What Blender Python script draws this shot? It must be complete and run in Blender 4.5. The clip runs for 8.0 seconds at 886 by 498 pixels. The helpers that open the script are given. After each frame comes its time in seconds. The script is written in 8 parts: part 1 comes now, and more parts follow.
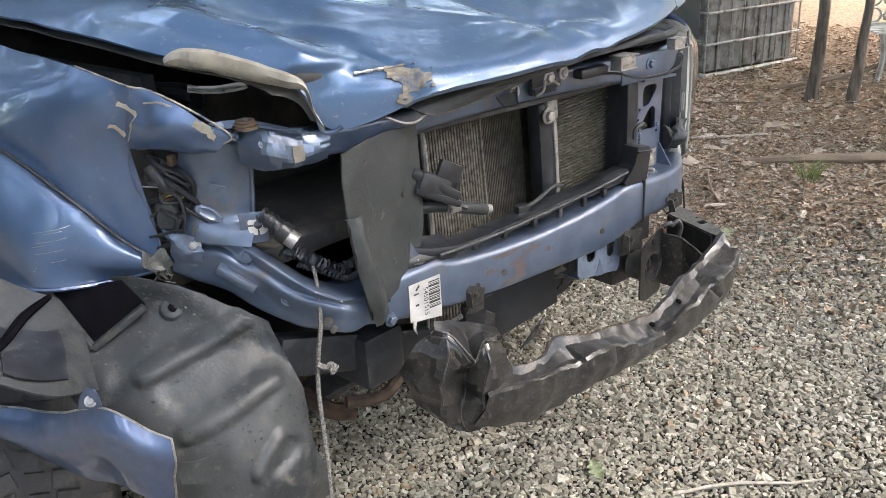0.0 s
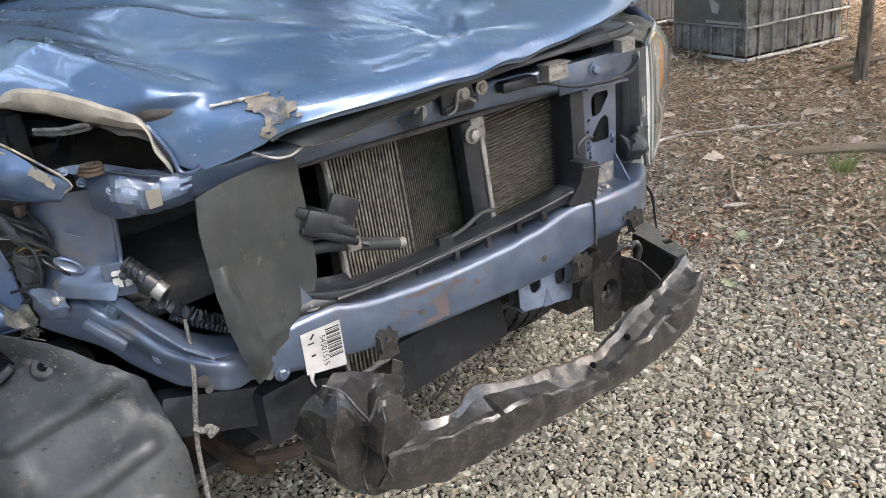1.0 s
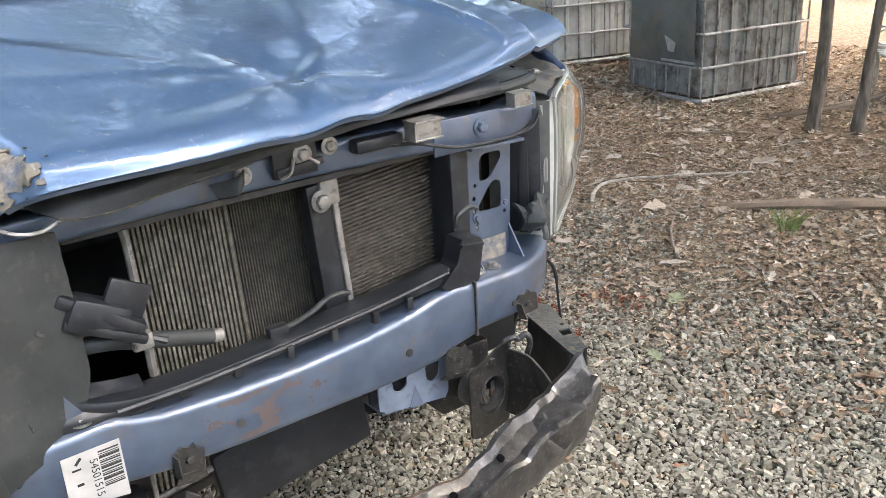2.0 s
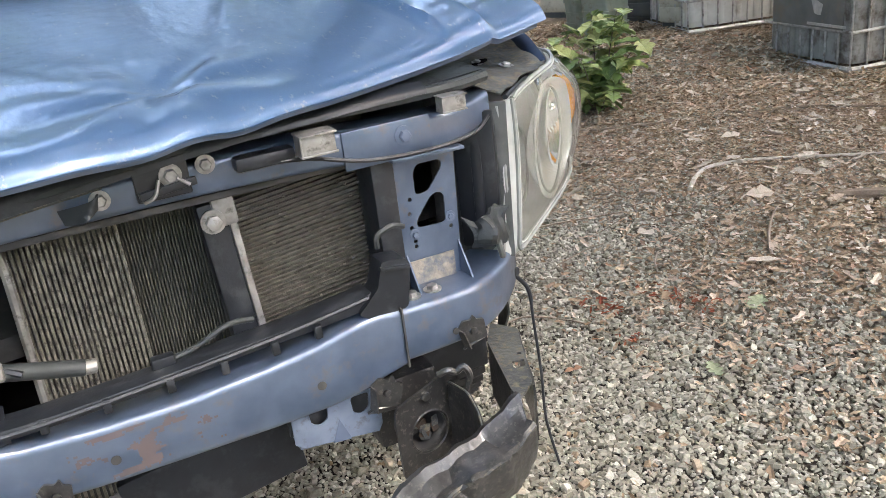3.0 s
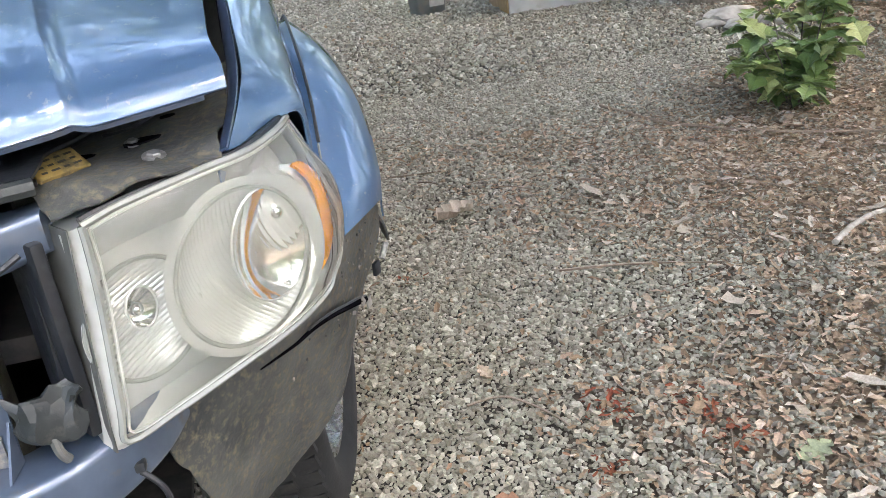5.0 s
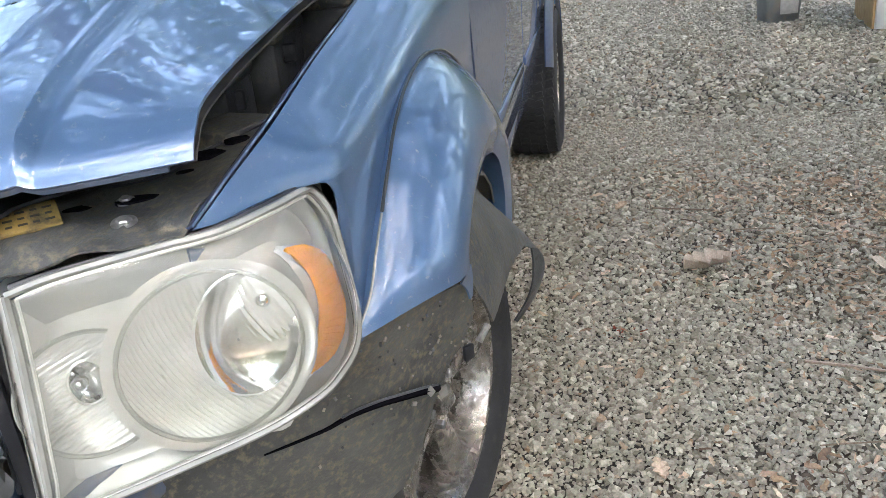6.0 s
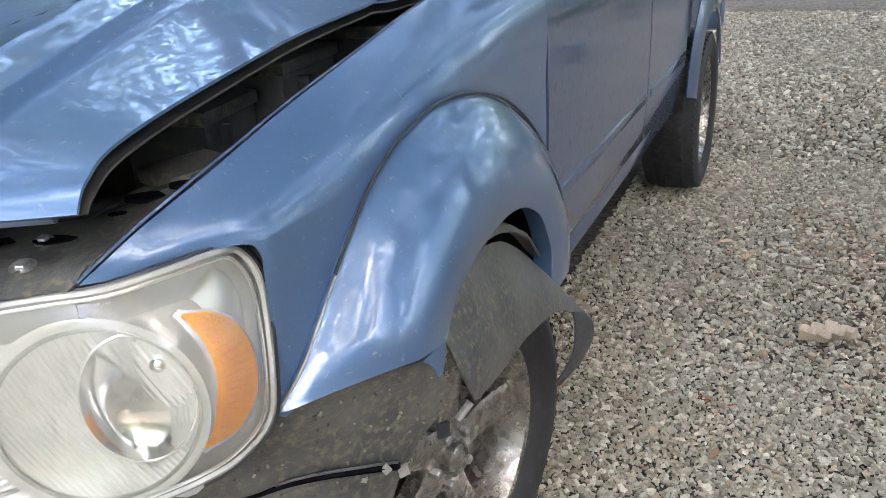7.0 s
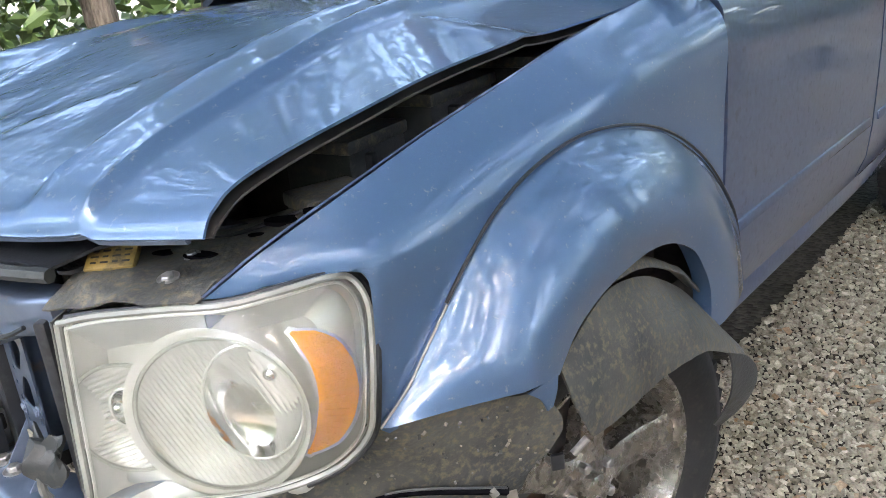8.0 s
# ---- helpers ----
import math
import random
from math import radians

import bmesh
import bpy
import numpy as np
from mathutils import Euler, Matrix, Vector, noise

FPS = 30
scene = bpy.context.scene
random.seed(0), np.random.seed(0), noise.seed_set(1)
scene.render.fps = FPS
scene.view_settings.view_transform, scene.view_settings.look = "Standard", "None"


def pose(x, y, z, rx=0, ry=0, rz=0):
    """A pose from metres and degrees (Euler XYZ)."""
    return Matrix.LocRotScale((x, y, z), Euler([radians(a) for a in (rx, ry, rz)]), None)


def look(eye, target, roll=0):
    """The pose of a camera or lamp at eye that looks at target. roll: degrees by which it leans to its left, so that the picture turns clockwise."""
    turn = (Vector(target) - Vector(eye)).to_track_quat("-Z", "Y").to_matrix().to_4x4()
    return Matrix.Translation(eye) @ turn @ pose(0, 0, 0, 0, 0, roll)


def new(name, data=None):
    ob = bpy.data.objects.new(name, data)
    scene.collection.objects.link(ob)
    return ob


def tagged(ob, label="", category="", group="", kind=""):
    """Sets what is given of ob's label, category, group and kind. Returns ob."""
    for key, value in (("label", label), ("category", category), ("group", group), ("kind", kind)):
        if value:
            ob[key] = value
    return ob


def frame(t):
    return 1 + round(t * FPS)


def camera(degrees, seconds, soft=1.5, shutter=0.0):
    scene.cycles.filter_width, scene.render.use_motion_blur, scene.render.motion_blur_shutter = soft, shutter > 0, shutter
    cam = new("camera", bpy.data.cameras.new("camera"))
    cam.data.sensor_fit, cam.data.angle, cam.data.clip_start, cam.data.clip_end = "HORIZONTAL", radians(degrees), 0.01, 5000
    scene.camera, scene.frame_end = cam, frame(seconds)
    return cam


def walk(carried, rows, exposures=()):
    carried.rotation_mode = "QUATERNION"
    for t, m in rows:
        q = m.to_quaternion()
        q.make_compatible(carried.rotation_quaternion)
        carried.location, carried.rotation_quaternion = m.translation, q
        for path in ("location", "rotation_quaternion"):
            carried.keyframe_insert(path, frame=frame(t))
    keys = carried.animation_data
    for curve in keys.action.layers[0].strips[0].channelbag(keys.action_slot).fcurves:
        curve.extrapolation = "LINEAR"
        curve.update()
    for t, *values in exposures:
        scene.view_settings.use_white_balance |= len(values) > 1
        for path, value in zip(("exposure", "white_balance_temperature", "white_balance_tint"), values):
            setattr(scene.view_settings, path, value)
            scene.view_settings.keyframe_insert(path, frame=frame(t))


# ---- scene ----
cam = camera(55.6, 8.0, soft=0.5)
PATH = [
    (0, (-1.433, -0.909, 1.393), (-0.099, 0.381, 0.646), -3.3),
    (0.5, (-1.246, -0.959, 1.385), (0.066, 0.349, 0.631), -3.7),
    (1, (-1.076, -0.995, 1.382), (0.14, 0.406, 0.634), -7.0),
    (1.5, (-0.886, -0.906, 1.363), (0.384, 0.464, 0.649), -5.1),
    (1.7, (-0.813, -0.87, 1.363), (0.518, 0.443, 0.652), -4.0),
    (2.8, (-0.362, -0.99, 1.351), (0.646, 0.568, 0.604), -4.6),
    (3, (-0.275, -1.003, 1.351), (0.704, 0.572, 0.602), -7.0),
    (3.5, (-0.01, -0.96, 1.322), (1.012, 0.564, 0.526), -1.7),
    (4, (0.236, -0.924, 1.318), (1.092, 0.694, 0.512), -6.3),
    (4.2, (0.357, -0.924, 1.306), (1.108, 0.743, 0.495), -6.5),
    (5.3, (0.927, -0.667, 1.356), (1.194, 1.131, 0.522), -6.5),
    (5.5, (0.988, -0.598, 1.352), (1.169, 1.212, 0.52), -6.3),
    (6, (1.205, -0.524, 1.362), (0.809, 1.275, 0.584), -6.0),
    (6.5, (1.375, -0.46, 1.395), (0.635, 1.234, 0.632), -6.4),
    (7, (1.421, -0.31, 1.389), (0.65, 1.376, 0.637), -3.3),
    (7.5, (1.501, -0.243, 1.415), (0.549, 1.372, 0.717), -4.4),
    (8, (1.563, -0.242, 1.428), (0.323, 1.159, 0.72), -5.6),
]
walk(cam, [(t, look(eye, target, roll)) for t, eye, target, roll in PATH],
     [(0, 3.80, 6900, 11), (3.5, 4.05, 6900, 11), (5.3, 4.04, 6550, 10), (6.5, 4.07, 6520, 11), (8, 4.20, 6680, 11)])

# ---------------------------------------------------------------- light
world = bpy.data.worlds.new("sky")
scene.world = world
world.use_nodes = True
wn, wl = world.node_tree.nodes, world.node_tree.links
sky = wn.new("ShaderNodeTexSky")
sky.sky_type = "NISHITA"
sky.sun_disc = False
sky.sun_elevation = radians(56)
sky.sun_rotation = radians(140)
sky.air_density, sky.dust_density = 1.0, 5.0
wl.new(sky.outputs[0], wn["Background"].inputs[0])
wn["Background"].inputs[1].default_value = 0.15
sun = new("sun", bpy.data.lights.new("sun", "SUN"))
sun.data.energy, sun.data.angle = 0.9, radians(20)
sun.data.color = (1.0, 0.97, 0.93)
sun.matrix_world = look((1.3, -2.7, 5.5), (0.3, 0.8, 0.0))
scene.view_settings.exposure = 1.75

# ---------------------------------------------------------------- materials


def material(name, base, rough=0.5, metal=0.0, coat=0.0, tones=(), scale=30.0, bump=0.0, bump_scale=200.0, dirt=None, dirt_amount=0.5,
             dirt_scale=6.0, random_tone=0.0, coat_rough=0.03, spec=0.5, stretch=(1, 1, 1)):
    """A principled surface with fine tone noise, larger dirt patches and a fine bump, all in metres."""
    m = bpy.data.materials.new(name)
    m.use_nodes = True
    n, l = m.node_tree.nodes, m.node_tree.links
    p = n["Principled BSDF"]
    p.inputs["Roughness"].default_value = rough
    p.inputs["Metallic"].default_value = metal
    p.inputs["Coat Weight"].default_value = coat
    p.inputs["Coat Roughness"].default_value = coat_rough
    p.inputs["Coat IOR"].default_value = 1.6
    p.inputs["Specular IOR Level"].default_value = spec
    geo = n.new("ShaderNodeNewGeometry")
    mp = n.new("ShaderNodeMapping")
    mp.inputs["Scale"].default_value = stretch
    l.new(geo.outputs["Position"], mp.inputs["Vector"])
    colour = None
    tx = n.new("ShaderNodeTexNoise")
    tx.inputs["Scale"].default_value, tx.inputs["Detail"].default_value = scale, 6
    l.new(mp.outputs[0], tx.inputs["Vector"])
    ramp = n.new("ShaderNodeValToRGB")
    dark = tones[0] if tones else tuple(c * 0.82 for c in base)
    light = tones[1] if tones else tuple(min(1, c * 1.15) for c in base)
    ramp.color_ramp.elements[0].position, ramp.color_ramp.elements[0].color = 0.32, (*dark, 1)
    ramp.color_ramp.elements[1].position, ramp.color_ramp.elements[1].color = 0.68, (*light, 1)
    l.new(tx.outputs[0], ramp.inputs[0])
    colour = ramp.outputs[0]
    if random_tone:
        info = n.new("ShaderNodeNewGeometry")
        hsv = n.new("ShaderNodeHueSaturation")
        mr = n.new("ShaderNodeMapRange")
        mr.inputs[3].default_value, mr.inputs[4].default_value = 1 - random_tone, 1 + random_tone
        l.new(info.outputs["Random Per Island"], mr.inputs[0])
        l.new(mr.outputs[0], hsv.inputs["Value"])
        l.new(colour, hsv.inputs["Color"])
        colour = hsv.outputs[0]
    if dirt:
        dn = n.new("ShaderNodeTexNoise")
        dn.inputs["Scale"].default_value, dn.inputs["Detail"].default_value, dn.inputs["Roughness"].default_value = dirt_scale, 9, 0.65
        l.new(mp.outputs[0], dn.inputs["Vector"])
        dr = n.new("ShaderNodeValToRGB")
        c = 0.72 - 0.42 * dirt_amount
        dr.color_ramp.elements[0].position, dr.color_ramp.elements[1].position = c - 0.07, c + 0.1
        l.new(dn.outputs[0], dr.inputs[0])
        mix = n.new("ShaderNodeMix")
        mix.data_type = "RGBA"
        l.new(dr.outputs[0], mix.inputs["Factor"])
        l.new(colour, mix.inputs["A"])
        mix.inputs["B"].default_value = (*dirt, 1)
        colour = mix.outputs["Result"]
        rm = n.new("ShaderNodeMapRange")
        rm.inputs[3].default_value, rm.inputs[4].default_value = rough, min(1, rough + 0.35)
        l.new(dr.outputs[0], rm.inputs[0])
        l.new(rm.outputs[0], p.inputs["Roughness"])
        if coat:
            cm = n.new("ShaderNodeMapRange")
            cm.inputs[3].default_value, cm.inputs[4].default_value = coat, coat * 0.5
            l.new(dr.outputs[0], cm.inputs[0])
            l.new(cm.outputs[0], p.inputs["Coat Weight"])
    l.new(colour, p.inputs["Base Color"])
    if bump:
        bn = n.new("ShaderNodeTexNoise")
        bn.inputs["Scale"].default_value, bn.inputs["Detail"].default_value = bump_scale, 5
        l.new(mp.outputs[0], bn.inputs["Vector"])
        b = n.new("ShaderNodeBump")
        b.inputs["Strength"].default_value, b.inputs["Distance"].default_value = 1.0, bump
        l.new(bn.outputs[0], b.inputs["Height"])
        l.new(b.outputs[0], p.inputs["Normal"])
    return m


# pale specks in the colour: dried drops, and glints of sky between leaves
PAINT = material("blue_paint", (0.078, 0.153, 0.286), 0.40, 0.36, 1.0, ((0.070, 0.140, 0.264), (0.086, 0.166, 0.306)), 1200,
                 dirt=(0.30, 0.33, 0.36), dirt_amount=0.10, dirt_scale=110, bump=0.0004, bump_scale=26, coat_rough=0.006)
HOOD = material("crazed_blue_paint", (0.078, 0.153, 0.286), 0.40, 0.36, 1.0, ((0.070, 0.140, 0.264), (0.086, 0.166, 0.306)), 1200,
                dirt=(0.32, 0.35, 0.38), dirt_amount=0.12, dirt_scale=80, bump=0.0007, bump_scale=24, coat_rough=0.006, stretch=(1, .55, 1))
hn, hlk = HOOD.node_tree.nodes, HOOD.node_tree.links  # fine crazing, strongest where the hood is dented
hb = [q for q in hn if q.bl_idname == "ShaderNodeBump"][0]
hg = hn.new("ShaderNodeNewGeometry")
hd = hn.new("ShaderNodeVectorMath")
hd.operation = "DISTANCE"
hd.inputs[1].default_value = (0.02, 0.42, 1.22)
hlk.new(hg.outputs["Position"], hd.inputs[0])
hr = hn.new("ShaderNodeMapRange")
hr.inputs[1].default_value, hr.inputs[2].default_value, hr.inputs[3].default_value, hr.inputs[4].default_value = 0.10, 0.55, 0.0026, 0.0007
hlk.new(hd.outputs["Value"], hr.inputs[0])
hlk.new(hr.outputs[0], hb.inputs["Distance"])
# a darker, duller copy of the car paint for the crushed side
DULL_BLUE = material("dull_dark_blue_paint", (0.078, 0.134, 0.250), 0.36, 0.42, 1.0, ((0.070, 0.121, 0.228), (0.086, 0.147, 0.272)), 9,
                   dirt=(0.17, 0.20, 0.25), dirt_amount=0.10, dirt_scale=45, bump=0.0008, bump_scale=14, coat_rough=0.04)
for m in (PAINT, HOOD):
    p = m.node_tree.nodes["Principled BSDF"]
    p.inputs["Coat IOR"].default_value = 1.65
    wave = [q for q in m.node_tree.nodes if q.bl_idname == "ShaderNodeBump"][0]
    peel, pos, spots = m.node_tree.nodes.new("ShaderNodeBump"), m.node_tree.nodes.new("ShaderNodeNewGeometry"), m.node_tree.nodes.new("ShaderNodeTexNoise")
    spots.inputs["Scale"].default_value, spots.inputs["Detail"].default_value = 130, 2  # orange peel and dried drops in the lacquer
    peel.inputs["Distance"].default_value = 0.0001
    m.node_tree.links.new(pos.outputs["Position"], spots.inputs["Vector"])
    m.node_tree.links.new(spots.outputs[0], peel.inputs["Height"])
    m.node_tree.links.new(wave.outputs[0], peel.inputs["Normal"])
    m.node_tree.links.new(peel.outputs[0], p.inputs["Coat Normal"])
    if m is HOOD:  # the lacquer is crinkled in the dent
        crinkle = m.node_tree.nodes.new("ShaderNodeMapRange")
        crinkle.inputs[1].default_value, crinkle.inputs[2].default_value, crinkle.inputs[3].default_value, crinkle.inputs[4].default_value = 0.12, 0.48, 0.0011, 0.0002
        hlk.new(hd.outputs["Value"], crinkle.inputs[0])
        hlk.new(crinkle.outputs[0], peel.inputs["Distance"])
        spots.inputs["Scale"].default_value, spots.inputs["Detail"].default_value = 36, 1
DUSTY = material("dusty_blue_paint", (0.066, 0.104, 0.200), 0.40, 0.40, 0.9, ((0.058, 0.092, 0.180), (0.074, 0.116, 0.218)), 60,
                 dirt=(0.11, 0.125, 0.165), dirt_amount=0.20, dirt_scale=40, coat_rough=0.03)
FRAME = material("frame_blue_paint", (0.104, 0.143, 0.213), 0.38, 0.45, 0.8, ((0.086, 0.122, 0.187), (0.122, 0.164, 0.239)), 18,
                 dirt=(0.17, 0.16, 0.165), dirt_amount=0.24, dirt_scale=21, coat_rough=0.09, bump=0.0006, bump_scale=40)
MATT = material("matt_frame_paint", (0.12, 0.155, 0.225), 0.6, 0.2, tones=((0.105, 0.14, 0.205), (0.135, 0.17, 0.245)), scale=30)
TOW = material("pale_frame_paint", (0.19, 0.235, 0.32), 0.42, 0.3, 0.4, ((0.15, 0.19, 0.265), (0.22, 0.27, 0.36)), 25, dirt=(0.12, 0.115, 0.11), dirt_amount=0.28, dirt_scale=30, coat_rough=0.15)
PRIMER = material("bare_primer", (0.25, 0.225, 0.18), 0.62, 0, tones=((0.13, 0.135, 0.14), (0.36, 0.315, 0.245)), scale=42,
                  dirt=(0.085, 0.11, 0.16), dirt_amount=0.40, dirt_scale=36, bump=0.0015, bump_scale=120)
BARE = material("bare_beige_metal", (0.36, 0.335, 0.28), 0.42, 0.2, tones=((0.27, 0.25, 0.21), (0.43, 0.40, 0.335)), scale=22,
                dirt=(0.15, 0.15, 0.15), dirt_amount=0.16, dirt_scale=36, bump=0.0007, bump_scale=90)
RUBBER = material("grey_rubber", (0.031, 0.037, 0.039), 0.50, 0, tones=((0.022, 0.027, 0.029), (0.043, 0.049, 0.050)), scale=14,
                  dirt=(0.085, 0.083, 0.075), dirt_amount=0.18, dirt_scale=34, bump=0.0008, bump_scale=120)
LINER = material("dusty_liner_plastic", (0.042, 0.048, 0.050), 0.42, 0, tones=((0.026, 0.031, 0.035), (0.062, 0.068, 0.072)), scale=7,
                 dirt=(0.095, 0.093, 0.083), dirt_amount=0.27, dirt_scale=42, bump=0.0009, bump_scale=140)
LINER_MUD = material("muddy_liner_plastic", (0.060, 0.066, 0.066), 0.5, 0, tones=((0.034, 0.040, 0.043), (0.092, 0.096, 0.090)), scale=8,
                     dirt=(0.18, 0.158, 0.116), dirt_amount=0.38, dirt_scale=75, bump=0.0016, bump_scale=110)
BLACK = material("black_plastic", (0.016, 0.019, 0.024), 0.38, 0, dirt=(0.044, 0.048, 0.053), dirt_amount=0.30, dirt_scale=26, bump=0.0003, bump_scale=150)
DARK = material("engine_dark", (0.052, 0.052, 0.053), 0.6, 0, dirt=(0.11, 0.105, 0.095), dirt_amount=0.42, dirt_scale=14, spec=0.3)
# near-black for the shade inside holes, slots, cracks and the square opening
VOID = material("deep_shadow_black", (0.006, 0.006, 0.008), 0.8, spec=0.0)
BEAM = material("scuffed_black_beam", (0.034, 0.034, 0.034), 0.34, 0.1, 0.4, ((0.022, 0.022, 0.023), (0.050, 0.049, 0.047)), 60,
                dirt=(0.120, 0.112, 0.096), dirt_amount=0.27, dirt_scale=110, bump=0.0012, bump_scale=60, coat_rough=0.12)
BEAM_BLACK = material("crumpled_black_beam", (0.024, 0.024, 0.025), 0.30, 0.1, 0.3, ((0.016, 0.016, 0.017), (0.036, 0.035, 0.034)), 30,
                     dirt=(0.125, 0.115, 0.098), dirt_amount=0.25, dirt_scale=110, bump=0.001, bump_scale=60, coat_rough=0.10)
FINS = material("condenser_fins", (0.165, 0.157, 0.128), 0.5, 0.35, tones=((0.10, 0.095, 0.076), (0.24, 0.225, 0.185)), scale=60,
                dirt=(0.06, 0.056, 0.047), dirt_amount=0.36, dirt_scale=75, bump=0.0012, bump_scale=500)
# dirty, and darker than the condenser for the shade deep in the opening
FINS_DARK = material("shaded_dirty_radiator", (0.075, 0.072, 0.058), 0.6, 0.2, tones=((0.045, 0.043, 0.036), (0.11, 0.105, 0.085)), scale=50,
                     dirt=(0.16, 0.15, 0.115), dirt_amount=0.35, dirt_scale=35, bump=0.001, bump_scale=500)
ALU = material("dull_aluminium", (0.33, 0.325, 0.305), 0.48, 0.6, tones=((0.24, 0.235, 0.22), (0.42, 0.41, 0.39)), scale=40,
               dirt=(0.10, 0.095, 0.085), dirt_amount=0.25, dirt_scale=50)
STEEL = material("zinc_steel", (0.36, 0.36, 0.36), 0.38, 0.8, tones=((0.25, 0.25, 0.25), (0.48, 0.48, 0.48)), scale=80)
RIM = material("brake_dusted_alloy", (0.34, 0.32, 0.29), 0.26, 0.8, tones=((0.24, 0.225, 0.205), (0.44, 0.42, 0.39)), scale=35,
               dirt=(0.14, 0.125, 0.105), dirt_amount=0.34, dirt_scale=40, bump=0.0005, bump_scale=60)
TYRE = material("tyre_rubber", (0.019, 0.020, 0.022), 0.7, 0, dirt=(0.060, 0.057, 0.052), dirt_amount=0.28, dirt_scale=40, bump=0.001, bump_scale=120)
RUST = material("rusty_iron", (0.075, 0.052, 0.038), 0.8, 0.2, tones=((0.045, 0.036, 0.030), (0.11, 0.07, 0.045)), scale=35, bump=0.001, bump_scale=120)
CHROME = material("lamp_reflector", (0.90, 0.91, 0.90), 0.09, 1.0, tones=((0.80, 0.81, 0.80), (0.92, 0.93, 0.92)), scale=20)
SILVER = material("satin_silver", (0.84, 0.85, 0.83), 0.20, 0.55, tones=((0.78, 0.79, 0.77), (0.88, 0.89, 0.87)), scale=20)
PALE = material("pale_lamp_plastic", (0.36, 0.37, 0.35), 0.22, 0.0, tones=((0.24, 0.25, 0.235), (0.34, 0.35, 0.33)), scale=16)
HAZE = material("lamp_housing", (0.58, 0.59, 0.56), 0.30, 0.25, tones=((0.50, 0.51, 0.48), (0.65, 0.66, 0.63)), scale=22)
SHELL = material("grey_lamp_shell", (0.115, 0.12, 0.115), 0.4, 0.0, tones=((0.09, 0.095, 0.092), (0.14, 0.145, 0.138)), scale=30, dirt=(0.17, 0.16, 0.14), dirt_amount=0.2, dirt_scale=60)
LABEL = material("paper_label", (0.46, 0.46, 0.45), 0.6, tones=((0.38, 0.38, 0.37), (0.52, 0.52, 0.50)), scale=25)
INK = material("black_ink", (0.03, 0.03, 0.03), 0.6)
YELLOW = material("yellow_label", (0.26, 0.185, 0.055), 0.5, dirt=(0.12, 0.10, 0.06), dirt_amount=0.45, dirt_scale=60)
CLOTH = material("braided_cord", (0.13, 0.125, 0.115), 0.85, tones=((0.05, 0.05, 0.05), (0.24, 0.23, 0.21)), scale=260)


def glassy(name, colour, rough=0.04, ior=1.45, weight=1.0, haze=0.0, ripple=0.0, ripple_scale=60.0, stretch=(1, 1, 1)):
    m = bpy.data.materials.new(name)
    m.use_nodes = True
    n, l = m.node_tree.nodes, m.node_tree.links
    p = n["Principled BSDF"]
    p.inputs["Base Color"].default_value = (*colour, 1)
    p.inputs["Roughness"].default_value = rough
    p.inputs["IOR"].default_value = ior
    p.inputs["Transmission Weight"].default_value = weight
    if haze:
        geo = n.new("ShaderNodeNewGeometry")
        t = n.new("ShaderNodeTexNoise")
        t.inputs["Scale"].default_value, t.inputs["Detail"].default_value = 9, 7
        l.new(geo.outputs["Position"], t.inputs["Vector"])
        r = n.new("ShaderNodeMapRange")
        r.inputs[1].default_value, r.inputs[2].default_value = 0.3, 0.7
        r.inputs[3].default_value, r.inputs[4].default_value = 1 - haze, 1 - haze * 0.35
        l.new(t.outputs[0], r.inputs[0])
        l.new(r.outputs[0], p.inputs["Transmission Weight"])
    if ripple:
        geo2 = n.new("ShaderNodeNewGeometry")
        mp = n.new("ShaderNodeMapping")
        mp.inputs["Scale"].default_value = stretch
        l.new(geo2.outputs["Position"], mp.inputs["Vector"])
        w = n.new("ShaderNodeTexNoise")
        w.inputs["Scale"].default_value = ripple_scale
        l.new(mp.outputs[0], w.inputs["Vector"])
        b = n.new("ShaderNodeBump")
        b.inputs["Distance"].default_value = ripple
        l.new(w.outputs[0], b.inputs["Height"])
        l.new(b.outputs[0], p.inputs["Normal"])
    return m


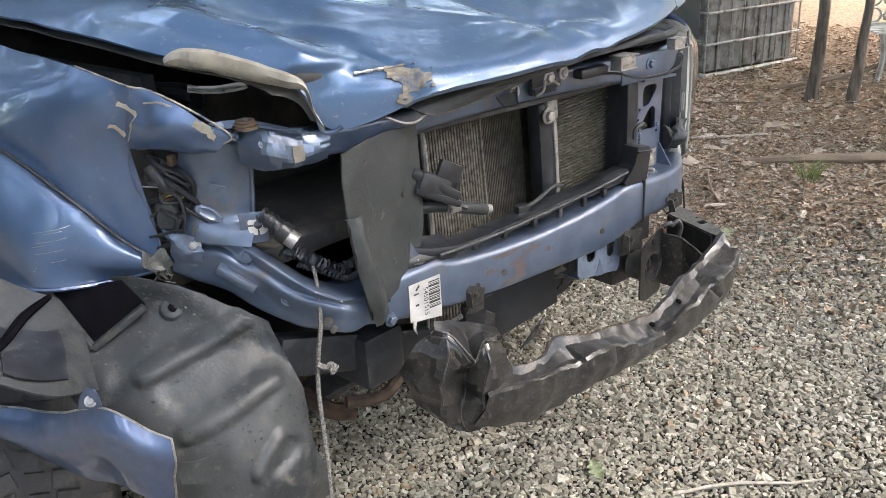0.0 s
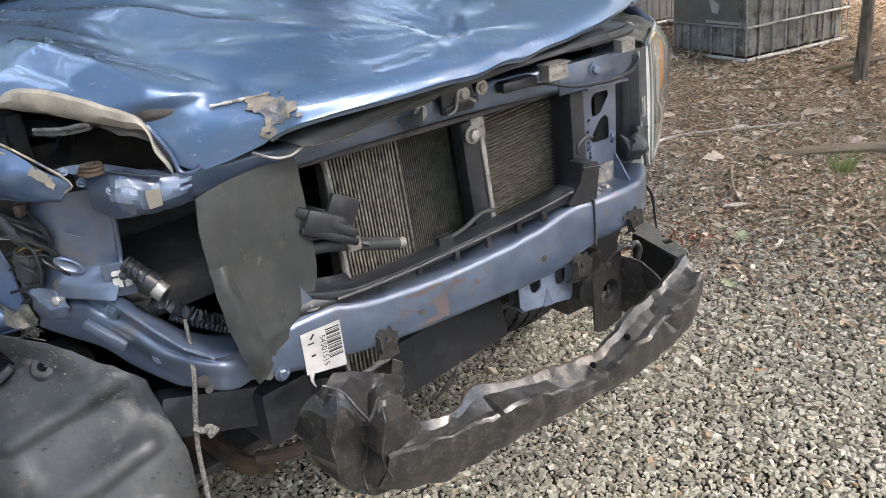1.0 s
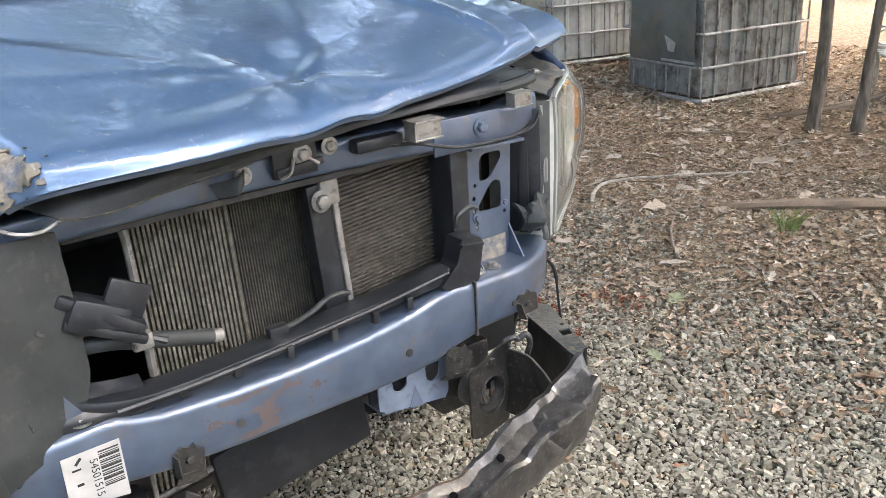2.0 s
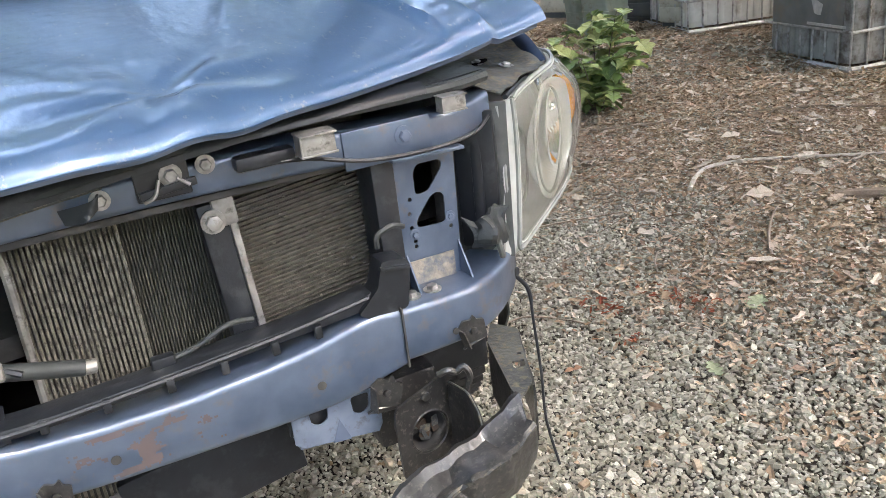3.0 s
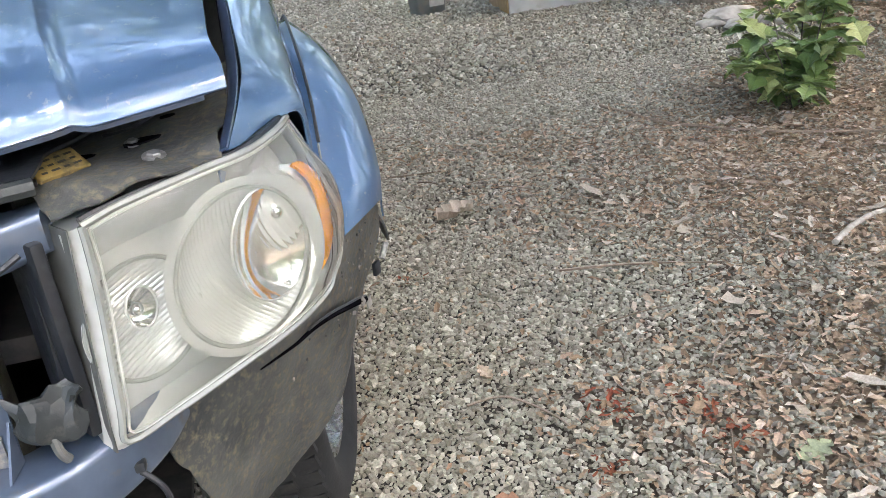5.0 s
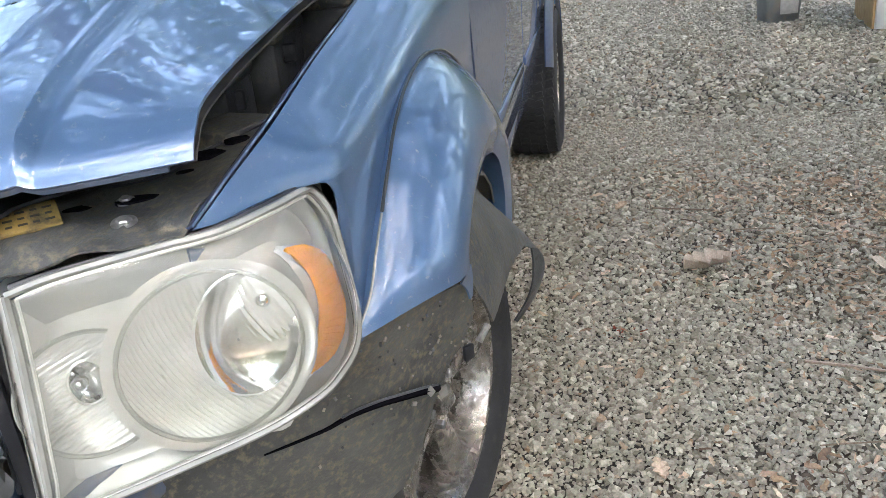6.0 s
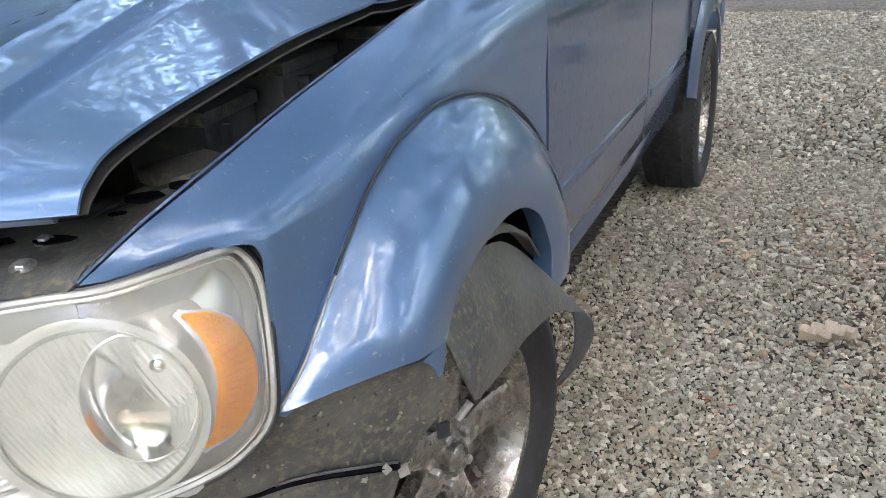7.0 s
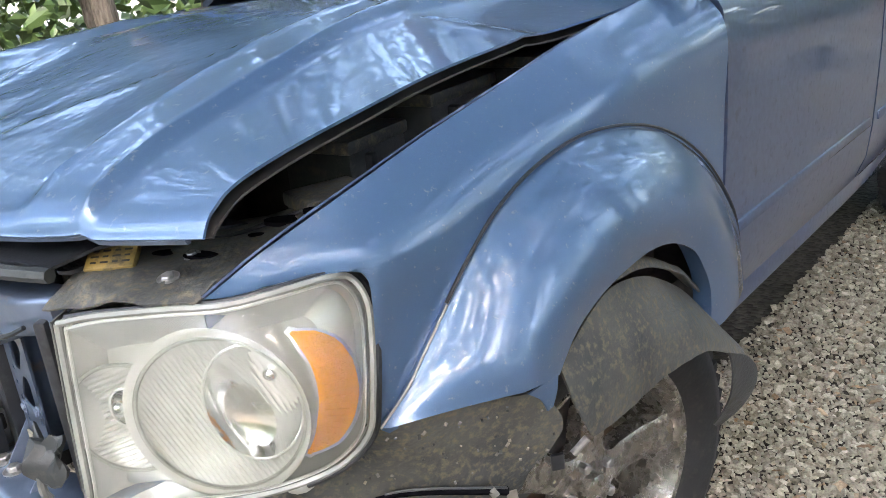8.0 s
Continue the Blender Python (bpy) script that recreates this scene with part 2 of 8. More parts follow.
def clear_lens(name, haze):
    """Clear moulded plastic: see-through, glossy by its angle, with a thin uneven haze."""
    m = bpy.data.materials.new(name)
    m.use_nodes = True
    n, l = m.node_tree.nodes, m.node_tree.links
    n.remove(n["Principled BSDF"])
    clear, shine, film = n.new("ShaderNodeBsdfTransparent"), n.new("ShaderNodeBsdfGlossy"), n.new("ShaderNodeBsdfDiffuse")
    clear.inputs["Color"].default_value = (0.97, 0.98, 0.95, 1)
    shine.inputs["Roughness"].default_value = 0.03
    film.inputs["Color"].default_value = (0.68, 0.69, 0.65, 1)
    geo, t, r = n.new("ShaderNodeNewGeometry"), n.new("ShaderNodeTexNoise"), n.new("ShaderNodeMapRange")
    t.inputs["Scale"].default_value, t.inputs["Detail"].default_value = 11, 8
    l.new(geo.outputs["Position"], t.inputs["Vector"])
    r.inputs[1].default_value, r.inputs[2].default_value = 0.35, 0.7
    r.inputs[3].default_value, r.inputs[4].default_value = haze * 0.8, haze
    l.new(t.outputs[0], r.inputs[0])
    b = n.new("ShaderNodeBump")
    b.inputs["Distance"].default_value = 0.0012
    t2 = n.new("ShaderNodeTexNoise")
    t2.inputs["Scale"].default_value = 26
    l.new(geo.outputs["Position"], t2.inputs["Vector"])
    l.new(t2.outputs[0], b.inputs["Height"])
    l.new(b.outputs[0], shine.inputs["Normal"])
    fr = n.new("ShaderNodeFresnel")
    fr.inputs["IOR"].default_value = 1.52
    dusty, glossed = n.new("ShaderNodeMixShader"), n.new("ShaderNodeMixShader")
    l.new(r.outputs[0], dusty.inputs[0])
    l.new(clear.outputs[0], dusty.inputs[1])
    l.new(film.outputs[0], dusty.inputs[2])
    l.new(fr.outputs[0], glossed.inputs[0])
    l.new(dusty.outputs[0], glossed.inputs[1])
    l.new(shine.outputs[0], glossed.inputs[2])
    l.new(glossed.outputs[0], n["Material Output"].inputs[0])
    return m


LENS = clear_lens("hazed_clear_lens", 0.17)
AMBER = glassy("amber_plastic", (1.0, 0.37, 0.0), 0.12, 1.45, 0.12, ripple=0.0015, ripple_scale=260)
GLASS = glassy("tinted_glass", (0.10, 0.12, 0.12), 0.02, 1.45, 0.6)

# ---------------------------------------------------------------- mesh helpers
BEND = -0.1325
FO = Vector((0.0, 0.124, 0.0))
FU = Vector((math.cos(BEND), math.sin(BEND), 0))
FV = Vector((-math.sin(BEND), math.cos(BEND), 0))


def F(u, v, z):
    """A place on the pushed-in front structure: u along its crossbeam, v behind its face, z up."""
    return FO + FU * u + FV * v + Vector((0, 0, z))


class Mesh:
    """Collects vertices and faces; each method adds one closed shape."""

    def __init__(self):
        self.v, self.f = [], []

    def add(self, verts, faces):
        k = len(self.v)
        self.v += [tuple(p) for p in verts]
        self.f += [tuple(i + k for i in f) for f in faces]
        return self

    def loft(self, rings, closed=True, caps=True):
        n = len(rings[0])
        verts = [p for r in rings for p in r]
        faces = []
        for a in range(len(rings) - 1):
            for b in range(n if closed else n - 1):
                c = (b + 1) % n
                faces.append((a * n + b, a * n + c, (a + 1) * n + c, (a + 1) * n + b))
        if caps and closed:
            faces.append(tuple(range(n))[::-1])
            faces.append(tuple((len(rings) - 1) * n + i for i in range(n)))
        return self.add(verts, faces)

    def tube(self, pts, radius, n=8, smooth=4, caps=True):
        pts = [Vector(p) for p in pts]
        if smooth > 1 and len(pts) > 2:
            pts = spline(pts, smooth)
        rad = radius if callable(radius) else (lambda t: radius)
        rings, up = [], None
        for i, p in enumerate(pts):
            d = (pts[min(i + 1, len(pts) - 1)] - pts[max(i - 1, 0)]).normalized()
            if up is None:
                up = Vector((0, 0, 1)) if abs(d.z) < 0.9 else Vector((1, 0, 0))
            side = d.cross(up).normalized()
            up = side.cross(d).normalized()
            r = rad(i / (len(pts) - 1))
            rings.append([p + (side * math.cos(a) + up * math.sin(a)) * r for a in [2 * math.pi * k / n for k in range(n)]])
        return self.loft(rings, True, caps)

    def box(self, centre, size, m=None, bevel=0.0):
        bm = bmesh.new()
        bmesh.ops.create_cube(bm, size=1)
        bmesh.ops.scale(bm, vec=size, verts=bm.verts)
        if bevel:
            bmesh.ops.bevel(bm, geom=list(bm.edges), offset=bevel, segments=2, profile=0.5, affect="EDGES")
        t = Matrix.Translation(centre) @ (m or Matrix())
        bm.verts.index_update()
        self.add([t @ v.co for v in bm.verts], [tuple(v.index for v in f.verts) for f in bm.faces])
        bm.free()
        return self

    def bar(self, a, b, w, h, up=(0, 0, 1), bevel=0.0):
        """A box-section bar from a to b."""
        a, b = Vector(a), Vector(b)
        d = (b - a).normalized()
        s = d.cross(Vector(up)).normalized()
        u = s.cross(d)
        rot = Matrix((d, s, u)).transposed().to_4x4()
        return self.box((a + b) / 2, ((b - a).length, w, h), rot, bevel)

    def plate(self, outline, holes, m, thick):
        """A flat plate with holes, in the plane of m, thick along its z."""
        bm = bmesh.new()
        edges = []
        for loop in (outline, *holes):
            vs = [bm.verts.new((x, y, 0)) for x, y in loop]
            edges += [bm.edges.new((vs[i], vs[(i + 1) % len(vs)])) for i in range(len(vs))]
        res = bmesh.ops.triangle_fill(bm, use_beauty=True, use_dissolve=False, edges=edges)
        faces = [g for g in res["geom"] if isinstance(g, bmesh.types.BMFace)]
        ext = bmesh.ops.extrude_face_region(bm, geom=faces)
        bmesh.ops.translate(bm, vec=(0, 0, thick), verts=[g for g in ext["geom"] if isinstance(g, bmesh.types.BMVert)])
        bmesh.ops.recalc_face_normals(bm, faces=bm.faces)
        bm.verts.index_update()
        self.add([m @ v.co for v in bm.verts], [tuple(v.index for v in f.verts) for f in bm.faces])
        bm.free()
        return self

    def lathe(self, profile, m, n=48, caps=True):
        """Turns (radius, height) pairs about the z of m; ends at radius 0 close it."""
        rings = [[m @ Vector((r * math.cos(a), r * math.sin(a), h)) for a in [2 * math.pi * k / n for k in range(n)]] for r, h in profile]
        return self.loft(rings, True, caps)

    def sheet(self, grid, thick):
        """A grid of points as a sheet with thickness and closed rims."""
        g = [[Vector(p) for p in row] for row in grid]
        a, b = len(g), len(g[0])
        nor = []
        for i in range(a):
            for j in range(b):
                du = g[min(i + 1, a - 1)][j] - g[max(i - 1, 0)][j]
                dv = g[i][min(j + 1, b - 1)] - g[i][max(j - 1, 0)]
                c = du.cross(dv)
                nor.append(c.normalized() if c.length > 1e-12 else Vector((0, 0, 1)))
        top = [g[i][j] for i in range(a) for j in range(b)]
        low = [p - q * thick for p, q in zip(top, nor)]
        faces = []
        k = a * b
        for i in range(a - 1):
            for j in range(b - 1):
                q = (i * b + j, (i + 1) * b + j, (i + 1) * b + j + 1, i * b + j + 1)
                faces += [q, tuple(x + k for x in q[::-1])]
        rim = [i * b for i in range(a)] + [(a - 1) * b + j for j in range(1, b)] + [i * b + b - 1 for i in range(a - 2, -1, -1)] + list(range(b - 2, 0, -1))
        for x, y in zip(rim, rim[1:] + rim[:1]):
            faces.append((y, x, x + k, y + k))
        return self.add(top + low, faces)

    def bolt(self, p, axis, r=0.009, h=0.008):
        """A hexagon bolt head with its washer."""
        m = Matrix.Translation(p) @ Vector(axis).to_track_quat("Z", "Y").to_matrix().to_4x4()
        self.lathe([(r * 1.6, 0), (r * 1.6, 0.002), (r, 0.0022)], m, 16)
        self.lathe([(r, 0.0015), (r, h), (r * 0.8, h + 0.0015)], m, 6)
        return self

    def done(self, name, mat, parent=None, label="", smooth=38):
        me = bpy.data.meshes.new(name)
        me.from_pydata(self.v, [], self.f)
        me.materials.append(mat)
        if smooth:
            me.polygons.foreach_set("use_smooth", [True] * len(me.polygons))
            me.update()
            me.set_sharp_from_angle(angle=radians(smooth))
        ob = new(name, me)
        if parent:
            ob.parent = parent
            if parent.type == "EMPTY":
                ob.matrix_parent_inverse = Matrix.Translation(-parent.location)
        if label:
            ob["label"] = label
        return ob


def spline(pts, k):
    """Points on a smooth curve through the given ones, k to each span."""
    out = []
    for i in range(len(pts) - 1):
        p0, p1, p2, p3 = pts[max(i - 1, 0)], pts[i], pts[i + 1], pts[min(i + 2, len(pts) - 1)]
        for j in range(k):
            t = j / k
            out.append(0.5 * (2 * p1 + (p2 - p0) * t + (2 * p0 - 5 * p1 + 4 * p2 - p3) * t * t + (3 * p1 - p0 - 3 * p2 + p3) * t ** 3))
    return out + [pts[-1]]


def skin(rows, ku=5, kv=5):
    """A fine grid through a coarse cage of sections."""
    rows = [spline([Vector(p) for p in r], kv) for r in rows]
    cols = [spline([r[j] for r in rows], ku) for j in range(len(rows[0]))]
    return [[cols[j][i] for j in range(len(cols))] for i in range(len(cols[0]))]


def wrinkle(grid, amount, scale, where=lambda p: 1.0):
    """Dents in a grid, up and down its normals by noise."""
    for row in grid:
        for j, p in enumerate(row):
            row[j] = p + Vector((noise.noise(p * scale + Vector((7, 3, 1))), noise.noise(p * scale), noise.noise(p * scale + Vector((1, 9, 5))))) * amount * where(p)
    return grid


def rounded(w, h, r, n=3):
    """A rounded rectangle about 0, as (x, y) pairs."""
    out = []
    for cx, cy, a0 in ((w / 2 - r, h / 2 - r, 0), (-w / 2 + r, h / 2 - r, 90), (-w / 2 + r, -h / 2 + r, 180), (w / 2 - r, -h / 2 + r, 270)):
        for k in range(n + 1):
            a = radians(a0 + 90 * k / n)
            out.append((cx + r * math.cos(a), cy + r * math.sin(a)))
    return out


def circle(cx, cy, r, n=16):
    return [(cx + r * math.cos(2 * math.pi * k / n), cy + r * math.sin(2 * math.pi * k / n)) for k in range(n)]


def plane_f(u, v, z, lean=0.0):
    """A frame on the front structure: x along u, y up, z towards the front."""
    m = Matrix((FU, Vector((0, 0, 1)), -FV)).transposed().to_4x4()
    return Matrix.Translation(F(u, v, z)) @ m @ Matrix.Rotation(lean, 4, "X")


def empty(name, place):
    e = new(name)
    e.location = place
    return e

# ---------------------------------------------------------------- the wrecked car
car = empty("crashed_suv", (0, 2.45, 0))
tagged(car, "crash-damaged blue SUV with its front bumper and grille missing, on gravel", "car")

# hood: sections from its lip to its rear edge, each from the crumpled corner to the sound one
lip = [(-.53, .240, 1.055), (-.50, .212, 1.046), (-.43, .155, 1.072), (-.366, .112, 1.098), (-.14, .060, 1.108), (.10, .060, 1.113), (.36, .112, 1.118), (.52, .158, 1.123), (.61, .184, 1.126), (.66, .198, 1.128), (.787, .240, 1.136)]
nose = [(-.55, .252, 1.105), (-.505, .222, 1.112), (-.435, .170, 1.128), (-.36, .140, 1.133), (-.14, .100, 1.138), (.10, .102, 1.143), (.36, .152, 1.148), (.52, .188, 1.158), (.60, .210, 1.160), (.65, .222, 1.156), (.785, .262, 1.164)]
front = [(-.60, .300, 1.150), (-.523, .262, 1.178), (-.42, .270, 1.160), (-.33, .270, 1.162), (-.10, .250, 1.172), (.10, .260, 1.180), (.34, .300, 1.192), (.49, .330, 1.208), (.57, .332, 1.206), (.61, .335, 1.195), (.775, .330, 1.188)]
mid = [(-.69, .460, 1.186), (-.56, .450, 1.222), (-.44, .480, 1.190), (-.30, .500, 1.216), (-.10, .500, 1.232), (.10, .510, 1.240), (.31, .540, 1.246), (.44, .550, 1.256), (.53, .550, 1.255), (.575, .550, 1.240), (.775, .530, 1.224)]
peak = [(-.75, .720, 1.228), (-.60, .740, 1.258), (-.44, .800, 1.250), (-.28, .850, 1.292), (-.10, .860, 1.296), (.10, .860, 1.296), (.28, .850, 1.296), (.40, .850, 1.304), (.49, .845, 1.300), (.54, .845, 1.284), (.775, .810, 1.254)]
rear = [(-.78, 1.30, 1.262), (-.62, 1.32, 1.290), (-.44, 1.34, 1.300), (-.28, 1.35, 1.310), (-.10, 1.36, 1.312), (.10, 1.36, 1.312), (.28, 1.35, 1.312), (.39, 1.34, 1.318), (.47, 1.33, 1.314), (.52, 1.33, 1.298), (.78, 1.30, 1.276)]
hood_grid = skin([lip, nose, front, mid, peak, rear], 22, 14)
wrinkle(hood_grid, 0.0035, 9, lambda p: max(0.0, min(1.0, (-0.05 - p.x) * 2.2)) * (1.0 if p.x < -.40 else max(0.0, min(1.0, (p.y - .15) * 6))))
wrinkle(hood_grid, 0.0022, 5, lambda p: max(0.0, min(1.0, (p.y - .22) * 5)))
for row in hood_grid:  # a dent that pulls radial folds into the hood
    for j, p in enumerate(row):
        d = (p.xy - Vector((0.03, 0.20))).length
        a = math.atan2(p.y - 0.20, p.x - 0.03)
        row[j] = p + Vector((0, 0, -0.010 * math.exp(-(d / 0.05) ** 2) + 0.0035 * math.sin(a * 7) * math.exp(-((d - 0.12) / 0.10) ** 2)))


def crease(p, a, b, h, w):
    """The height of a sharp fold along a line from a to b on the hood."""
    a, b, q = Vector(a), Vector(b), p.xy
    t = max(0.0, min(1.0, (q - a).dot(b - a) / (b - a).length_squared))
    d = (q - a.lerp(b, t)).length
    return h * math.exp(-d / w) * (1 - .4 * t)


for row in hood_grid:
    for j, p in enumerate(row):
        yc = float(np.interp(p.x, [-.45, -.352, -.267, -.153, -.045, .06, .17, .25, .33, .40], [1.1, .805, .556, .395, .263, .145, .299, .453, .65, .90]))
        s = (p.y - yc) * .62  # behind a sharp V-shaped fold the hood is pushed down into a dish
        z = .003 * math.exp(-abs(s) / .010) + crease(p, (.06, .145), (.06, .07), .006, .02)
        if s > 0:
            z -= .016 * (1 - math.exp(-s / .075)) * math.exp(-s / .40)
            z += .0011 * math.sin(math.atan2(p.y - .15, p.x - .06) * 13 + 5 * noise.noise(p * 6)) * math.exp(-s / .10) * (1 - math.exp(-s / .02))
        z += crease(p, (-.545, .26), (-.60, .62), .016, .022) - crease(p, (-.585, .28), (-.66, .66), .012, .018)
        z += crease(p, (-.02, .26), (-.62, .55), .006, .03) + crease(p, (-.35, .35), (-.60, 1.0), .010, .05)
        ka = float(np.interp(p.y, [.15, .33, .55, .85, 1.34], [.525, .495, .445, .405, .385]))
        kb = float(np.interp(p.y, [.15, .33, .55, .85, 1.34], [.625, .585, .545, .495, .465]))
        s = (p.x - ka) / (kb - ka)
        up = min(1.0, max(0.0, (p.y - .16) / .06))
        z += up * (.011 * max(0, min(1, s * 5 + 1)) * max(0, min(1, (1 - s) * 5 + 1)))
        z += up * .006 * (math.exp(-abs(p.x - ka) / .009) + math.exp(-abs(p.x - kb) / .009))
        row[j] = p + Vector((0, 0, z))
for row in hood_grid:  # the torn corner is pushed in below a ragged line
    for j, p in enumerate(row):
        if -.60 < p.x < -.37:
            w = min(1.0, max(0.0, (1.166 + .05 * (p.x + .5) - p.z) / .020)) * min(1.0, (p.x + .60) / .04, (-.37 - p.x) / .03)
            row[j] = p + Vector((.005, .014, -.004)) * (w * w * (3 - 2 * w))
hood = Mesh().sheet(hood_grid, -0.004).done("hood", HOOD, car, "blue hood, crumpled and torn at one corner", 50)
inner = [[p + Vector((0, 0.012, -0.022)) for p in row[1:-1]] for row in hood_grid[13:]]
Mesh().sheet(inner, 0.003).done("hood_inner_panel", DARK, hood)
rim_pts = [hood_grid[0][j] + Vector((0, 0.010, -0.004)) for j in range(34, len(hood_grid[0]) - 4)]
Mesh().tube(rim_pts, 0.006, 6, 1).done("hood_hem", FRAME, hood)
# torn corner: bare primer showing at the fold
fine = [spline(r[19:68], 4) for r in hood_grid[:30]]
fine = [spline([r[q] for r in fine], 3) for q in range(len(fine[0]))]
tm = Mesh()
for a in range(len(fine) - 1):
    for q in range(len(fine[0]) - 1):
        p = fine[a][q]
        e = math.hypot((p.x + .425) / .058, (p.z - 1.128) / .046) + max(0, 1.1 - math.hypot((p.x + .462) / .052, (p.z - 1.128) / .05)) * 3 + .55 * noise.noise(p * 45) + .3 * noise.noise(p * 120)
        if e < .95:
            lift = Vector((-.002, -.004, .002)) * (1 + .8 * noise.noise(p * 70))
            k = [fine[a][q] + lift, fine[a + 1][q] + lift, fine[a + 1][q + 1] + lift, fine[a][q + 1] + lift]
            tm.add(k + [v - lift * .9 for v in k], [(0, 1, 2, 3), (7, 6, 5, 4), (0, 4, 5, 1), (1, 5, 6, 2), (2, 6, 7, 3), (3, 7, 4, 0)])
tm.done("torn_edge", PRIMER, hood, "paint torn off down to tan primer", 60)
for k in range(3):
    z0 = (1.166, 1.162, 1.15)[k]
    pts = [min((p for r in fine for p in r), key=lambda p: (p.x - x) ** 2 + (p.z - z0 - .05 * (x + .5)) ** 2 * 3) + Vector((-.001, -.005, .002)) for x in [(-.53, -.47, -.44)[k] + .012 * i for i in range((5, 6, 5)[k])]]
    Mesh().tube(pts, lambda t: .0012 + .0025 * abs(math.sin(t * 9 + k)), 5, 3).done("flaked_edge", LABEL if k == 1 else PRIMER, hood)
edge = [Vector(p) for p in [(-.702, .43, 1.180), (-.69, .405, 1.186), (-.665, .37, 1.182), (-.635, .32, 1.168), (-.60, .258, 1.150), (-.578, .222, 1.138), (-.568, .215, 1.10), (-.552, .212, 1.062)]]
roll = []
for k, p in enumerate(spline(edge, 5)):
    w = 0.006 + 0.013 * math.sin(math.pi * min(1, k / 26)) ** 0.7
    roll.append([p + Vector((-0.004, -0.006, 0)) + Vector((-math.cos(a) * 0.006, -math.cos(a) * 0.012, math.sin(a) * w)) for a in [2 * math.pi * q / 8 for q in range(8)]])
wrinkle(roll, .0035, 30)
Mesh().tube([r[2].lerp(r[3], .5) + Vector((-.001, -.003, 0)) for r in roll[2:-2]], .0018, 5, 1).done("fold_line", PRIMER, hood)
Mesh().loft(roll).done("folded_edge", BARE, hood, "rolled hood edge scraped to bare primer")
Mesh().tube([(-.555, .262, 1.125), (-.535, .25, 1.08), (-.525, .25, 1.045), (-.515, .235, 1.04), (-.50, .222, 1.05)], 0.004, 6).done("hem_strip", DUSTY, hood)

# engine bay behind the front structure
for centre, size in (((0, .80, .80), (1.30, .90, .04)), ((0, 1.30, 1.0), (1.4, .04, .5)), ((-.64, .95, .98), (.03, .66, .30)), ((.20, .85, .98), (.03, .9, .30)), ((.02, .72, .85), (1.3, .03, .4))):
    Mesh().box(centre, size, None, .004).done("engine_bay_panel", DARK, car)
Mesh().sheet(skin([[(.79, .30, 1.04), (.79, .6, 1.08), (.79, 1.0, 1.14), (.79, 1.3, 1.18)], [(.74, .32, .99), (.74, .6, 1.02), (.74, 1.0, 1.08), (.74, 1.3, 1.12)], [(.60, .34, .94), (.60, .6, .96), (.60, 1.0, .99), (.60, 1.3, 1.0)], [(.30, .36, .92), (.30, .6, .94), (.30, 1.0, .96), (.30, 1.3, .98)]], 3, 4), .003).done("inner_fender_ledge", SHELL, car)
def lidded(name, x, y, z, sx, sy, sz, turn):
    """A plastic under-hood box with an overhanging lid."""
    m = Matrix.Translation((x, y, z)) @ Matrix.Rotation(turn, 4, "Z")
    bx = Mesh().box((0, 0, 0), (sx, sy, sz), m, .008).done(name, LINER, car, "dusty black under-hood box")
    Mesh().box((0, 0, 0), (sx * 1.06, sy * 1.06, .022), m @ Matrix.Translation((0, 0, sz / 2 + .008)), .006).done("lid", LINER_MUD, bx)
    Mesh().box((0, 0, 0), (sx * .3, sy * .12, .03), m @ Matrix.Translation((sx * .45, -sy * .2, sz * .3)), .004).done("clip", BLACK, bx)


lidded("fuse_box", .60, .64, 1.075, .13, .15, .12, .15)
lidded("battery", .575, .84, 1.105, .20, .20, .13, .12)
lidded("relay_box", .705, .50, 1.055, .08, .10, .07, -.3)
lidded("air_box", .66, 1.08, 1.13, .18, .18, .12, .1)
Mesh().tube([(.72, .40, 1.03), (.69, .50, 1.07), (.72, .62, 1.08), (.735, .85, 1.12), (.70, 1.1, 1.17)], .009, 8).done("hose", RUBBER, car)
Mesh().tube([(.66, .36, 1.03), (.70, .42, 1.055), (.69, .52, 1.06), (.735, .70, 1.10)], .005, 6).done("wire", BLACK, car)
Mesh().bar((.73, 1.0, 1.20), (.765, 1.16, 1.235), .03, .02, bevel=.004).done("hinge_arm", FRAME, car)
Mesh().tube([(-.62, .50, 1.06), (-.58, .58, 1.09), (-.66, .75, 1.10), (-.7, 1.0, 1.14)], .016, 8).done("hose", BLACK, car)
Mesh().tube([(-.668, .428, 1.129), (-.64, .385, 1.128), (-.617, .344, 1.134), (-.612, .34, 1.128), (-.64, .39, 1.120), (-.668, .43, 1.124)], .004, 6).done("bent_strap", ALU, car)

# ------------------------------------------------------------ front structure
# lower crossbeam
secs = [(-.565, .02, .676, .735), (-.50, .004, .662, .742), (-.41, 0, .646, .746), (-.335, 0, .640, .750), (-.315, 0, .637, .741), (-.27, 0, .632, .731), (-.16, 0, .626, .724), (-.05, 0, .624, .723), (.08, 0, .622, .731), (.17, 0, .624, .743), (.23, 0, .632, .757), (.262, 0, .642, .762), (.308, 0, .652, .758)]
rings = []
us = [s[0] for s in secs]
BEAM_SECS = secs
for k in range(46):
    u = us[0] + (us[-1] - us[0]) * k / 45
    v, lo, hi = (float(np.interp(u, us, [s[i] for s in secs])) for i in (1, 2, 3))
    rings.append([F(u, v + .048 + x, (lo + hi) / 2 + y) for x, y in rounded(.096, hi - lo, .013, 3)])
beam = Mesh().loft(rings).done("lower_crossbeam", FRAME, car, "blue-grey steel crossbeam with a rusty scrape")
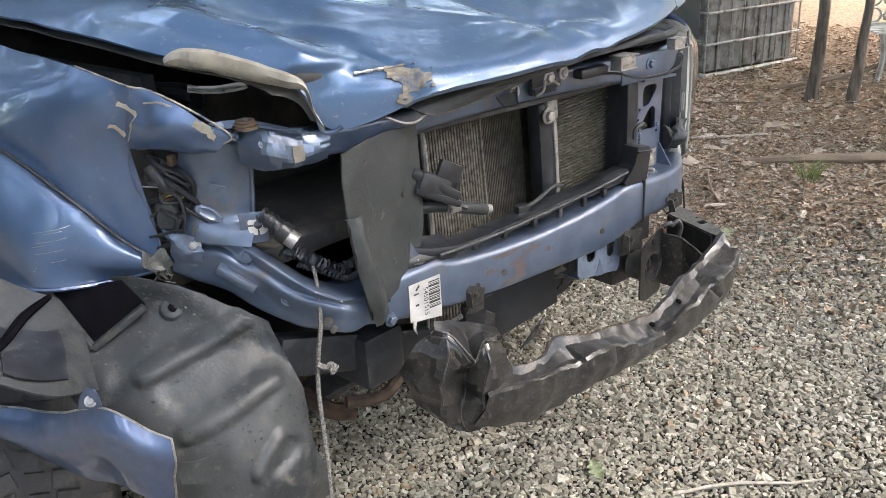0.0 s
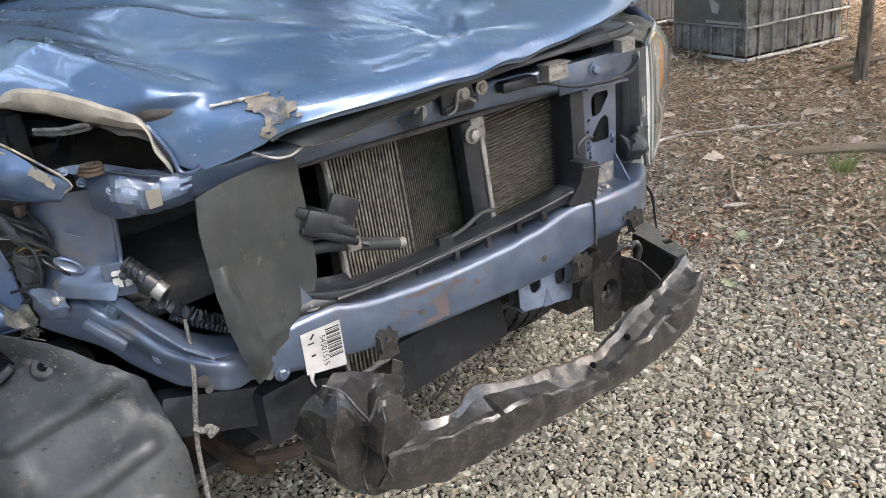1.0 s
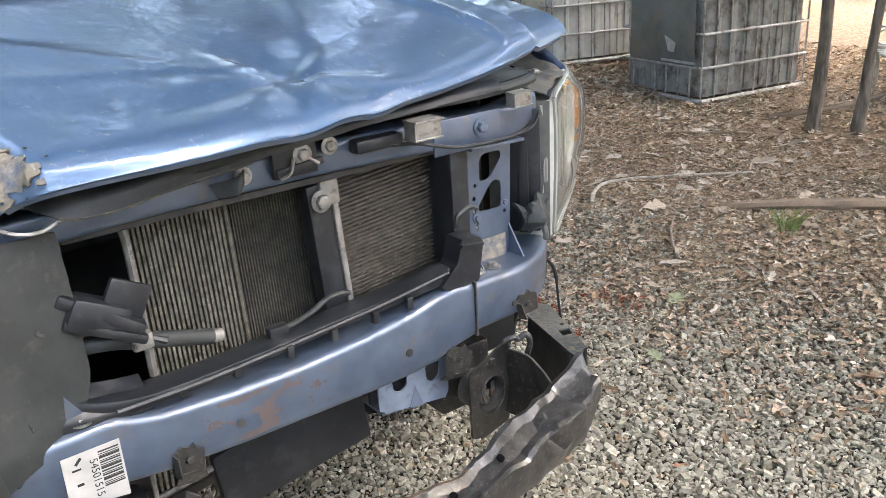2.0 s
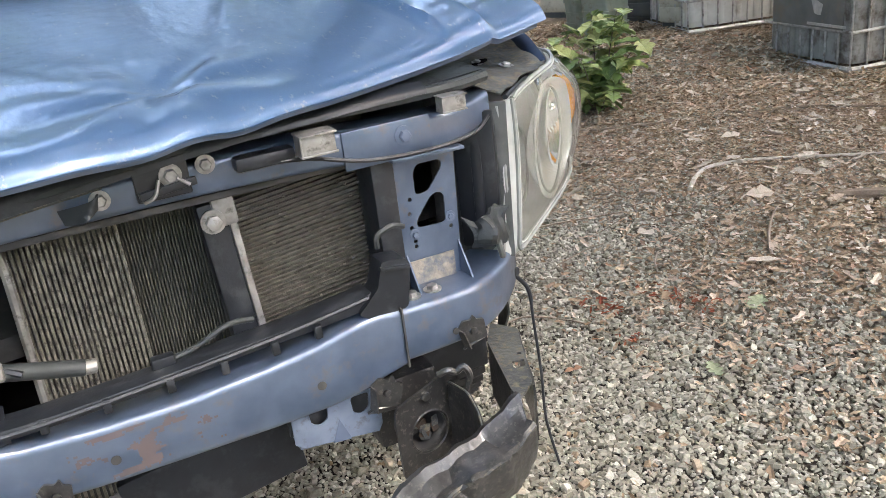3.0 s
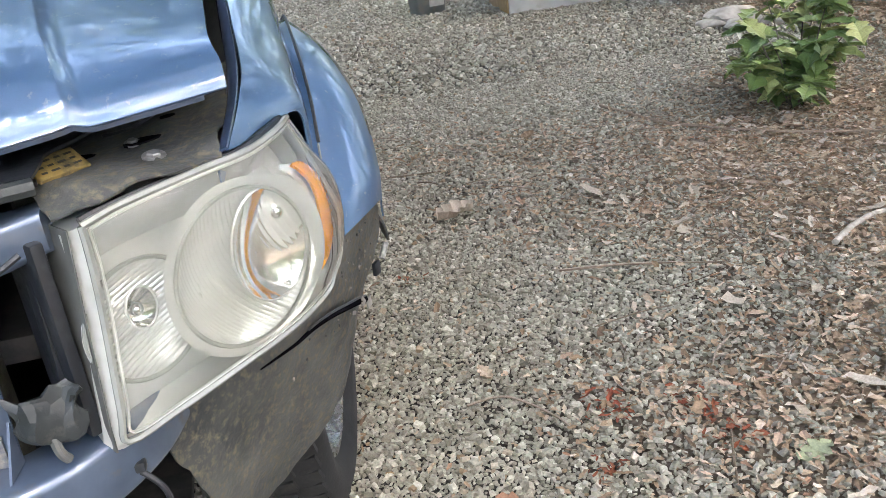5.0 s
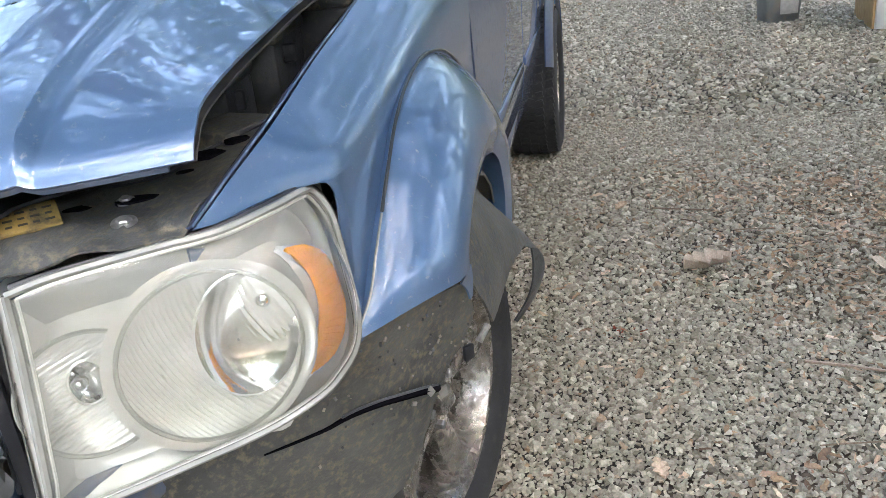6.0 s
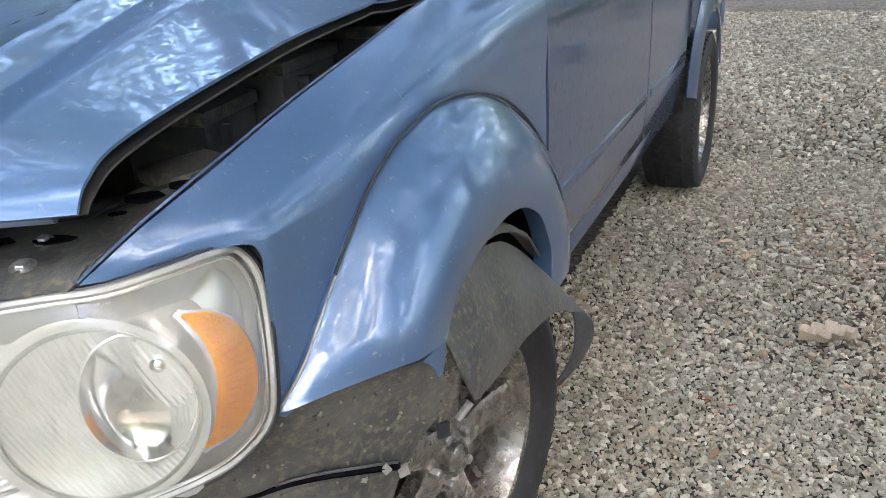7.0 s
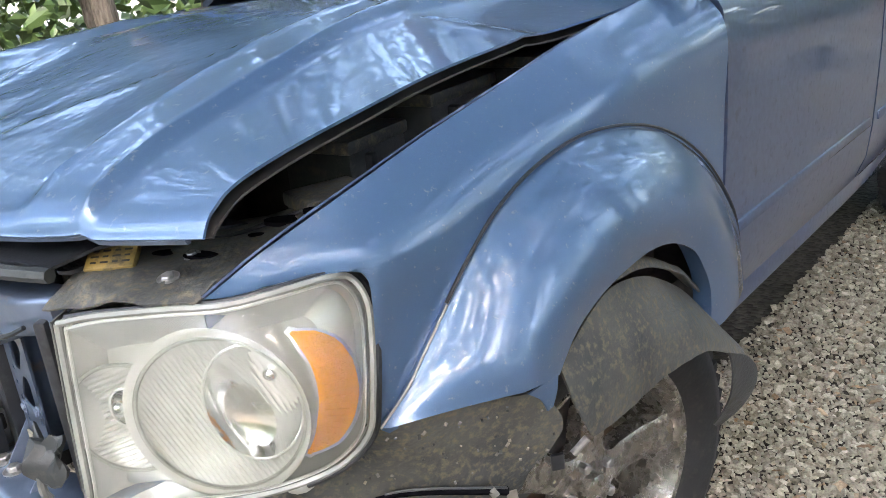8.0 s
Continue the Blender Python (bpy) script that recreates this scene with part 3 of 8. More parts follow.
for u, z in ((-.160, .667), (.158, .672), (-.485, .668), (-.59, .69)):
    Mesh().lathe([(.0075, -.001), (.0075, .0008), (.002, .001)], plane_f(u, -.0006, z), 14).done("bolt_hole", DARK, beam)
Mesh().bolt(F(-.462, -.001, .664), -FV, .009).done("bolt", FRAME, beam)
# the end of the crossbeam that wraps round under the sound lamp
path = [(.30, -.004, .658, .757), (.40, -.004, .660, .757), (.455, .004, .662, .758), (.50, .03, .668, .762), (.545, .075, .678, .768), (.575, .125, .690, .772), (.59, .19, .70, .775)]
rings = []
for k, q in enumerate(spline([Vector((u, v, (lo + hi) / 2)) for u, v, lo, hi in path], 6)):
    h = .099 - .02 * k / 36
    a = min(1.0, max(0.0, (q.x - .44) / .16)) * 1.1
    rings.append([F(q.x - x * math.sin(a), q.y + .05 * (1 - .0 * a) + x * math.cos(a), q.z + y) for x, y in rounded(.092, h, .013, 3)])
cend = Mesh().loft(rings).done("crossbeam_end", FRAME, car)
Mesh().lathe([(.006, -.001), (.006, .001), (.002, .0012)], plane_f(.40, -.0052, .69), 14).done("bolt_hole", DARK, cend)
Mesh().bolt(F(.345, .035, .757), (0, 0, 1), .010).done("bolt", STEEL, cend)
Mesh().bolt(F(.385, .038, .757), (0, 0, 1), .010).done("bolt", STEEL, cend)
Mesh().box(F(.309, .045, .707), (.003, .10, .108), Matrix.Rotation(BEND, 4, "Z")).done("beam_seam", DARK, beam)
# the crushed side panel that runs from the crossbeam back to the fender, with two pressed ribs
g = skin([[(-.72, .53, .86), (-.70, .50, .88), (-.66, .44, .88), (-.635, .38, .85), (-.60, .32, .80), (-.55, .27, .755), (-.50, .235, .742)],
          [(-.735, .47, .834), (-.715, .45, .854), (-.67, .395, .860), (-.648, .345, .834), (-.62, .268, .788), (-.573, .192, .750), (-.515, .186, .742)],
          [(-.735, .477, .820), (-.712, .454, .834), (-.672, .402, .838), (-.645, .354, .810), (-.615, .277, .767), (-.565, .204, .735), (-.515, .186, .725)],
          [(-.738, .466, .812), (-.713, .436, .822), (-.682, .388, .824), (-.652, .343, .790), (-.618, .262, .752), (-.565, .196, .722), (-.515, .186, .705)],
          [(-.738, .470, .800), (-.706, .436, .797), (-.672, .390, .777), (-.642, .340, .750), (-.612, .266, .714), (-.56, .200, .698), (-.515, .188, .688)],
          [(-.735, .48, .79), (-.70, .435, .765), (-.665, .385, .738), (-.64, .34, .71), (-.612, .275, .685), (-.555, .205, .672), (-.515, .194, .672)],
          [(-.725, .51, .79), (-.69, .46, .765), (-.65, .41, .735), (-.62, .36, .71), (-.59, .30, .685), (-.545, .24, .672), (-.51, .22, .672)]], 6, 7)
side_panel = Mesh().sheet(wrinkle(g, .004, 18), .003).done("crushed_side_panel", FRAME, car, "bent blue-grey inner fender panel", 60)
Mesh().bar((-.690, .395, .802), (-.648, .340, .756), .020, .020, (.3, -.5, .8), .005).done("pressed_rib", FRAME, side_panel)
for p in ((-.652, .352, .822), (-.62, .283, .742), (-.706, .438, .812)):
    Mesh().bolt(p, (-.6, -.75, .2), .008, .005).done("bolt", FRAME, side_panel)
Mesh().lathe([(.009, 0), (.009, .003), (.003, .0035)], Matrix.Translation((-.585, .215, .703)) @ Vector((-.6, -.78, .1)).to_track_quat("Z", "Y").to_matrix().to_4x4(), 14).done("bolt_hole", DARK, side_panel)
Mesh().tube([(-.60, .225, .765), (-.582, .205, .755), (-.570, .186, .745)], .0025, 5).done("bare_lip", ALU, side_panel)
# headlamp mounting panel on the crushed side
g = skin([[(-.612, .36, 1.03), (-.609, .368, .976), (-.612, .372, .92), (-.617, .370, .890), (-.632, .345, .868), (-.648, .338, .842)],
          [(-.632, .364, 1.03), (-.630, .374, .976), (-.633, .379, .92), (-.638, .378, .890), (-.652, .358, .866), (-.662, .352, .846)],
          [(-.660, .376, 1.03), (-.658, .388, .976), (-.660, .394, .92), (-.664, .396, .892), (-.674, .380, .870), (-.680, .376, .850)],
          [(-.690, .395, 1.03), (-.690, .412, .976), (-.692, .418, .92), (-.697, .426, .894), (-.702, .414, .872), (-.705, .41, .852)],
          [(-.705, .43, 1.03), (-.705, .45, .976), (-.708, .455, .92), (-.712, .46, .894), (-.716, .45, .872), (-.72, .45, .852)]], 6, 6)
lamp_panel = Mesh().sheet(wrinkle(g, .003, 20), .003).done("lamp_panel", FRAME, car, "smooth blue-grey lamp panel", 60)
Mesh().tube([(-.606, .362, 1.03), (-.604, .368, .976), (-.607, .371, .92), (-.613, .368, .890), (-.622, .350, .872)], .005, 8).done("rolled_edge", FRAME, lamp_panel)
cm = Matrix.Translation((-.622, .343, .877)) @ Vector((-.55, -.8, .25)).to_track_quat("Z", "Y").to_matrix().to_4x4()
Mesh().plate(rounded(.036, .036, .012), [circle(0, 0, .008, 10)], cm, .005).done("clip_nut", LABEL, lamp_panel, "square white plastic nut")
for a in range(4):
    Mesh().box((0, 0, 0), (.010, .003, .003), cm @ Matrix.Rotation(a * math.pi / 2, 4, "Z") @ Matrix.Translation((.013, 0, .006))).done("nut_wing", INK, lamp_panel)
Mesh().lathe([(.008, -.004), (.008, .002), (.001, .002)], cm, 10).done("nut_core", INK, lamp_panel)
Mesh().box((-.628, .348, .872), (.05, .006, .06), Matrix.Rotation(-.6, 4, "Z"), .003).done("nut_bracket", FRAME, lamp_panel)
dm = Matrix.Translation((-.684, .403, .905)) @ Vector((-.5, -.85, .1)).to_track_quat("Z", "Y").to_matrix().to_4x4() @ Matrix.Rotation(-.6, 4, "Z") @ Matrix.Diagonal((1.3, .55, 1, 1))
Mesh().lathe([(.022, -.004), (.020, .001), (.015, .002), (.011, .0), (.002, -.001)], dm, 24).done("pressed_dimple", FRAME, lamp_panel)
Mesh().lathe([(.010, 0), (.010, .002), (.003, .003)], Matrix.Translation((-.702, .420, .873)) @ Vector((-.5, -.85, .1)).to_track_quat("Z", "Y").to_matrix().to_4x4(), 16).done("bolt_hole", DARK, lamp_panel)
Mesh().sheet(skin([[(-.682, .385, .965), (-.665, .365, .957)], [(-.686, .39, .945), (-.668, .37, .953)]], 3, 3), .002).done("bent_tab", FRAME, lamp_panel)
# upper tie bar
secs = [(-.665, .155, 1.030, .040), (-.62, .118, 1.022, .046), (-.53, .072, 1.016, .050), (-.40, .055, 1.018, .05), (-.25, .055, 1.026, .05), (0, .05, 1.032, .052), (.20, .05, 1.030, .055), (.34, .055, 1.022, .06), (.43, .06, 1.016, .062), (.50, .075, 1.020, .055), (.56, .10, 1.03, .05)]
rings = []
for q, h in zip(spline([Vector(s[:3]) for s in secs], 4), spline([Vector((s[3], 0, 0)) for s in secs], 4)):
    rings.append([F(q.x, q.y + x + .03, q.z + y) for x, y in rounded(min(.07, .03 + (h.x - .036) * 2.2), h.x, .010, 3)])
tie = Mesh().loft(rings).done("upper_tie_bar", FRAME, car)
Mesh().box((0, 0, 0), (.15, .006, .062), Matrix.Translation(F(.345, .046, 1.022)) @ Matrix.Rotation(BEND, 4, "Z"), .002).done("tie_bar_plate", FRAME, car)
Mesh().bolt(F(.372, .042, 1.028), -FV, .010, .009).done("bolt", MATT, tie)
Mesh().bolt(F(-.654, .11, 1.074), (-.1, -.3, 1), .006, .005).lathe([(.022, -.012), (.022, -.007), (.018, -.006), (.018, -.002), (.015, 0)], Matrix.Translation(F(-.654, .11, 1.074)), 18).done("mount_bushing", LINER_MUD, car, "muddy round mounting bushing")
for k in range(3):
    Mesh().lathe([(.0225 - .003 * k, -.010 + .005 * k), (.0230 - .003 * k, -.008 + .005 * k), (.0225 - .003 * k, -.006 + .005 * k)], Matrix.Translation(F(-.654, .11, 1.074)), 18).done("rusty_washer", RUST, car)
Mesh().sheet(wrinkle(skin([[F(-.70, .16, 1.072), F(-.65, .12, 1.075), F(-.57, .075, 1.052)], [F(-.68, .13, 1.064), F(-.635, .09, 1.064), F(-.56, .05, 1.044)]], 4, 4), .004, 30), .003).done("bushing_bracket", FRAME, car)
for u, v, z in ((-.69, .135, 1.07), (-.672, .12, 1.05), (-.64, .085, 1.035)):
    Mesh().bolt(F(u, v, z), (-.3, -.8, .5), .0045, .003).done("bolt", MATT, car)
g = wrinkle(skin([[F(-.66, 0.145, 1.07), F(-.63, 0.095, 1.06), F(-.58, 0.080, 1.045), F(-.52, 0.065, 1.04)], [F(-.665, 0.135, 1.03), F(-.635, 0.075, 1.025), F(-.585, 0.065, 1.01), F(-.52, 0.060, 1.015)], [F(-.66, 0.145, .995), F(-.63, 0.095, .985), F(-.585, 0.080, .985), F(-.52, 0.075, .985)]], 5, 5), .005, 24)
g = [[p - FV * (.012 * abs(noise.noise(p * 38)) + .005 * abs(noise.noise(p * 90))) for p in r] for r in g]
Mesh().sheet(g, .003).done("crushed_gusset", FRAME, car, "bent steel gusset with scraped paint", 16)
Mesh().sheet([[p + Vector((-.001, -.003, .001)) for p in r[9:12]] for r in g[3:8]], .001).done("scraped_patch", BARE, car, "paint scraped to pale metal")

# hood seal lying on the tie bar
seal = [F(-.42, .05, 1.075), F(-.30, .02, 1.058), F(-.15, .015, 1.066), F(.0, .02, 1.080), F(.2, .03, 1.088), F(.36, .04, 1.086), F(.48, .07, 1.082), F(.56, .11, 1.08)]
Mesh().tube(seal, .010, 7).done("hood_seal", RUBBER, car)
g = wrinkle(skin([[F(-.42, .06, 1.08), F(-.28, .03, 1.066), F(0, .03, 1.085), F(.2, .04, 1.092), F(.42, .06, 1.09), F(.56, .115, 1.085)],
                  [F(-.42, .16, 1.10), F(-.28, .15, 1.09), F(0, .15, 1.10), F(.2, .15, 1.10), F(.42, .17, 1.095), F(.56, .2, 1.09)],
                  [F(-.42, .30, 1.08), F(-.28, .30, 1.09), F(0, .32, 1.10), F(.2, .32, 1.10), F(.42, .33, 1.085), F(.60, .36, 1.075)]], 4, 4), .006, 14)
Mesh().sheet(g, .004).done("radiator_cover", BLACK, car, "dusty black plastic cover over the radiator")
g = skin([[F(-.40, .050, 1.086), F(-.30, .040, 1.098), F(-.15, .036, 1.102), F(.05, .040, 1.104), F(.25, .046, 1.104), F(.42, .060, 1.102)],
          [F(-.38, .015, 1.066), F(-.30, .006, 1.068), F(-.15, .010, 1.080), F(.05, .016, 1.090), F(.25, .024, 1.095), F(.42, .042, 1.094)],
          [F(-.35, .000, 1.046), F(-.30, -.004, 1.040), F(-.15, .004, 1.056), F(.05, .010, 1.074), F(.25, .018, 1.084), F(.42, .038, 1.086)]], 4, 8)
seal_strip = Mesh().sheet(wrinkle(g, .003, 16), .004).done("seal_strip", BLACK, car, "sagging black rubber seal under the hood lip")
Mesh().tube([p for p in g[-1][:20]], .0018, 5, 1).done("seal_edge", LINER_MUD, seal_strip)
Mesh().tube([F(-.43, .01, 1.055), F(-.40, -.004, 1.040), F(-.37, .0, 1.036), F(-.34, .004, 1.046)], .003, 5).done("bent_clip", ALU, seal_strip)
# hood latch
lm = Mesh().box((0, 0, 0), (.075, .012, .05), Matrix.Translation(F(.0, .036, 1.045)) @ Matrix.Rotation(BEND, 4, "Z"), .003)
lm.bar(F(-.035, .028, 1.03), F(.045, .028, 1.038), .008, .012, bevel=.002)
latch = lm.done("hood_latch", BLACK, car)
Mesh().bolt(F(.012, .030, 1.052), -FV, .010, .008).done("latch_bolt", STEEL, latch)
for u, z in ((.062, 1.055), (-.085, 1.038)):
    Mesh().bolt(F(u, .035, z), -FV, .009, .006).done("latch_bolt", STEEL, latch)
Mesh().tube([F(-.005, .026, 1.05), F(-.015, .02, 1.03), F(-.03, .026, 1.022)], .003, 6).tube([F(.015, .026, 1.05), F(.035, .022, 1.035)], .003, 6).done("latch_spring", ALU, latch)
g = skin([[F(-.14, .03, 1.038), F(-.10, .02, 1.043), F(-.085, .025, 1.05)], [F(-.135, .015, 1.02), F(-.11, .0, 1.022), F(-.09, .02, 1.03)]], 4, 4)
Mesh().sheet(g, .004).done("latch_cover", RUBBER, latch)
# two open sheet-metal clips on the seal
for u, v, z, s in ((.215, -.005, 1.060, 1.0), (.455, .03, 1.066, .8)):
    m = Matrix.Translation(F(u, v, z)) @ Matrix.Rotation(BEND, 4, "Z") @ Matrix.Diagonal((s, s, s, 1))
    c = Mesh().box((0, 0, 0), (.052, .003, .030), m @ Matrix.Translation((0, -.012, 0)), .001).box((0, 0, 0), (.056, .034, .003), m @ Matrix.Translation((0, 0, -.015)), .001)
    c.box((0, 0, 0), (.056, .04, .003), m @ Matrix.Translation((0, 0, .015)), .001).box((0, 0, 0), (.003, .03, .03), m @ Matrix.Translation((-.026, 0, 0)), .001)
    c.done("sheet_metal_clip", ALU, car)
Mesh().box(F(.145, .03, 1.045), (.09, .03, .022), Matrix.Rotation(BEND, 4, "Z"), .006).done("cable_guide", BLACK, car)
Mesh().tube([F(.10, .03, 1.04), F(.2, .015, 1.035), F(.30, .02, 1.008), F(.42, .035, .998), F(.50, .05, 1.003), F(.54, .07, 1.02)], .0035, 6).done("release_cable", BLACK, car)

# upright bracket with its two cut-outs
def soft(poly, r=.006):
    """A polygon with its corners rounded."""
    out = []
    n = len(poly)
    for i in range(n):
        a, b, c = Vector(poly[i - 1]), Vector(poly[i]), Vector(poly[(i + 1) % n])
        p, q = b + (a - b).normalized() * r, b + (c - b).normalized() * r
        out += [tuple(p), tuple((p + 2 * b + q) / 4), tuple(q)]
    return out


bo = [(.352, .745), (.458, .745), (.466, .985), (.356, .995)]
h1 = soft([(.388, .920), (.412, .922), (.443, .960), (.440, .972), (.396, .972), (.388, .960)], .007)
h2 = soft([(.384, .862), (.438, .860), (.440, .910), (.428, .918), (.414, .912), (.384, .875)], .007)
small = [circle(u, z, .004, 8) for u, z in ((.377, .915), (.373, .89), (.447, .85), (.378, .84), (.378, .83), (.374, .865))]
brk = Mesh().plate(bo, [h1, h2, *small], plane_f(.005, .080, -.006), .003).done("upright_bracket", FRAME, car, "blue-grey upright bracket with triangular cut-outs")
Mesh().plate([(0, .745), (.05, .745), (.055, .99), (0, .99)], [], Matrix.Translation(F(.357, .080, -.006)) @ Matrix((FV, Vector((0, 0, 1)), FU)).transposed().to_4x4(), .003).done("bracket_flange", FRAME, brk)
for u in (.356, .456):
    Mesh().plate([(0, .757), (-.045, .757), (0, .82)], [], Matrix.Translation(F(u + .005, .080, 0)) @ Matrix((FV, Vector((0, 0, 1)), FU)).transposed().to_4x4(), .003).done("gusset", MATT, brk)
for u, z in ((.378, .852), (.447, .868)):
    Mesh().bolt(F(u + .005, .077, z - .006), -FV, .006, .004).done("bolt", MATT, brk)
Mesh().bar(F(.345, .062, .990), F(.475, .066, .986), .05, .006, bevel=.001).done("bracket_tab", FRAME, brk)
Mesh().box(F(.405, .0745, .775), (.09, .003, .05), Matrix.Rotation(BEND, 4, "Z")).done("scraped_foot", PRIMER, brk, "foot of the bracket scraped to pale primer")
# wiring and hose beside the bracket
Mesh().tube([F(.470, .19, .985), F(.515, .18, .945), F(.546, .18, .885), F(.551, .18, .83)], .011, 8).done("hose", RUBBER, car)
g = wrinkle(skin([[F(.47, .06, .86), F(.51, .05, .85), F(.55, .07, .87)], [F(.475, .05, .83), F(.515, .035, .825), F(.555, .06, .845)], [F(.48, .06, .80), F(.52, .05, .795), F(.55, .07, .82)]], 5, 5), .020, 34)
Mesh().sheet(g, .006).done("wiring_cover", RUBBER, car, "crumpled grey wiring cover", 18)
Mesh().tube([F(.52, .045, .82), F(.525, .04, .79), F(.53, .045, .775)], .006, 8).done("connector", SHELL, car)
Mesh().box(F(.54, .24, .92), (.12, .02, .28), Matrix.Rotation(.5, 4, "Z"), .004).done("lamp_backing", DARK, car)

# radiator core and condenser
Mesh().box(F(.09, .262, .775), (.58, .04, .52), Matrix.Rotation(BEND, 4, "Z"), .004).done("radiator_core", FINS_DARK, car, "dirty radiator core, coloured darker for the shade")


def row_of(name, size, places, turn, mat, label=""):
    """Alike pieces on one mesh, each an object of its own under the car."""
    first = Mesh().box((0, 0, 0), size).done(name, mat, smooth=0)
    me = first.data
    bpy.data.objects.remove(first)
    for p in places:
        o = new(name, me)
        o.parent = car
        o.matrix_parent_inverse = Matrix.Translation(-car.location)
        o.matrix_basis = Matrix.Translation(p) @ turn
        if label:
            o["label"] = label


along = Matrix.Rotation(BEND, 4, "Z")
lean = along @ Matrix.Rotation(-.08, 4, "X")


def on_core(u, v, z):
    """A place on the leaning condenser: its face runs back as it rises."""
    return F(u, v + .150 + .08 * (z - .73), z)


Mesh().box(on_core(-.152, .016, .845), (.16, .010, .30), lean).done("condenser_back", DARK, car)
row_of("condenser_fin", (.0046, .012, .30), [on_core(-.226 + .0078 * k, .004, .845) for k in range(20)], lean, FINS)
Mesh().tube([on_core(-.300, 0, .975), on_core(-.262, 0, .978), on_core(-.238, 0, .970), on_core(-.232, -.004, .94), on_core(-.233, -.004, .85), on_core(-.235, -.004, .72)], .0075, 8).done("refrigerant_pipe", ALU, car)
Mesh().box(on_core(-.070, .002, .845), (.006, .016, .30), lean, .001).done("condenser_edge", FINS, car)
row_of("radiator_fin", (.0022, .010, .30), [on_core(-.064 + .0052 * k, .018, .845) for k in range(27)], lean, FINS_DARK)
Mesh().box(on_core(.005, .030, .845), (.150, .01, .30), lean).done("radiator_plate", DARK, car)
Mesh().box(F(.072, .112, .845), (.042, .040, .27), Matrix.Rotation(BEND, 4, "Z") @ Matrix.Rotation(-.06, 4, "Y"), .004).done("cooler_tank", BLACK, car)
Mesh().box(F(.099, .105, .845), (.012, .034, .285), Matrix.Rotation(BEND, 4, "Z") @ Matrix.Rotation(-.06, 4, "Y"), .003).done("tank_edge", ALU, car)
Mesh().box(F(.084, .096, .965), (.036, .02, .05), Matrix.Rotation(BEND, 4, "Z") @ Matrix.Rotation(-.06, 4, "Y"), .006).bolt(F(.062, .080, .955), -FV, .012, .012).done("tank_bracket", ALU, car)
tilt = Matrix.Rotation(BEND, 4, "Z") @ Matrix.Rotation(-.10, 4, "Y")
row_of("cooler_fin", (.235, .010, .0012), [F(.22, .130, .735 + .0078 * k) for k in range(35)], tilt, FINS)
Mesh().box(F(.22, .140, .86), (.24, .012, .29), Matrix.Rotation(BEND, 4, "Z")).done("cooler_back", FINS_DARK, car)
for k in range(46):
    Mesh().box(F(.115 + .215 * random.random(), .1235, .745 + .24 * random.random()), (.004, .002, .003), along).done("bent_fin", FINS if k % 3 else PRIMER, car)
# black block added for the shade beside the cooler
Mesh().box(F(.335, .12, .86), (.04, .12, .30), Matrix.Rotation(BEND, 4, "Z"), .004).done("radiator_side_seal", BLACK, car)
Mesh().box(F(.02, .115, .995), (.72, .09, .012), along, .003).done("radiator_top_seal", DARK, car)
Mesh().tube([F(.345, .03, .885), F(.32, .02, .895), F(.295, .02, .885), F(.292, .02, .865)], .005, 6).done("harness_loop", RUBBER, car)
# lower part of the core under the crossbeam
row_of("condenser_fin", (.005, .01, .10), [F(-.270 + .0095 * k, .140, .565) for k in range(15)], along, FINS)
Mesh().tube([F(-.272, .135, .62), F(-.272, .135, .505), F(-.15, .135, .525), F(-.10, .135, .535)], .007, 6, 1).done("condenser_frame", ALU, car)
Mesh().box(F(-.02, .135, .50), (.30, .03, .13), Matrix.Rotation(BEND, 4, "Z") @ Matrix.Rotation(-.12, 4, "Y"), .006).done("lower_shroud", BLACK, car)

# black air guide lying along the crossbeam
pth = [F(-.385, .05, .775), F(-.34, .035, .765), F(-.27, .028, .757), F(-.12, .035, .757), F(.05, .04, .765), F(.15, .04, .770), F(.215, .04, .776), F(.27, .04, .782)]
rings = []
pp = spline(pth, 5)
for i, p in enumerate(pp):
    d = (pp[min(i + 1, len(pp) - 1)] - pp[max(i - 1, 0)]).normalized()
    up = FV.cross(d).normalized() * -1
    t = i / (len(pp) - 1)
    h = .018 + .010 * max(0, (t - .62) / .38)
    rings.append([p + FV * x + up * y for x, y in rounded(.052, h, .005, 2)])
guide = Mesh().loft(rings).done("air_guide", BLACK, car, "black plastic air guide along the crossbeam")
Mesh().plate(soft([(.240, .768), (.262, .752), (.325, .757), (.338, .830), (.330, .842), (.290, .846), (.278, .803)], .005), [], plane_f(0, .050, 0), .045).done("guide_end_block", BLACK, guide)
Mesh().bar(F(.285, .004, .835), F(.335, .004, .828), .012, .006, bevel=.001).done("guide_end_rib", BLACK, guide)
for u in (-.235, -.15, -.06, .02, .10, .17):
    Mesh().box(F(u, .008, .752 + .06 * max(0, u)), (.012, .012, .022), along, .002).done("guide_clip", BLACK, guide)
Mesh().tube([F(-.33, .004, .757), F(-.2, .004, .757), F(0, .01, .765), F(.12, .012, .773), F(.2, .012, .782), F(.262, .012, .79)], .004, 6).done("guide_bead", BLACK, guide)
g = wrinkle(skin([[F(-.42, .06, .80), F(-.36, .05, .79), F(-.28, .06, .775)], [F(-.42, .02, .765), F(-.36, .012, .76), F(-.28, .015, .755)], [F(-.42, .02, .735), F(-.36, .012, .735), F(-.28, .015, .74)]], 4, 4), .003, 20)
Mesh().sheet(g, .006).done("air_guide_end", BLACK, guide)
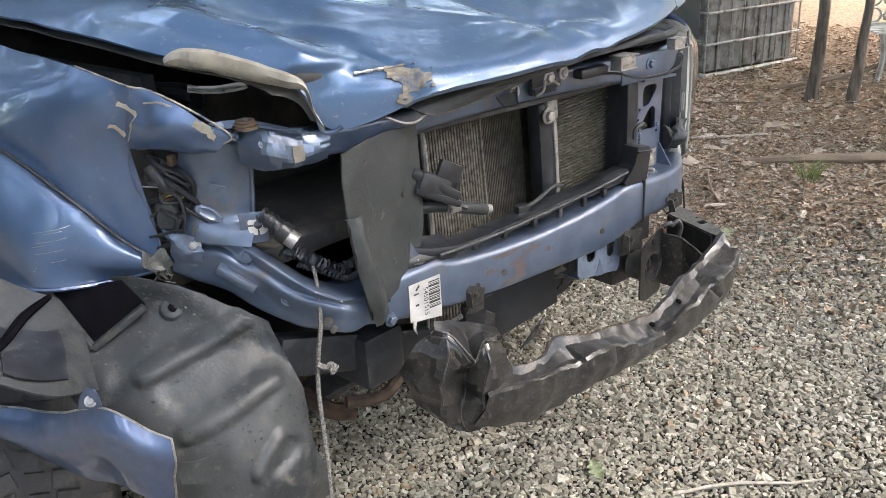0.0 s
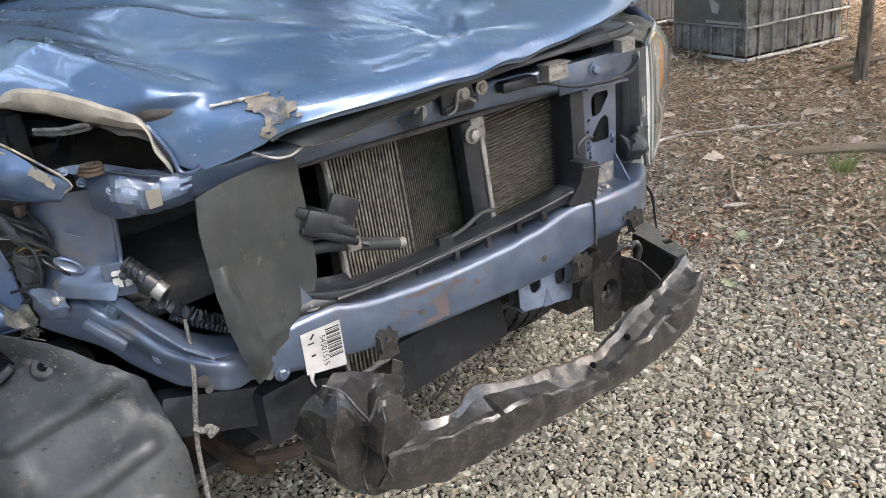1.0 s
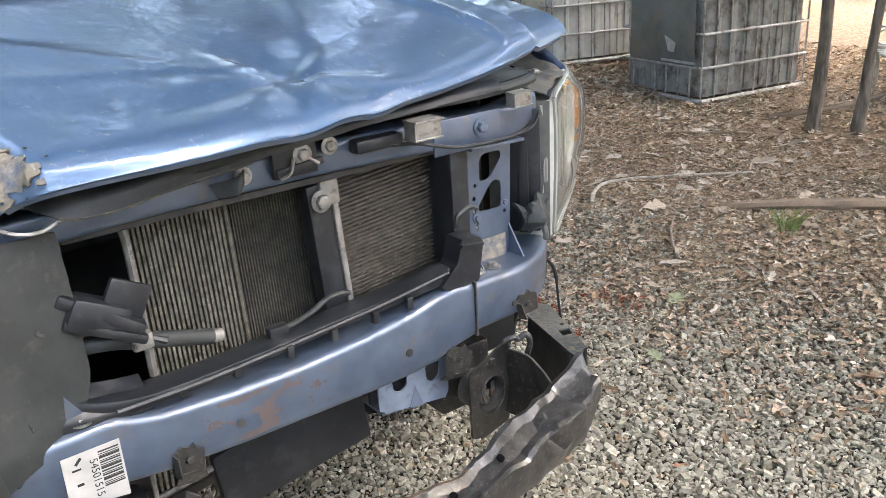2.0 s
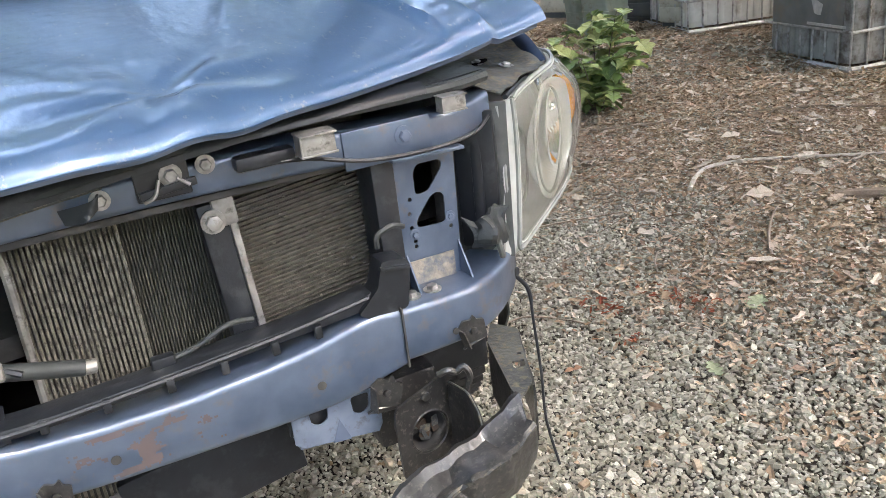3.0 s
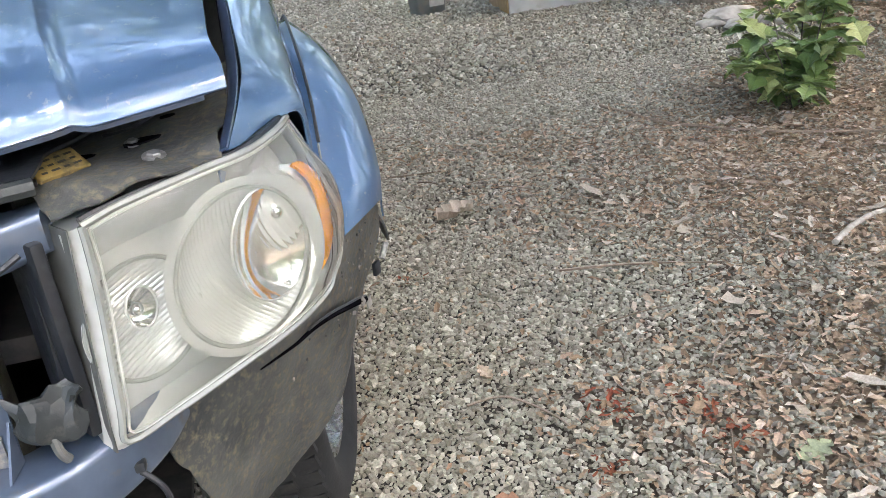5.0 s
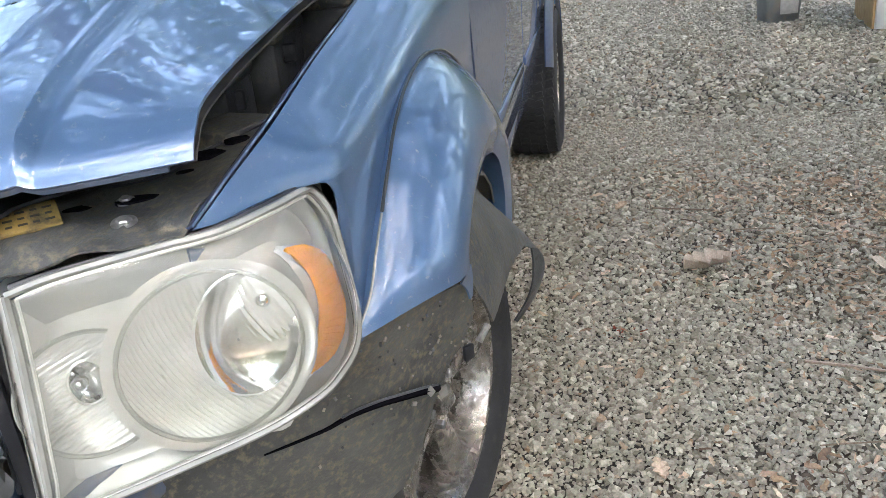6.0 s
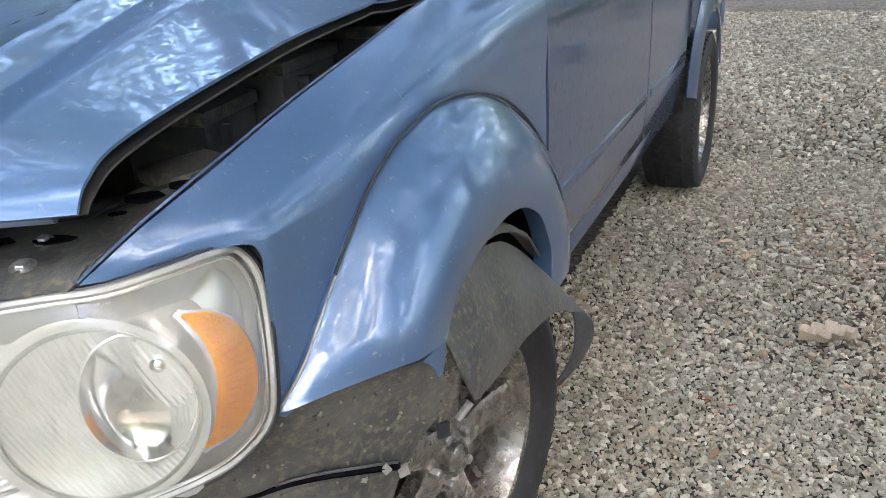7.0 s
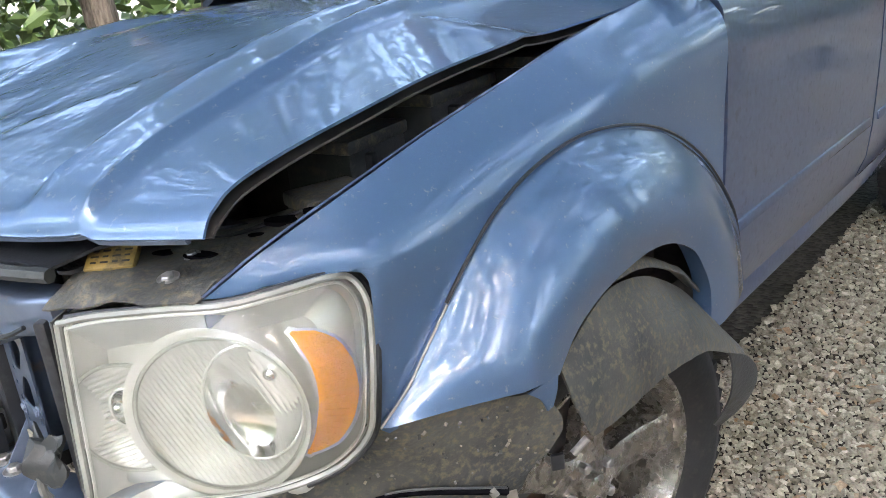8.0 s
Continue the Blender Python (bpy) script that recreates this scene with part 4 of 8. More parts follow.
# horn, hoses and pipes in the opening
Mesh().box(F(-.325, .03, .895), (.085, .05, .05), Matrix.Rotation(BEND, 4, "Z") @ Matrix.Rotation(.5, 4, "Y"), .012).box(F(-.29, .02, .90), (.06, .012, .075), Matrix.Rotation(BEND, 4, "Z") @ Matrix.Rotation(.5, 4, "Y"), .004).done("horn", BLACK, car)
Mesh().bar(F(-.37, .03, .935), F(-.27, .01, .865), .03, .02, bevel=.006).bar(F(-.37, .02, .90), F(-.27, .005, .85), .02, .015, bevel=.005).done("horn_bracket", BLACK, car)
Mesh().tube([F(-.38, .05, .85), F(-.32, .035, .85), F(-.27, .03, .838), F(-.20, .045, .812), F(-.165, .05, .80)], .0125, 10).done("cooler_hose", RUBBER, car)
Mesh().tube([F(-.175, .048, .803), F(-.150, .052, .797)], .011, 10, 1).done("hose_fitting", ALU, car)
Mesh().tube([F(-.39, .05, .885), F(-.34, .04, .875), F(-.28, .03, .85), F(-.24, .02, .83)], .005, 6).done("wire", BLACK, car)
Mesh().box(F(-.275, .02, .843), (.03, .02, .025), Matrix.Rotation(BEND, 4, "Z"), .004).done("hose_clamp", ALU, car)
Mesh().tube([F(-.05, .05, .772), F(-.02, .05, .776), F(.01, .05, .786), F(.035, .052, .796), F(.06, .056, .797), F(.085, .062, .790)], .0050, 8).done("transmission_line", RUBBER, car)
Mesh().box(F(-.06, .046, .774), (.035, .02, .020), Matrix.Rotation(BEND, 4, "Z"), .004).done("line_fitting", BLACK, car)
for u in (-.375, -.43):
    Mesh().bolt(F(u, .02, .752), (0, 0, 1), .010, .008).done("crossbeam_bolt", STEEL, beam)
Mesh().plate([(-.395, .755), (-.362, .752), (-.39, .80)], [], plane_f(0, .02, 0), .003).done("corner_gusset", FRAME, beam)

# hanging rubber air dam flap
g = skin([[F(-.543, -.010, 1.012), F(-.49, .0, 1.022), F(-.42, .012, 1.028), F(-.352, .026, 1.026)],
          [F(-.551, -.020, .96), F(-.49, -.008, .96), F(-.42, .006, .96), F(-.350, .024, .96)],
          [F(-.549, -.026, .88), F(-.492, -.008, .88), F(-.42, .010, .88), F(-.349, .024, .88)],
          [F(-.541, -.030, .80), F(-.497, -.014, .80), F(-.43, .010, .80), F(-.352, .026, .80)],
          [F(-.531, -.030, .745), F(-.502, -.024, .745), F(-.455, -.008, .748), F(-.385, .020, .748)],
          [F(-.519, -.022, .692), F(-.509, -.022, .696), F(-.492, -.018, .704), F(-.472, -.012, .712)]], 7, 7)
wrinkle(g, .003, 13)
wrinkle(g, .0012, 60)
flap = Mesh().sheet(g, .004).done("rubber_flap", RUBBER, car, "curled grey rubber flap with cracks")
Mesh().lathe([(.006, 0), (.006, .002), (.002, .003)], plane_f(-.492, -.006, .985), 12).done("flap_hole", DARK, flap)
g = wrinkle(skin([[F(-.552, -.022, .90), F(-.550, -.036, .84), F(-.540, -.040, .78), F(-.530, -.036, .72), F(-.512, -.026, .682)],
                  [F(-.538, -.030, .90), F(-.530, -.044, .84), F(-.520, -.048, .78), F(-.510, -.046, .73), F(-.498, -.034, .69)],
                  [F(-.525, -.022, .90), F(-.512, -.026, .84), F(-.500, -.028, .78), F(-.490, -.028, .74), F(-.482, -.024, .70)]], 5, 5), .005, 30)
Mesh().sheet(g, .003).done("flap_curl", RUBBER, flap, "scraped, curled edge of the flap")
for k, (u, z, w) in enumerate(((-.505, .955, .03), (-.488, .90, .018), (-.50, .86, .03), (-.46, .88, .012), (-.47, .79, .014), (-.44, .775, .010), (-.40, .90, .006))):
    Mesh().tube([F(u, -.016 + (u + .55) * .2, z + w), F(u + .004 * math.sin(k * 3), -.017 + (u + .55) * .2, z), F(u + .006 * math.cos(k), -.016 + (u + .55) * .2, z - w)], lambda t: .0008 + .0022 * math.sin(math.pi * t), 5, 4).done("flap_tear", LINER_MUD if k % 2 else DARK, flap)

# barcode sticker
sm = plane_f(-.377, -.0016, .679)
sticker = Mesh().plate([(-.040, -.039), (.040, -.050), (.040, .042), (-.039, .041)], [], sm, .0012).done("paper_sticker", LABEL, car, "white paper sticker with a barcode", 0)
bars = Mesh()
x = .004
for w in (2, 1, 1, 3, 1, 2, 1, 1, 3, 2, 1, 2, 1, 3, 1, 1, 2):
    bars.box((0, 0, 0), (.028, .00115 * w, .0006), sm @ Matrix.Translation((.023, x - .004 + .038 - .0045 - .0, .0013)))
    x -= .00115 * w + .0016
bars.done("barcode", INK, sticker)
txt = bpy.data.curves.new("number", "FONT")
txt.body, txt.size, txt.align_x, txt.align_y = "54501515", .0155, "CENTER", "CENTER"
tob = new("number", txt)
tme = bpy.data.meshes.new_from_object(tob)
bpy.data.objects.remove(tob)
tme.materials.append(INK)
tn = new("printed_number", tme)
tn.parent = sticker
tn.matrix_basis = sm @ Matrix.Translation((.001, -.004, .0018)) @ Matrix.Rotation(-math.pi / 2, 4, "Z")
Mesh().box((0, 0, 0), (.012, .004, .0006), sm @ Matrix.Translation((-.018, .03, .0013)) @ Matrix.Rotation(.8, 4, "Z")).box((0, 0, 0), (.012, .003, .0006), sm @ Matrix.Translation((-.022, .018, .0013))).box((0, 0, 0), (.009, .004, .0006), sm @ Matrix.Translation((-.021, -.006, .0013))).done("printed_marks", INK, sticker)
Mesh().tube([F(-.408, -.004, .642), F(-.412, -.008, .628), F(-.405, -.006, .612)], lambda t: .005 * (1.1 - t), 5).done("torn_paper", LABEL, sticker)

# bumper tabs on the crossbeam
def tab(u, z, s=1.0, turn=0.0, fold=.7):
    """A torn plastic mount: a bent plate with a hole over a folded-out lip."""
    m = plane_f(u, -.002, z) @ Matrix.Rotation(turn, 4, "Z")
    out = [(-.022 * s, -.020 * s), (.020 * s, -.024 * s), (.024 * s, .012 * s), (.012 * s, .016 * s), (.009 * s, .027 * s), (.001 * s, .020 * s), (-.012 * s, .025 * s), (-.024 * s, .014 * s)]
    t = Mesh().plate(soft(out, .003), [circle(-.002, .0, .006, 12)], m @ Matrix.Rotation(-.12, 4, "Y"), .005)
    t.plate(soft([(-.022 * s, -.002), (.021 * s, .0), (.027 * s, -.022 * s), (.004 * s, -.027 * s), (-.026 * s, -.020 * s)], .003), [], m @ Matrix.Translation((0, -.020 * s, .003)) @ Matrix.Rotation(fold, 4, "X"), .004)
    t.plate([(0, -.022 * s), (.016 * s, -.024 * s), (.012 * s, .010 * s), (0, .014 * s)], [], m @ Matrix.Translation((-.023 * s, 0, 0)) @ Matrix.Rotation(-1.2, 4, "Y"), .003)
    return t.lathe([(.0060, .004), (.0060, .008), (.003, .009)], m, 12)


tab(-.247, .646, .95, -.05, .3).done("bumper_tab", BEAM, car)
tab(.262, .622, 1.15, -.15, .8).done("bumper_tab", BEAM, car)
tab(.432, .682, 1.0, .25, .9).done("bumper_tab", BEAM, car)

# tow bracket under the crossbeam
tb = [(-.075, .045), (.08, .045), (.078, -.026), (.070, -.040), (-.062, -.020), (-.075, -.010)]
nk = [soft([(-.045, .042), (-.012, .042), (-.014, .018), (-.028, .010), (-.043, .018)], .006), soft([(.028, .042), (.062, .042), (.058, .012), (.044, .004), (.03, .012)], .006)]
tow = Mesh().plate(tb, nk, plane_f(.178, .030, .575), .004).done("tow_bracket", TOW, car, "pale blue tow bracket with two notches")
Mesh().bar(F(.110, .060, .553), F(.250, .060, .536), .06, .006, bevel=.002).done("tow_bracket_base", TOW, tow)
Mesh().box(F(.178, .058, .595), (.15, .01, .06), Matrix.Rotation(BEND, 4, "Z")).done("tow_bracket_back", DARK, tow)
Mesh().plate([(-.016, -.030), (.016, -.034), (.0, .010)], [], plane_f(.182, .029, .575), .004).done("pressed_gusset", MATT, tow)

# frame rails and suspension below
Mesh().box((-.42, .75, .54), (.11, 1.0, .12), None, .015).done("frame_rail", BLACK, car)
Mesh().box((.42, .75, .52), (.11, 1.0, .12), None, .015).done("frame_rail", BLACK, car)
Mesh().bar(F(-.66, .12, .615), F(-.30, .12, .505), .05, .085, bevel=.012).done("lower_cross_member", BLACK, car)
Mesh().bar(F(-.43, .105, .56), F(-.43, .105, .43), .05, .035, bevel=.006).done("frame_horn", BLACK, car)
Mesh().tube([(-.55, .55, .42), (-.35, .6, .38), (0, .62, .36), (.4, .6, .36)], .045, 10).done("axle_cross_member", RUST, car, "rusty suspension member")
Mesh().box((0, .75, .42), (.7, .5, .10), None, .03).done("skid_plate", DARK, car)
Mesh().tube([F(-.50, .14, .43), F(-.42, .12, .42), F(-.35, .14, .44)], .014, 8).tube([(-.50, .5, .42), (-.47, .4, .38), (-.42, .38, .36)], .02, 8).done("sway_bar_link", RUST, car)
Mesh().box((.25, .42, .50), (.35, .04, .10), None, .01).done("splash_guard", BLACK, car)

# rusty scrape across the middle of the crossbeam
RUSTY = material("rusty_scrape", (0.16, 0.105, 0.095), 0.6, 0.2, tones=((0.115, 0.10, 0.11), (0.150, 0.108, 0.098)), scale=30)
sm2 = Mesh()
for i in range(90):
    for j in range(24):
        u, z = -.24 + .0028 * i, .630 + .0036 * j
        q = F(u, -.0012, z)
        hi, lo = float(np.interp(u, us, [s[3] if len(s) > 3 else .73 for s in BEAM_SECS])), float(np.interp(u, us, [s[2] for s in BEAM_SECS]))
        if lo + .010 < z < hi - .014 and noise.noise(Vector((u * 22, z * 60, 3))) + .45 * noise.noise(Vector((u * 140, z * 260, 1))) > .16 + abs(u + .115) * 2.2:
            sm2.add([F(u, -.0008, z), F(u + .0028, -.0008, z), F(u + .0028, -.0008, z + .0036), F(u, -.0008, z + .0036)], [(0, 1, 2, 3)])
if sm2.f:
    tagged(sm2.done("rusty_scrape", RUSTY, beam, "brownish rust scrape"), kind="stuff")

# ------------------------------------------------------------ bent bumper beam
secs = [((-.36, .05, .55), (-.39, .0, .53), (-.40, .03, .46)), ((-.302, .015, .547), (-.335, -.031, .535), (-.37, -.001, .455)), ((-.25, -.002, .542), (-.266, -.055, .536), (-.30, -.03, .439)),
        ((-.198, -.019, .576), (-.2, -.076, .539), (-.221, -.057, .463)), ((-.137, -.04, .567), (-.14, -.096, .548), (-.125, -.088, .475)), ((-.069, -.051, .554), (-.054, -.111, .528), (-.052, -.098, .474)),
        ((.03, -.062, .537), (.035, -.121, .512), (.026, -.107, .474)), ((.122, -.07, .535), (.10, -.127, .528), (.136, -.115, .465)), ((.203, -.073, .569), (.19, -.13, .54), (.22, -.115, .467)),
        ((.28, -.07, .582), (.262, -.131, .563), (.305, -.118, .475)), ((.335, -.066, .588), (.335, -.14, .575), (.36, -.12, .495)), ((.408, -.08, .631), (.396, -.125, .595), (.40, -.115, .53))]
rows = []
for a, r, z in secs:
    a, r, z = Vector(a), Vector(r), Vector(z)
    rows.append([a + Vector((0, .006, -.05)), a + Vector((0, .002, -.003)), a.lerp(r, .06), a.lerp(r, .3) + Vector((0, .004, -.008)), a.lerp(r, .7) + Vector((0, .004, -.009)), a.lerp(r, .94), r, r.lerp(z, .06), r.lerp(z, .5) + Vector((0, -.006, 0)), r.lerp(z, .95), z, z + Vector((0, .035, .004))])
cols = [spline([r[j] for r in rows], 8) for j in range(12)]
g = [[cols[j][i] for j in range(12)] for i in range(len(cols[0]))]
for row in g:  # raised pads and a torn notch along the ridge
    for j in range(4, 9):
        p = row[j]
        if -.19 < p.x < -.115 or -.085 < p.x < -.052 or .255 < p.x < .335:
            row[j] = p + Vector((0, -.008, .007))
        elif .06 < p.x < .09:
            row[j] = p + Vector((0, .014, -.016))
wrinkle(g, .007, 24)
wrinkle(g, .003, 70)
bumper = Mesh().sheet(g, .004).done("bumper_beam", BEAM, car, "bent black bumper beam, scuffed and hanging low", 28)
Mesh().tube([r[2] + Vector((0, .002, .003)) for r in g[14:56]], .0022, 5, 1).done("rusty_beam_edge", RUST, bumper)
Mesh().tube([r[6] + Vector((0, -.0005, .0006)) for r in g[10:]], lambda t: .0012 + .0024 * abs(math.sin(t * 31)), 5, 1).done("worn_ridge", LINER_MUD, bumper, "ridge worn to a dull grey")
for x, y, z in ((.055, -.094, .529), (.16, -.10, .546)):
    Mesh().lathe([(.007, -.002), (.007, .0005), (.001, .0008)], Matrix.Translation((x, y, z)) @ Vector((0, -.45, .9)).to_track_quat("Z", "Y").to_matrix().to_4x4(), 12).done("bolt_hole", VOID, bumper)
# crushed end of the beam: folded facets round a deep valley
def lump(a, z, off):
    return Vector((-.508 + .8 * a, .109 - .6 * a, z)) + Vector((-.60, -.80, 0)) * (off - .01)


facets = [[lump(.085, .640, -.10), lump(.11, .636, -.10), lump(.14, .628, -.10), lump(.17, .618, -.10), lump(.20, .61, -.10)],
          [lump(.066, .668, -.01), lump(.10, .652, -.005), lump(.135, .610, .012), lump(.165, .640, -.004), lump(.196, .634, -.012)],
          [lump(.022, .618, -.03), lump(.085, .612, .024), lump(.128, .575, -.004), lump(.158, .600, .030), lump(.210, .588, -.02)],
          [lump(-.002, .560, -.045), lump(.066, .545, .020), lump(.118, .535, -.020), lump(.150, .540, .022), lump(.222, .535, -.025)],
          [lump(.028, .492, -.04), lump(.068, .490, .010), lump(.112, .490, -.004), lump(.155, .485, .026), lump(.224, .492, -.03)],
          [lump(.075, .448, -.03), lump(.092, .442, -.005), lump(.120, .436, .0), lump(.150, .440, .0), lump(.20, .455, -.03)],
          [lump(.075, .452, -.10), lump(.10, .448, -.10), lump(.12, .446, -.10), lump(.15, .448, -.10), lump(.19, .46, -.10)]]
fine_f = []
for a in range(6):
    for q in range(4):
        r0 = [facets[a][b].lerp(facets[a + 1][b], q / 4) for b in range(5)]
        fine_f.append([r0[b].lerp(r0[b + 1], s / 4) for b in range(4) for s in range(4)] + [r0[4]])
fine_f.append(facets[6])
fine_f[-1] = [facets[6][b].lerp(facets[6][b + 1], s / 4) for b in range(4) for s in range(4)] + [facets[6][4]]
fine_f = wrinkle(fine_f, .011, 24)
for row in fine_f:  # sharp small folds
    for j, p in enumerate(row):
        row[j] = p + Vector((-.6, -.8, .1)) * (.014 * abs(noise.noise(p * 34)) - .006 * abs(noise.noise(p * 80 + Vector((4, 0, 0)))))
Mesh().sheet(fine_f, .004).done("crushed_beam_end", BEAM_BLACK, bumper, "crumpled black end of the bumper beam", 18)
for k, row in ((4, 2), (8, 3), (12, 4)):
    Mesh().tube([fine_f[i][k] for i in range(4, 20)], .0024, 5, 2).done("beam_fold", BEAM, bumper)
for k in (4, 5):
    Mesh().tube([fine_f[k][j] + Vector((0, 0, .002)) for j in range(17)], .002, 5, 1).done("beam_fold", BEAM, bumper)
for q in ([(-.30, .10, .55), (-.27, .08, .56), (-.275, .075, .635), (-.29, .085, .645)], [(-.24, .04, .55), (-.20, .03, .57), (-.20, .02, .60), (-.185, .02, .615)]):
    g = skin([[q[0], q[3]], [q[1], q[2]]], 3, 3)
    Mesh().sheet(g, .003).done("torn_tab", BEAM, bumper)
# crush box and its plate
pl = soft([(-.066, -.075), (-.03, -.088), (.045, -.085), (.055, .05), (.045, .086), (-.062, .064), (-.068, .05)], .008)
cb = Mesh().plate(pl, [circle(-.004, -.008, .037, 20)], plane_f(.322, -.022, .543) @ Matrix.Rotation(.2, 4, "Y"), .005).done("crush_box_plate", BEAM_BLACK, car, "black end plate with a round hole")
Mesh().lathe([(.038, .004), (.041, .007), (.039, .008), (.0365, .003), (.0365, -.004)], plane_f(.318, -.021, .535) @ Matrix.Rotation(.2, 4, "Y"), 28, False).done("hole_rim", BEAM, cb)
Mesh().lathe([(.0368, .0), (.036, -.05), (.0, -.055)], plane_f(.318, -.021, .535) @ Matrix.Rotation(.2, 4, "Y"), 24, False).done("hole_tube", DARK, cb)
for k in range(9):
    q = plane_f(.318 + .022 * math.cos(k * 2.4) * (k % 3) / 2, -.004, .528 + .016 * math.sin(k * 1.9)) @ Matrix.Rotation(k, 4, "Z")
    Mesh().plate(soft([(-.010, -.006), (.009, -.008), (.012, .006), (-.007, .009)], .003), [], q @ Matrix.Rotation(.4 * math.sin(k), 4, "X"), .0015).done("leaf_scrap", RUST if k % 2 else LINER_MUD, cb)
Mesh().lathe([(.008, 0), (.008, .006), (.004, .007)], plane_f(.318, -.028, .606), 14).done("pressed_ring", BEAM, cb)
Mesh().bar(F(.315, .045, .545), F(.315, .22, .545), .12, .13, bevel=.008).done("crush_box", BEAM_BLACK, car)
# black panel added to give the shade behind the end plate
Mesh().box(F(.43, .15, .60), (.20, .012, .18), along, .004).done("inner_splash_shield", BLACK, car)
g = skin([[(.358, .054, .613), (.364, .0, .606), (.353, -.04, .593), (.338, -.066, .583)], [(.356, .054, .55), (.362, .0, .545), (.35, -.04, .53), (.335, -.07, .52)], [(.352, .054, .48), (.355, .0, .475), (.345, -.04, .47), (.33, -.07, .47)]], 4, 4)
Mesh().sheet(wrinkle(g, .004, 25), .004).done("crush_box_wall", BEAM_BLACK, cb, "curved black wall with a scraped rim")
Mesh().tube([p + Vector((0, 0, .001)) for p in g[0]], .0018, 5, 1).done("bare_rim", LINER_MUD, cb)
Mesh().tube([F(.345, -.035, .640), F(.358, -.045, .648), F(.372, -.045, .640), F(.385, -.05, .648), F(.392, -.055, .630), F(.385, -.05, .60)], .006, 8).done("torn_loop", BEAM, cb)
# bracket from the crossbeam out to the tip of the beam, with its square hole
ue = soft([(.488, .112), (.535, .165), (.558, .112), (.456, -.052), (.408, -.078), (.417, -.046)], .006)
Mesh().plate(ue, [soft([(.474, .024), (.462, .003), (.482, -.004), (.494, .015)], .002), circle(.500, .036, .005, 10)], Matrix.Translation((0, 0, .612)), .004).done("beam_bracket_top", LINER_MUD, bumper, "flat black flange with a square hole")
for q, m in (([(.490, .114), (.455, .035), (.418, -.046)], BEAM_BLACK), ([(.556, .110), (.507, .03), (.457, -.052)], BEAM)):
    Mesh().sheet(wrinkle(skin([[(x, y, .609) for x, y in q], [(x, y, .56) for x, y in q], [(x, y, .50) for x, y in q]], 3, 4), .003, 20), .004).done("beam_bracket_side", m, bumper)
Mesh().tube([(.555, .16, .75), (.57, .15, .72), (.60, .145, .69), (.615, .14, .66), (.612, .13, .60), (.605, .11, .5), (.60, .10, .40), (.61, .08, .3)], lambda t: .0042 if t < .5 else .0028, 8).done("dangling_cable", BLACK, car, "loose black cable with bare end")
Mesh().box((.583, .150, .71), (.03, .02, .016), None, .004).done("cable_clip", BLACK, car)

# ------------------------------------------------------------ sound-side fender, flare, lamp
top = [(.772, .235, 1.066), (.790, .300, 1.098), (.800, .370, 1.121), (.803, .46, 1.142), (.803, .60, 1.172), (.803, .80, 1.208), (.803, .95, 1.236), (.803, 1.10, 1.258), (.803, 1.25, 1.274), (.803, 1.40, 1.288), (.803, 1.54, 1.298)]
nose_edge = [(.235, 1.062), (.262, 1.058), (.30, 1.061), (.345, 1.062), (.376, 1.062), (.392, 1.050), (.394, 1.01), (.391, .96), (.388, .90), (.386, .838)]

# flare: its seam on the fender as (y, z)
seam = [(.384, .842), (.425, .882), (.465, .921), (.51, .965), (.56, 1.012), (.627, 1.056), (.72, 1.088), (.837, 1.104), (.96, 1.094), (1.08, 1.064), (1.19, 1.018), (1.30, .95), (1.40, .86), (1.47, .77), (1.51, .64)]


def fender_x(y, d):
    """The fender's half-width at y, d below its top edge: a rounded shoulder over a nearly upright side."""
    xt = float(np.interp(y, [p[1] for p in top], [p[0] for p in top]))
    xs = float(np.interp(y, [.235, .33, .40, .45, .55, .65, 1.54], [.777, .828, .882, .885, .888, .889, .893]))
    t = min(1.0, d / (.045 + .085 * min(1, max(0, (y - .24) / .3))))
    return xt + (xs - xt) * float(np.interp(t, [0, .12, .44, .56, .75, 1], [0, .26, .76, .87, .96, 1])) + .004 * math.sin(math.pi * min(1, d / .24)) * min(1, max(0, (y - .35) / .2))


g = []
edge_s = spline([Vector((*p, 0)) for p in nose_edge], 4)
for i, e in enumerate(edge_s):
    w = i / (len(edge_s) - 1)
    row = []
    for k in range(49):
        a = (k / 48) ** 1.25
        y = e.x + (1.425 - e.x) * a
        zt = float(np.interp(y, [p[1] for p in top], [p[2] for p in top]))
        e0 = float(np.interp(e.x, [p[1] for p in top], [p[2] for p in top])) - e.y
        d = e0 + ((w ** 1.1) * .74 - e0) * a ** .8
        d = min(d, zt - float(np.interp(y, [q[0] for q in seam], [q[1] for q in seam])) + .03) if y < 1.40 else d
        row.append(Vector((fender_x(y, max(0, d)), y, zt - d)))
    g.append(row)
lf_fender = Mesh().sheet(g, .003).done("front_fender", PAINT, car, "glossy blue fender with pale specks", 60)
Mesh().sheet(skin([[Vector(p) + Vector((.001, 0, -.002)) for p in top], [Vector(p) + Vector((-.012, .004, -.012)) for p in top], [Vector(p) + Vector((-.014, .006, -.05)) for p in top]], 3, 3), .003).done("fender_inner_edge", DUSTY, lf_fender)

# flare: the crease of its face, and its lip over the wheel
fold = [(.988, .538, .852), (.993, .556, .883), (.995, .58, .905), (.996, .61, .928), (.997, .653, .954), (.998, .71, .974), (.998, .78, .984), (.998, .86, .984), (.997, .95, .970), (.996, 1.03, .948), (.995, 1.10, .914), (.993, 1.17, .86), (.99, 1.22, .80), (.985, 1.26, .73), (.98, 1.28, .66)]
